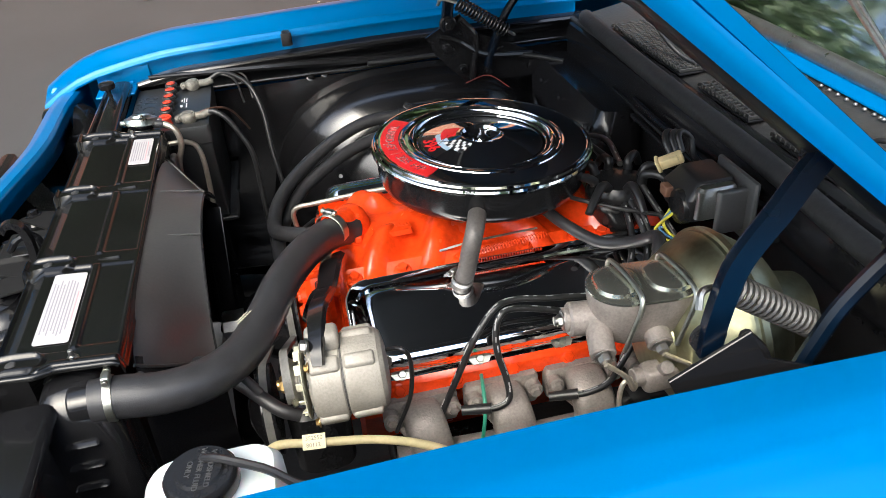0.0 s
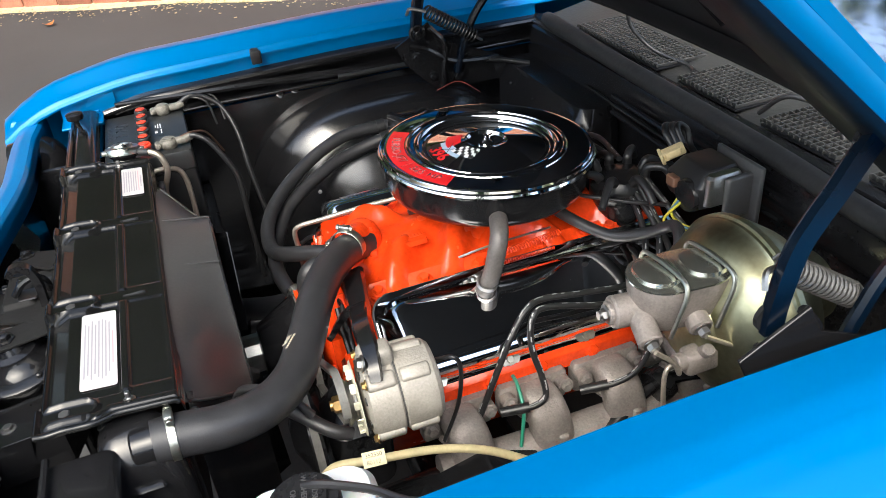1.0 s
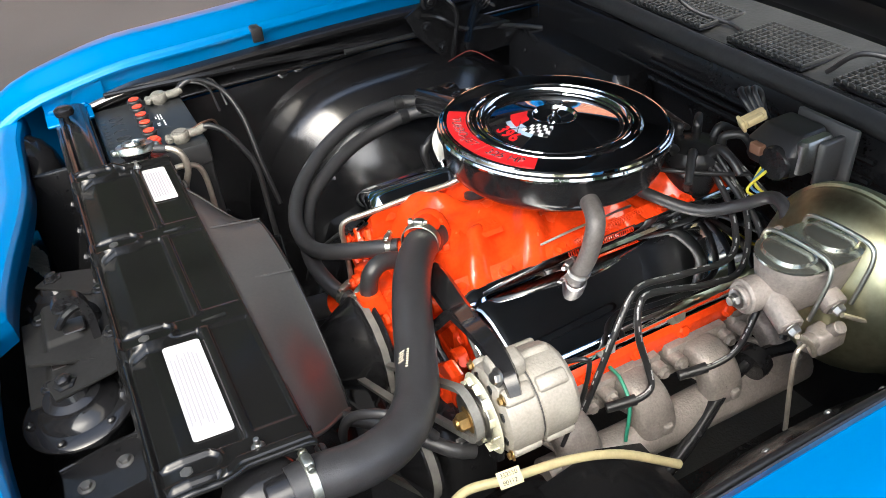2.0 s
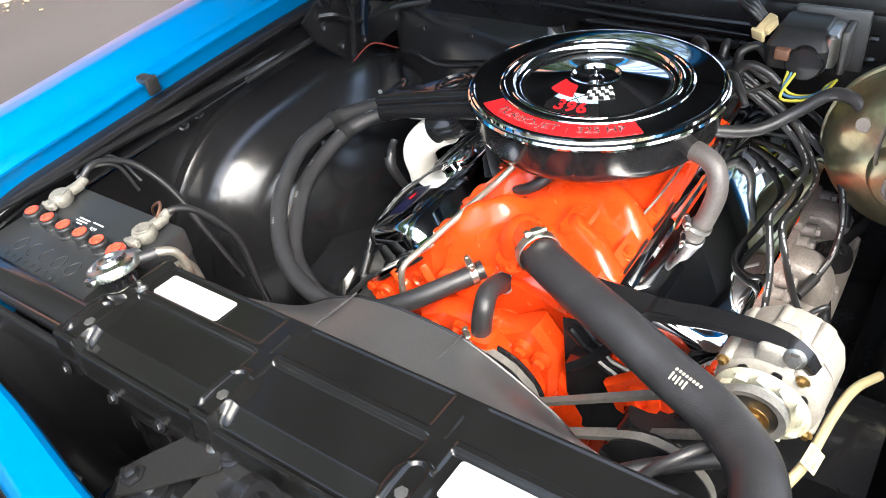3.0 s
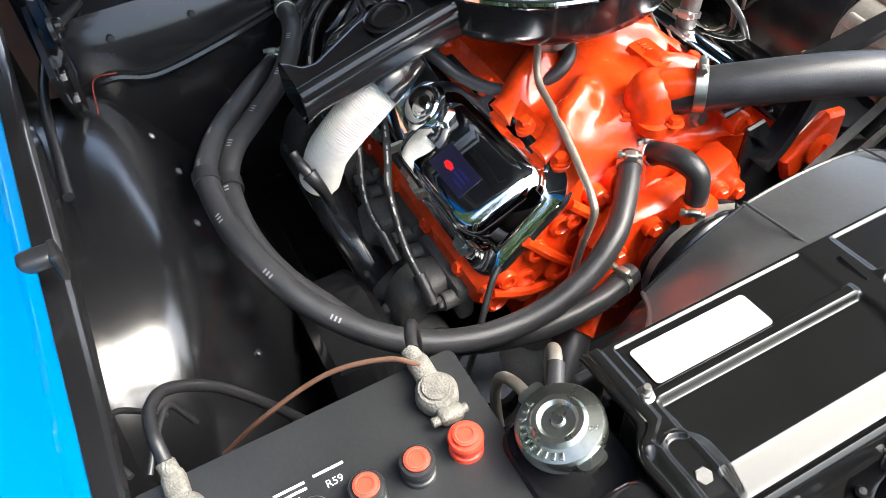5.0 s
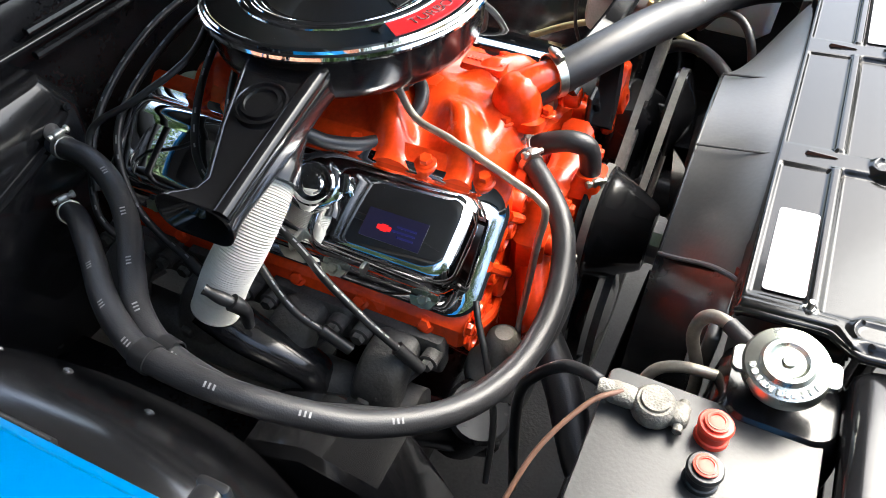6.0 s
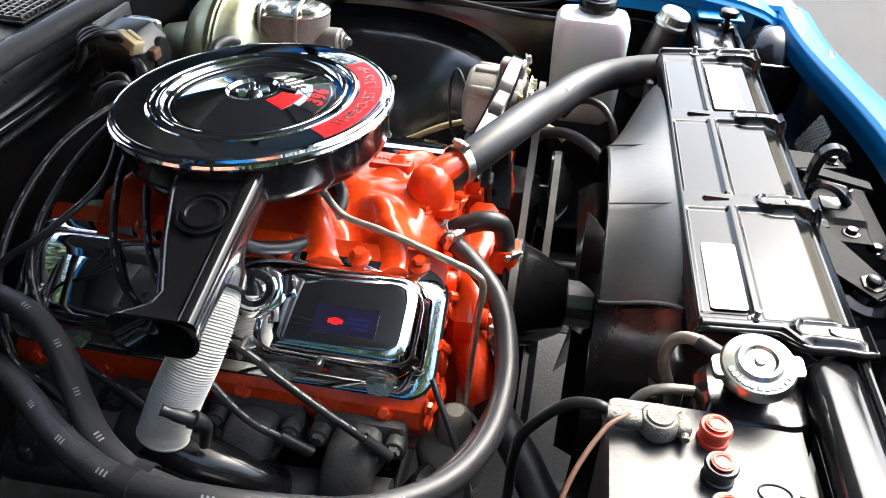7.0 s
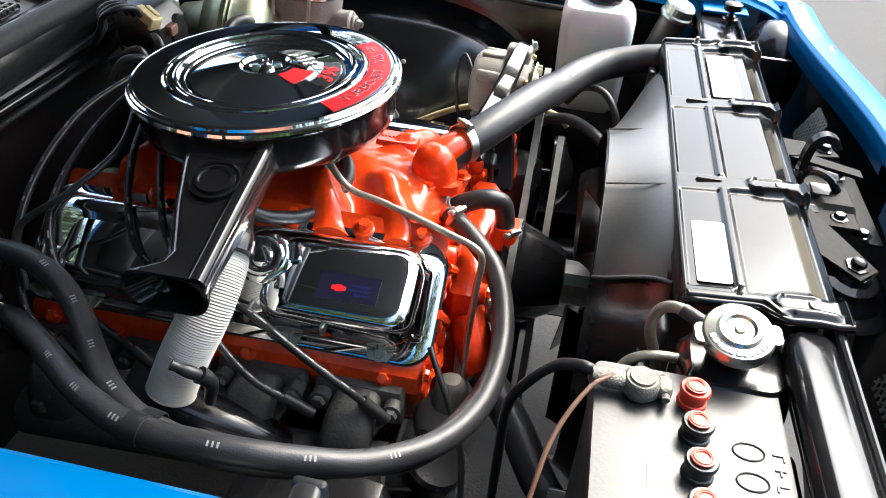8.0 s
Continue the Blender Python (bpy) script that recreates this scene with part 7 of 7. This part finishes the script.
joint = (-0.283, -0.215, 0.9)
g = flatbar([(-0.262, -0.075, 0.868), (-0.27, -0.13, 0.885), joint, (-0.296, -0.29, 0.928), (-0.302, -0.345, 0.936), (-0.305, -0.375, 0.928), (-0.307, -0.39, 0.912)], 0.021, 0.0085, 0.006)
qb = flatbar([(-0.308, -0.12, 0.79), (-0.306, -0.155, 0.825), (-0.296, -0.195, 0.875), joint, (-0.292, -0.26, 0.915)], 0.02, 0.012, 0.0075)
g.held = True
g.add(qb.v, qb.f)
part("bracket", g, BLACK, alt, "broad forked black cast bracket", smooth=50)
g = Geo().hexhead((-0.318, -0.372, 0.932), (-1, 0, 0.3), 0.008, 0.008).hexhead((-0.25, -0.06, 0.85), (-1, 0, 0.2), 0.01, 0.009)
part("bracket_bolt", g, STEEL, alt, split=True)
g = Geo().prism([(-0.2, 0.70), (-0.36, 0.77), (-0.36, 0.80), (-0.19, 0.75)], -0.318, -0.306, "x", 0.003)
part("lower_bracket", g, SATIN, alt)
rear = m @ Vector((0.01, 0.02, 0.128))
cable("alternator_lead", [tuple(rear), (-0.2, -0.375, 0.9), (-0.19, -0.37, 0.87), (-0.195, -0.36, 0.8), (-0.22, -0.36, 0.74)], 0.003, WIRE, "thin black lead behind the alternator", 0, "wire")

# ---- brake servo and master cylinder ----
boo = thing("brake_booster", "gold plated vacuum brake servo on the firewall", "brake servo", "", (0.25, -0.4, 0.75))
bm_ = axis((0.116, -0.408, 0.858), (1, 0, 0)) @ Matrix.Diagonal((1.07, 1.07, 1, 1))
part("front_shell", Geo().lathe([(0.045, -0.012), (0.05, -0.008), (0.055, 0.004), (0.075, 0.012), (0.105, 0.03), (0.118, 0.05), (0.122, 0.066), (0.126, 0.07), (0.1265, 0.076)], bm_, 64), GOLD, boo)
part("rim", Geo().lathe([(0.126, 0.074), (0.13, 0.076), (0.13, 0.084), (0.126, 0.087)], bm_, 64), GOLD, boo)
part("rear_shell", Geo().lathe([(0.126, 0.086), (0.12, 0.1), (0.1, 0.13), (0.06, 0.15), (0.05, 0.2)], bm_, 64), GOLD, boo)
g = Geo()
for k in range(5):
    a = 2 * math.pi * k / 5 + 0.3
    g.rr([(0.088, 0, 0.026, 0.013, 0.011, 0.012), (0.088, 0, 0.023, 0.008, 0.007, 0.026)], bm_ @ pose(0, 0, 0, 0, 0, math.degrees(a)) @ pose(0, 0, 0.005, 0, -32, 0))
part("rib", g, GOLD, boo, split=True)
part("check_valve", Geo().lathe([(0.016, -0.002), (0.016, 0.006), (0.012, 0.01), (0.01, 0.02)], axis((0.152, -0.335, 0.91), (-1, 0.25, 0.35)), 20), CASTAL, boo)
mc = thing("master_cylinder", "grey cast iron brake master cylinder with bail wires", "master cylinder", "", (0.08, -0.41, 0.9))
rot = pose(0.09, -0.414, 0.932, 0, 2, -4)
part("body", Geo().rr([(0.004, 0, 0.044, 0.024, 0.024, -0.048), (0.002, 0, 0.056, 0.034, 0.034, -0.03), (0, 0, 0.064, 0.04, 0.04, 0.0), (0, 0, 0.067, 0.043, 0.042, 0.02), (0, 0, 0.066, 0.042, 0.042, 0.026)], rot, 10), CAST, mc)
g = Geo().cyl(rot @ Vector((-0.088, 0.004, -0.018)), rot @ Vector((0.085, 0, -0.022)), 0.023, 24).cyl(rot @ Vector((-0.094, 0.004, -0.018)), rot @ Vector((-0.082, 0.004, -0.018)), 0.016, 20)
g.cyl(rot @ Vector((-0.055, -0.01, -0.02)), rot @ Vector((-0.06, -0.055, -0.035)), 0.016, 18).cyl(rot @ Vector((0.012, -0.01, -0.02)), rot @ Vector((0.012, -0.05, -0.035)), 0.016, 18)
part("bore", g, CAST, mc)
g = Geo().hexhead(rot @ Vector((-0.094, 0.004, -0.018)), (-1, 0.05, 0), 0.009, 0.007).lathe([(0.006, 0), (0.006, 0.004)], axis(rot @ Vector((-0.101, 0.004, -0.018)), (-1, 0.05, 0)), 12)
g.hexhead(rot @ Vector((-0.06, -0.055, -0.035)), (0, -1, -0.3), 0.008, 0.01).hexhead(rot @ Vector((0.012, -0.05, -0.035)), (0, -1, -0.3), 0.008, 0.01)
part("fitting", g, STEEL, mc, split=True)
part("lid", Geo().rr([(0, 0, 0.066, 0.043, 0.042, 0.026), (0, 0, 0.068, 0.045, 0.044, 0.028), (0, 0, 0.068, 0.045, 0.044, 0.031), (0, 0, 0.064, 0.041, 0.041, 0.033)], rot, 10).rr([(-0.032, 0, 0.028, 0.034, 0.026, 0.032), (-0.032, 0, 0.026, 0.032, 0.025, 0.038), (-0.032, 0, 0.02, 0.026, 0.02, 0.041)], rot, 8).rr([(0.032, 0, 0.028, 0.034, 0.026, 0.032), (0.032, 0, 0.026, 0.032, 0.025, 0.038), (0.032, 0, 0.02, 0.026, 0.02, 0.041)], rot, 8), GALV, mc, "bright stamped lid")
for x in (-0.022, 0.042):
    p = [rot @ Vector(q) for q in ((x - 0.012, -0.054, -0.034), (x - 0.006, -0.056, -0.005), (x + 0.002, -0.055, 0.028), (x + 0.004, -0.044, 0.043), (x + 0.001, -0.01, 0.046), (x - 0.004, 0.025, 0.045), (x - 0.006, 0.044, 0.038), (x - 0.004, 0.05, 0.01), (x, 0.05, -0.03))]
    part("bail_wire", Geo().tube(p, 0.0031, 8, 6), ZINC, mc, "sprung bail wire")
pv = thing("brake_valve", "grey metal brake distribution valve with pipes", "valve", "", (0.06, -0.47, 0.84))
g = Geo().box((0.105, -0.456, 0.838), (0.05, 0.03, 0.035), 0.005).cyl((0.068, -0.456, 0.842), (0.142, -0.454, 0.838), 0.0125, 16).cyl((0.105, -0.458, 0.845), (0.105, -0.473, 0.865), 0.009, 14)
part("body", g, CAST, pv)
g = Geo()
for p in ([rot @ Vector((-0.06, -0.066, -0.04)), (0.05, -0.478, 0.868), (0.06, -0.478, 0.845), (0.072, -0.46, 0.84)], [rot @ Vector((0.012, -0.061, -0.04)), (0.14, -0.49, 0.868), (0.2, -0.53, 0.86), (0.28, -0.57, 0.85)], [(0.142, -0.454, 0.838), (0.17, -0.47, 0.83), (0.22, -0.51, 0.82), (0.26, -0.55, 0.81)], [(0.068, -0.456, 0.842), (0.055, -0.458, 0.835), (0.05, -0.463, 0.8), (0.055, -0.47, 0.7)]):
    g.tube(p, 0.0034, 8, 6)
part("pipe", g, BARELINE, pv, "bare steel brake pipe", split=True)
g = Geo().tube([(0.25, -0.36, 0.68), (0.124, -0.33, 0.67), (-0.02, -0.37, 0.6), (-0.2, -0.41, 0.54)], 0.011, 12, 6).lathe([(0.028, -0.012), (0.03, 0), (0.028, 0.012)], axis((0.135, -0.332, 0.672), (1, 0.2, 0.2)), 20)
tagged(part("steering_shaft", g, SATIN, None, "black steering shaft with a flexible coupling"), "", "shaft")
g = Geo().rr([(-0.12, -0.44, 0.06, 0.05, 0.02, 0.48), (-0.12, -0.44, 0.06, 0.05, 0.02, 0.56)], None, 5)
tagged(part("steering_box", g, SATIN, None, "black steering box on the chassis rail"), "", "steering box")

# ---- wiper motor, heater box ----
WMM = pose(0.27, -0.205, 0.948) @ Matrix.Scale(0.84, 4) @ pose(-0.285, 0.215, -0.93)
wm = thing("wiper_motor", "black wiper motor with cream and brown plugs", "wiper motor", "", (0.29, -0.2, 0.93))
part("housing", Geo().rr([(0.285, -0.215, 0.04, 0.05, 0.012, 0.9), (0.285, -0.215, 0.044, 0.054, 0.012, 0.91), (0.285, -0.215, 0.044, 0.054, 0.012, 0.944), (0.292, -0.218, 0.032, 0.042, 0.01, 0.972), (0.294, -0.218, 0.028, 0.038, 0.008, 0.975)], WMM, 4), WIRE, wm, smooth=30)
part("motor_can", Geo().lathe([(0.01, 0), (0.03, 0.002), (0.034, 0.008), (0.034, 0.05), (0.037, 0.052), (0.037, 0.08)], WMM @ axis((0.235, -0.232, 0.918), (1, 0, 0)), 28), SATIN, wm)
part("mount_plate", Geo().box((0.335, -0.25, 0.925), (0.01, 0.13, 0.12), 0.004, WMM).box((0.31, -0.287, 0.925), (0.06, 0.014, 0.085), 0.004, WMM), PLASTIC, wm, "grey bracket plate")
part("gear_cover", Geo().rr([(0.287, -0.268, 0.036, 0.012, 0.01, 0.91), (0.287, -0.268, 0.034, 0.012, 0.01, 0.965), (0.288, -0.268, 0.03, 0.008, 0.008, 0.97)], WMM, 4), STEEL, wm, "dull metal gear cover")
tilt = WMM @ pose(0.258, -0.155, 0.972, 8, -24, -22) @ Matrix.Scale(0.85, 4)
part("cream_plug", Geo().box((0, 0, 0), (0.052, 0.022, 0.024), 0.003, tilt).box((0, -0.013, 0.006), (0.034, 0.012, 0.018), 0.002, tilt).box((-0.026, 0, 0), (0.008, 0.03, 0.03), 0.002, tilt), CREAM, wm, "cream nylon plug")
part("brown_plug", Geo().box((0.236, -0.195, 0.935), (0.016, 0.026, 0.02), 0.002, WMM), BROWN, wm, "brown nylon plug")
for k in range(3):
    cable("plug_wire", [(0.252 + 0.009 * k, -0.145, 0.988), (0.25 + 0.01 * k, -0.128, 1.004 + 0.002 * k), (0.262 + 0.01 * k, -0.108 - 0.004 * k, 1.009), (0.285 + 0.006 * k, -0.104 - 0.006 * k, 0.995), (0.3, -0.112 - 0.006 * k, 0.97), (0.32, -0.12, 0.94)], 0.005, WIRE, "black lead looping from the wiper plug", 0, "wire", "wiper leads")
for k, (mt, nm) in enumerate(((YELLOW, "yellow"), (BLUEWIRE, "blue"), (YELLOW, "yellow"))):
    cable("plug_wire", [(0.232, -0.2 - 0.006 * k, 0.925), (0.222 - 0.006 * k, -0.2, 0.9 - 0.006 * k), (0.23, -0.22 - 0.012 * k, 0.885), (0.255 + 0.01 * k, -0.25, 0.882), (0.285, -0.262, 0.89)], 0.0023, mt, f"thin {nm} wire below the wiper motor", 0, "wire", "coloured wires")
hb = thing("heater_box", "black heater and blower box on the firewall", "heater box", "", (0.32, 0.42, 0.6))
part("case", Geo().rr([(0.325, 0.42, 0.05, 0.21, 0.03, 0.55), (0.325, 0.42, 0.055, 0.215, 0.03, 0.6), (0.325, 0.42, 0.055, 0.215, 0.04, 0.86), (0.335, 0.43, 0.04, 0.2, 0.03, 0.9)], None, 6), BLACK, hb)
g = Geo().tube([(0.268, 0.62, 0.8), (0.262, 0.56, 0.815), (0.26, 0.5, 0.80), (0.262, 0.4, 0.815), (0.264, 0.28, 0.845)], 0.007, 8, 6)
part("ridge", g, BLACK, hb)
g = Geo()
for k in (0, 3, 5):
    g.hexhead((0.272, 0.24 + 0.06 * k, 0.868), (-1, 0, 0.3), 0.004, 0.004)
part("screw", g, SATIN, hb, split=True)
part("pipe", Geo().cyl((0.29, 0.265, 0.85), (0.25, 0.287, 0.856), 0.011, 14), STEEL, hb)

dip = thing("plug_boot", "black rubber plug boot resting on the duct's foot", "plug boot", "", (0.0, 0.36, 0.74))
part("sleeve", Geo().tube([(-0.024, 0.389, 0.818), (-0.034, 0.387, 0.812), (-0.047, 0.382, 0.802), (-0.055, 0.378, 0.795)], lambda q: 0.0068 - 0.001 * math.sin(9 * q), 14, 5), WIRE, dip)
part("elbow", Geo().tube([(-0.05, 0.381, 0.801), (-0.056, 0.377, 0.792), (-0.056, 0.371, 0.775), (-0.045, 0.36, 0.735)], lambda q: 0.0105 - 0.004 * q, 14, 5), WIRE, dip)

# ---- ignition leads ----
def lead(pts, label="black spark plug lead with white print"):
    t = cable("plug_lead", pts, 0.005, WIRE, label, max(6, len(pts) * 4), "spark plug lead", "spark plug leads")
    p, q = Vector(pts[-1]), Vector(pts[-2])
    d = (p - q).normalized()
    part("boot", Geo().tube([p - d * 0.02, p, p + d * 0.022], lambda s: 0.0085 - 0.001 * s, 12, 3), WIRE, t)


lead([(0.185, -0.12, 0.93), (0.172, -0.206, 0.88), (0.125, -0.269, 0.845), (0.038, -0.27, 0.850), (-0.026, -0.266, 0.859), (-0.058, -0.275, 0.855), (-0.090, -0.29, 0.822), (-0.114, -0.296, 0.774), (-0.141, -0.3, 0.713), (-0.158, -0.3, 0.672)])
lead([(0.19, -0.126, 0.93), (0.19, -0.219, 0.875), (0.135, -0.282, 0.826), (0.064, -0.290, 0.832), (-0.027, -0.284, 0.856), (-0.056, -0.292, 0.850), (-0.064, -0.306, 0.809), (-0.055, -0.318, 0.759), (-0.055, -0.33, 0.728), (-0.074, -0.332, 0.717), (-0.1, -0.325, 0.715)])
lead([(0.2, -0.14, 0.93), (0.2, -0.24, 0.85), (0.155, -0.31, 0.81), (0.115, -0.335, 0.77), (0.09, -0.338, 0.726), (0.06, -0.33, 0.705), (0.03, -0.32, 0.7)])
lead([(0.215, -0.135, 0.935), (0.25, -0.25, 0.84), (0.24, -0.32, 0.76), (0.2, -0.33, 0.71)])
lead([(0.16, -0.07, 0.945), (0.13, 0.06, 0.9), (0.08, 0.18, 0.86), (0.03, 0.24, 0.83), (-0.03, 0.262, 0.813), (-0.079, 0.283, 0.804), (-0.12, 0.303, 0.792), (-0.18, 0.316, 0.758), (-0.222, 0.312, 0.718)])
lead([(0.17, -0.06, 0.945), (0.15, 0.1, 0.9), (0.1, 0.22, 0.85), (0.03, 0.27, 0.815), (-0.022, 0.3, 0.787), (-0.08, 0.322, 0.742), (-0.13, 0.318, 0.708)])
lead([(0.19, -0.055, 0.945), (0.21, 0.1, 0.91), (0.19, 0.24, 0.87), (0.14, 0.3, 0.8), (0.06, 0.31, 0.73)])
lead([(0.21, -0.06, 0.94), (0.24, 0.08, 0.92), (0.24, 0.22, 0.86), (0.2, 0.31, 0.78), (0.16, 0.31, 0.72)])
for pts in ([(0.2, -0.06, 0.945), (0.16, 0.04, 0.965), (0.14, 0.14, 0.93), (0.17, 0.22, 0.9), (0.22, 0.26, 0.86), (0.2, 0.3, 0.8)],):
    cable("plug_lead", pts, 0.0046, WIRE, "black spark plug lead looping behind the air cleaner", 5, "spark plug lead", "spark plug leads")
for s in (1, -1):
    for x in (-0.15, -0.06, 0.03):
        g = Geo().box((x, s * 0.265, 0.80), (0.006, 0.03, 0.014), 0.002)
        tagged(part("lead_clip", g, ZINC, None, "bright wire clip on the valve cover rail"), "", "clip")
cable("sensor_wire", [(-0.274, 0.238, 0.768), (-0.285, 0.255, 0.755), (-0.31, 0.285, 0.72), (-0.335, 0.32, 0.67), (-0.345, 0.36, 0.6)], 0.0042, WIRE, "black sender wire dropping from the head", 0, "wire")
cable("sensor_wire", [(0.1, -0.07, 0.91), (0.12, -0.13, 0.925), (0.17, -0.17, 0.92), (0.22, -0.19, 0.91)], 0.0035, WIRE, "thin black wire arching to the wiper plug", 0, "wire")
cable("sensor_wire", [(-0.08, -0.27, 0.73), (-0.085, -0.3, 0.735), (-0.09, -0.33, 0.71), (-0.1, -0.34, 0.65)], 0.0028, GREENWIRE, "thin green temperature sender wire", 0, "wire")
cable("harness", [(0.33, 0.56, 0.9), (0.25, 0.6, 0.915), (0.1, 0.635, 0.93), (-0.1, 0.64, 0.935)], 0.006, WIRE, "taped black wiring along the wing", 0, "wire")
cable("harness", [(0.3, -0.6, 0.93), (0.1, -0.62, 0.95), (-0.1, -0.615, 0.945), (-0.25, -0.61, 0.93), (-0.36, -0.62, 0.92)], 0.006, WIRE, "taped black wiring along the wing", 0, "wire")
cable("red_wire", [(0.2, 0.55, 0.86), (0.16, 0.58, 0.885), (0.11, 0.59, 0.87)], 0.0009, REDWIRE, "thin red wire above the wheel house", 0, "wire")
cable("washer_tube", [(0.396, 0.24, 1.084), (0.406, 0.235, 1.054), (0.436, 0.2, 1.014), (0.466, 0.13, 0.999), (0.456, 0.09, 0.999)], 0.004, WIRE, "thin black washer tube lying over the cowl", 0, "tube")
cable("washer_tube", [(0.436, -0.12, 0.994), (0.446, -0.17, 1.039), (0.476, -0.24, 1.029), (0.466, -0.28, 0.999)], 0.0045, WIRE, "black washer tube looping over the cowl grille", 0, "tube")
cable("washer_tube", [(0.466, -0.26, 0.999), (0.476, -0.31, 1.044), (0.486, -0.36, 1.034), (0.476, -0.38, 0.999)], 0.0045, WIRE, "black washer tube looping over the cowl grille", 0, "tube")
cable("tan_hose", [(-0.4, -0.39, 0.78), (-0.377, -0.394, 0.797), (-0.33, -0.407, 0.8), (-0.25, -0.415, 0.79), (-0.18, -0.425, 0.765), (-0.1, -0.445, 0.71)], 0.006, TAN, "pale tan hydraulic hose along the wing", 0, "hose")
tg = thing("paper_tag", "small yellowed paper tag with a printed part number", "tag", "", (-0.331, -0.409, 0.807))
tm = along((-0.331, -0.4115, 0.8075), Vector((1, -0.12, 0)).normalized(), Vector((0.096, 0.8, 0.6)).normalized(), Vector((-0.07, -0.6, 0.8)).normalized())
part("paper", Geo().box((0, 0, 0), (0.03, 0.02, 0.0006), 0.0002, tm), mat("tag_paper", (0.62, 0.55, 0.33), 0.6, 0, 0.1, 60), tg)
letters("print", "352550", tm @ pose(0, 0.0045, 0.0004), 0.0075, FOILBLACK, tg, 0, 0.0001)
letters("print", "80112", tm @ pose(-0.001, -0.0045, 0.0004), 0.0075, FOILBLACK, tg, 0, 0.0001)
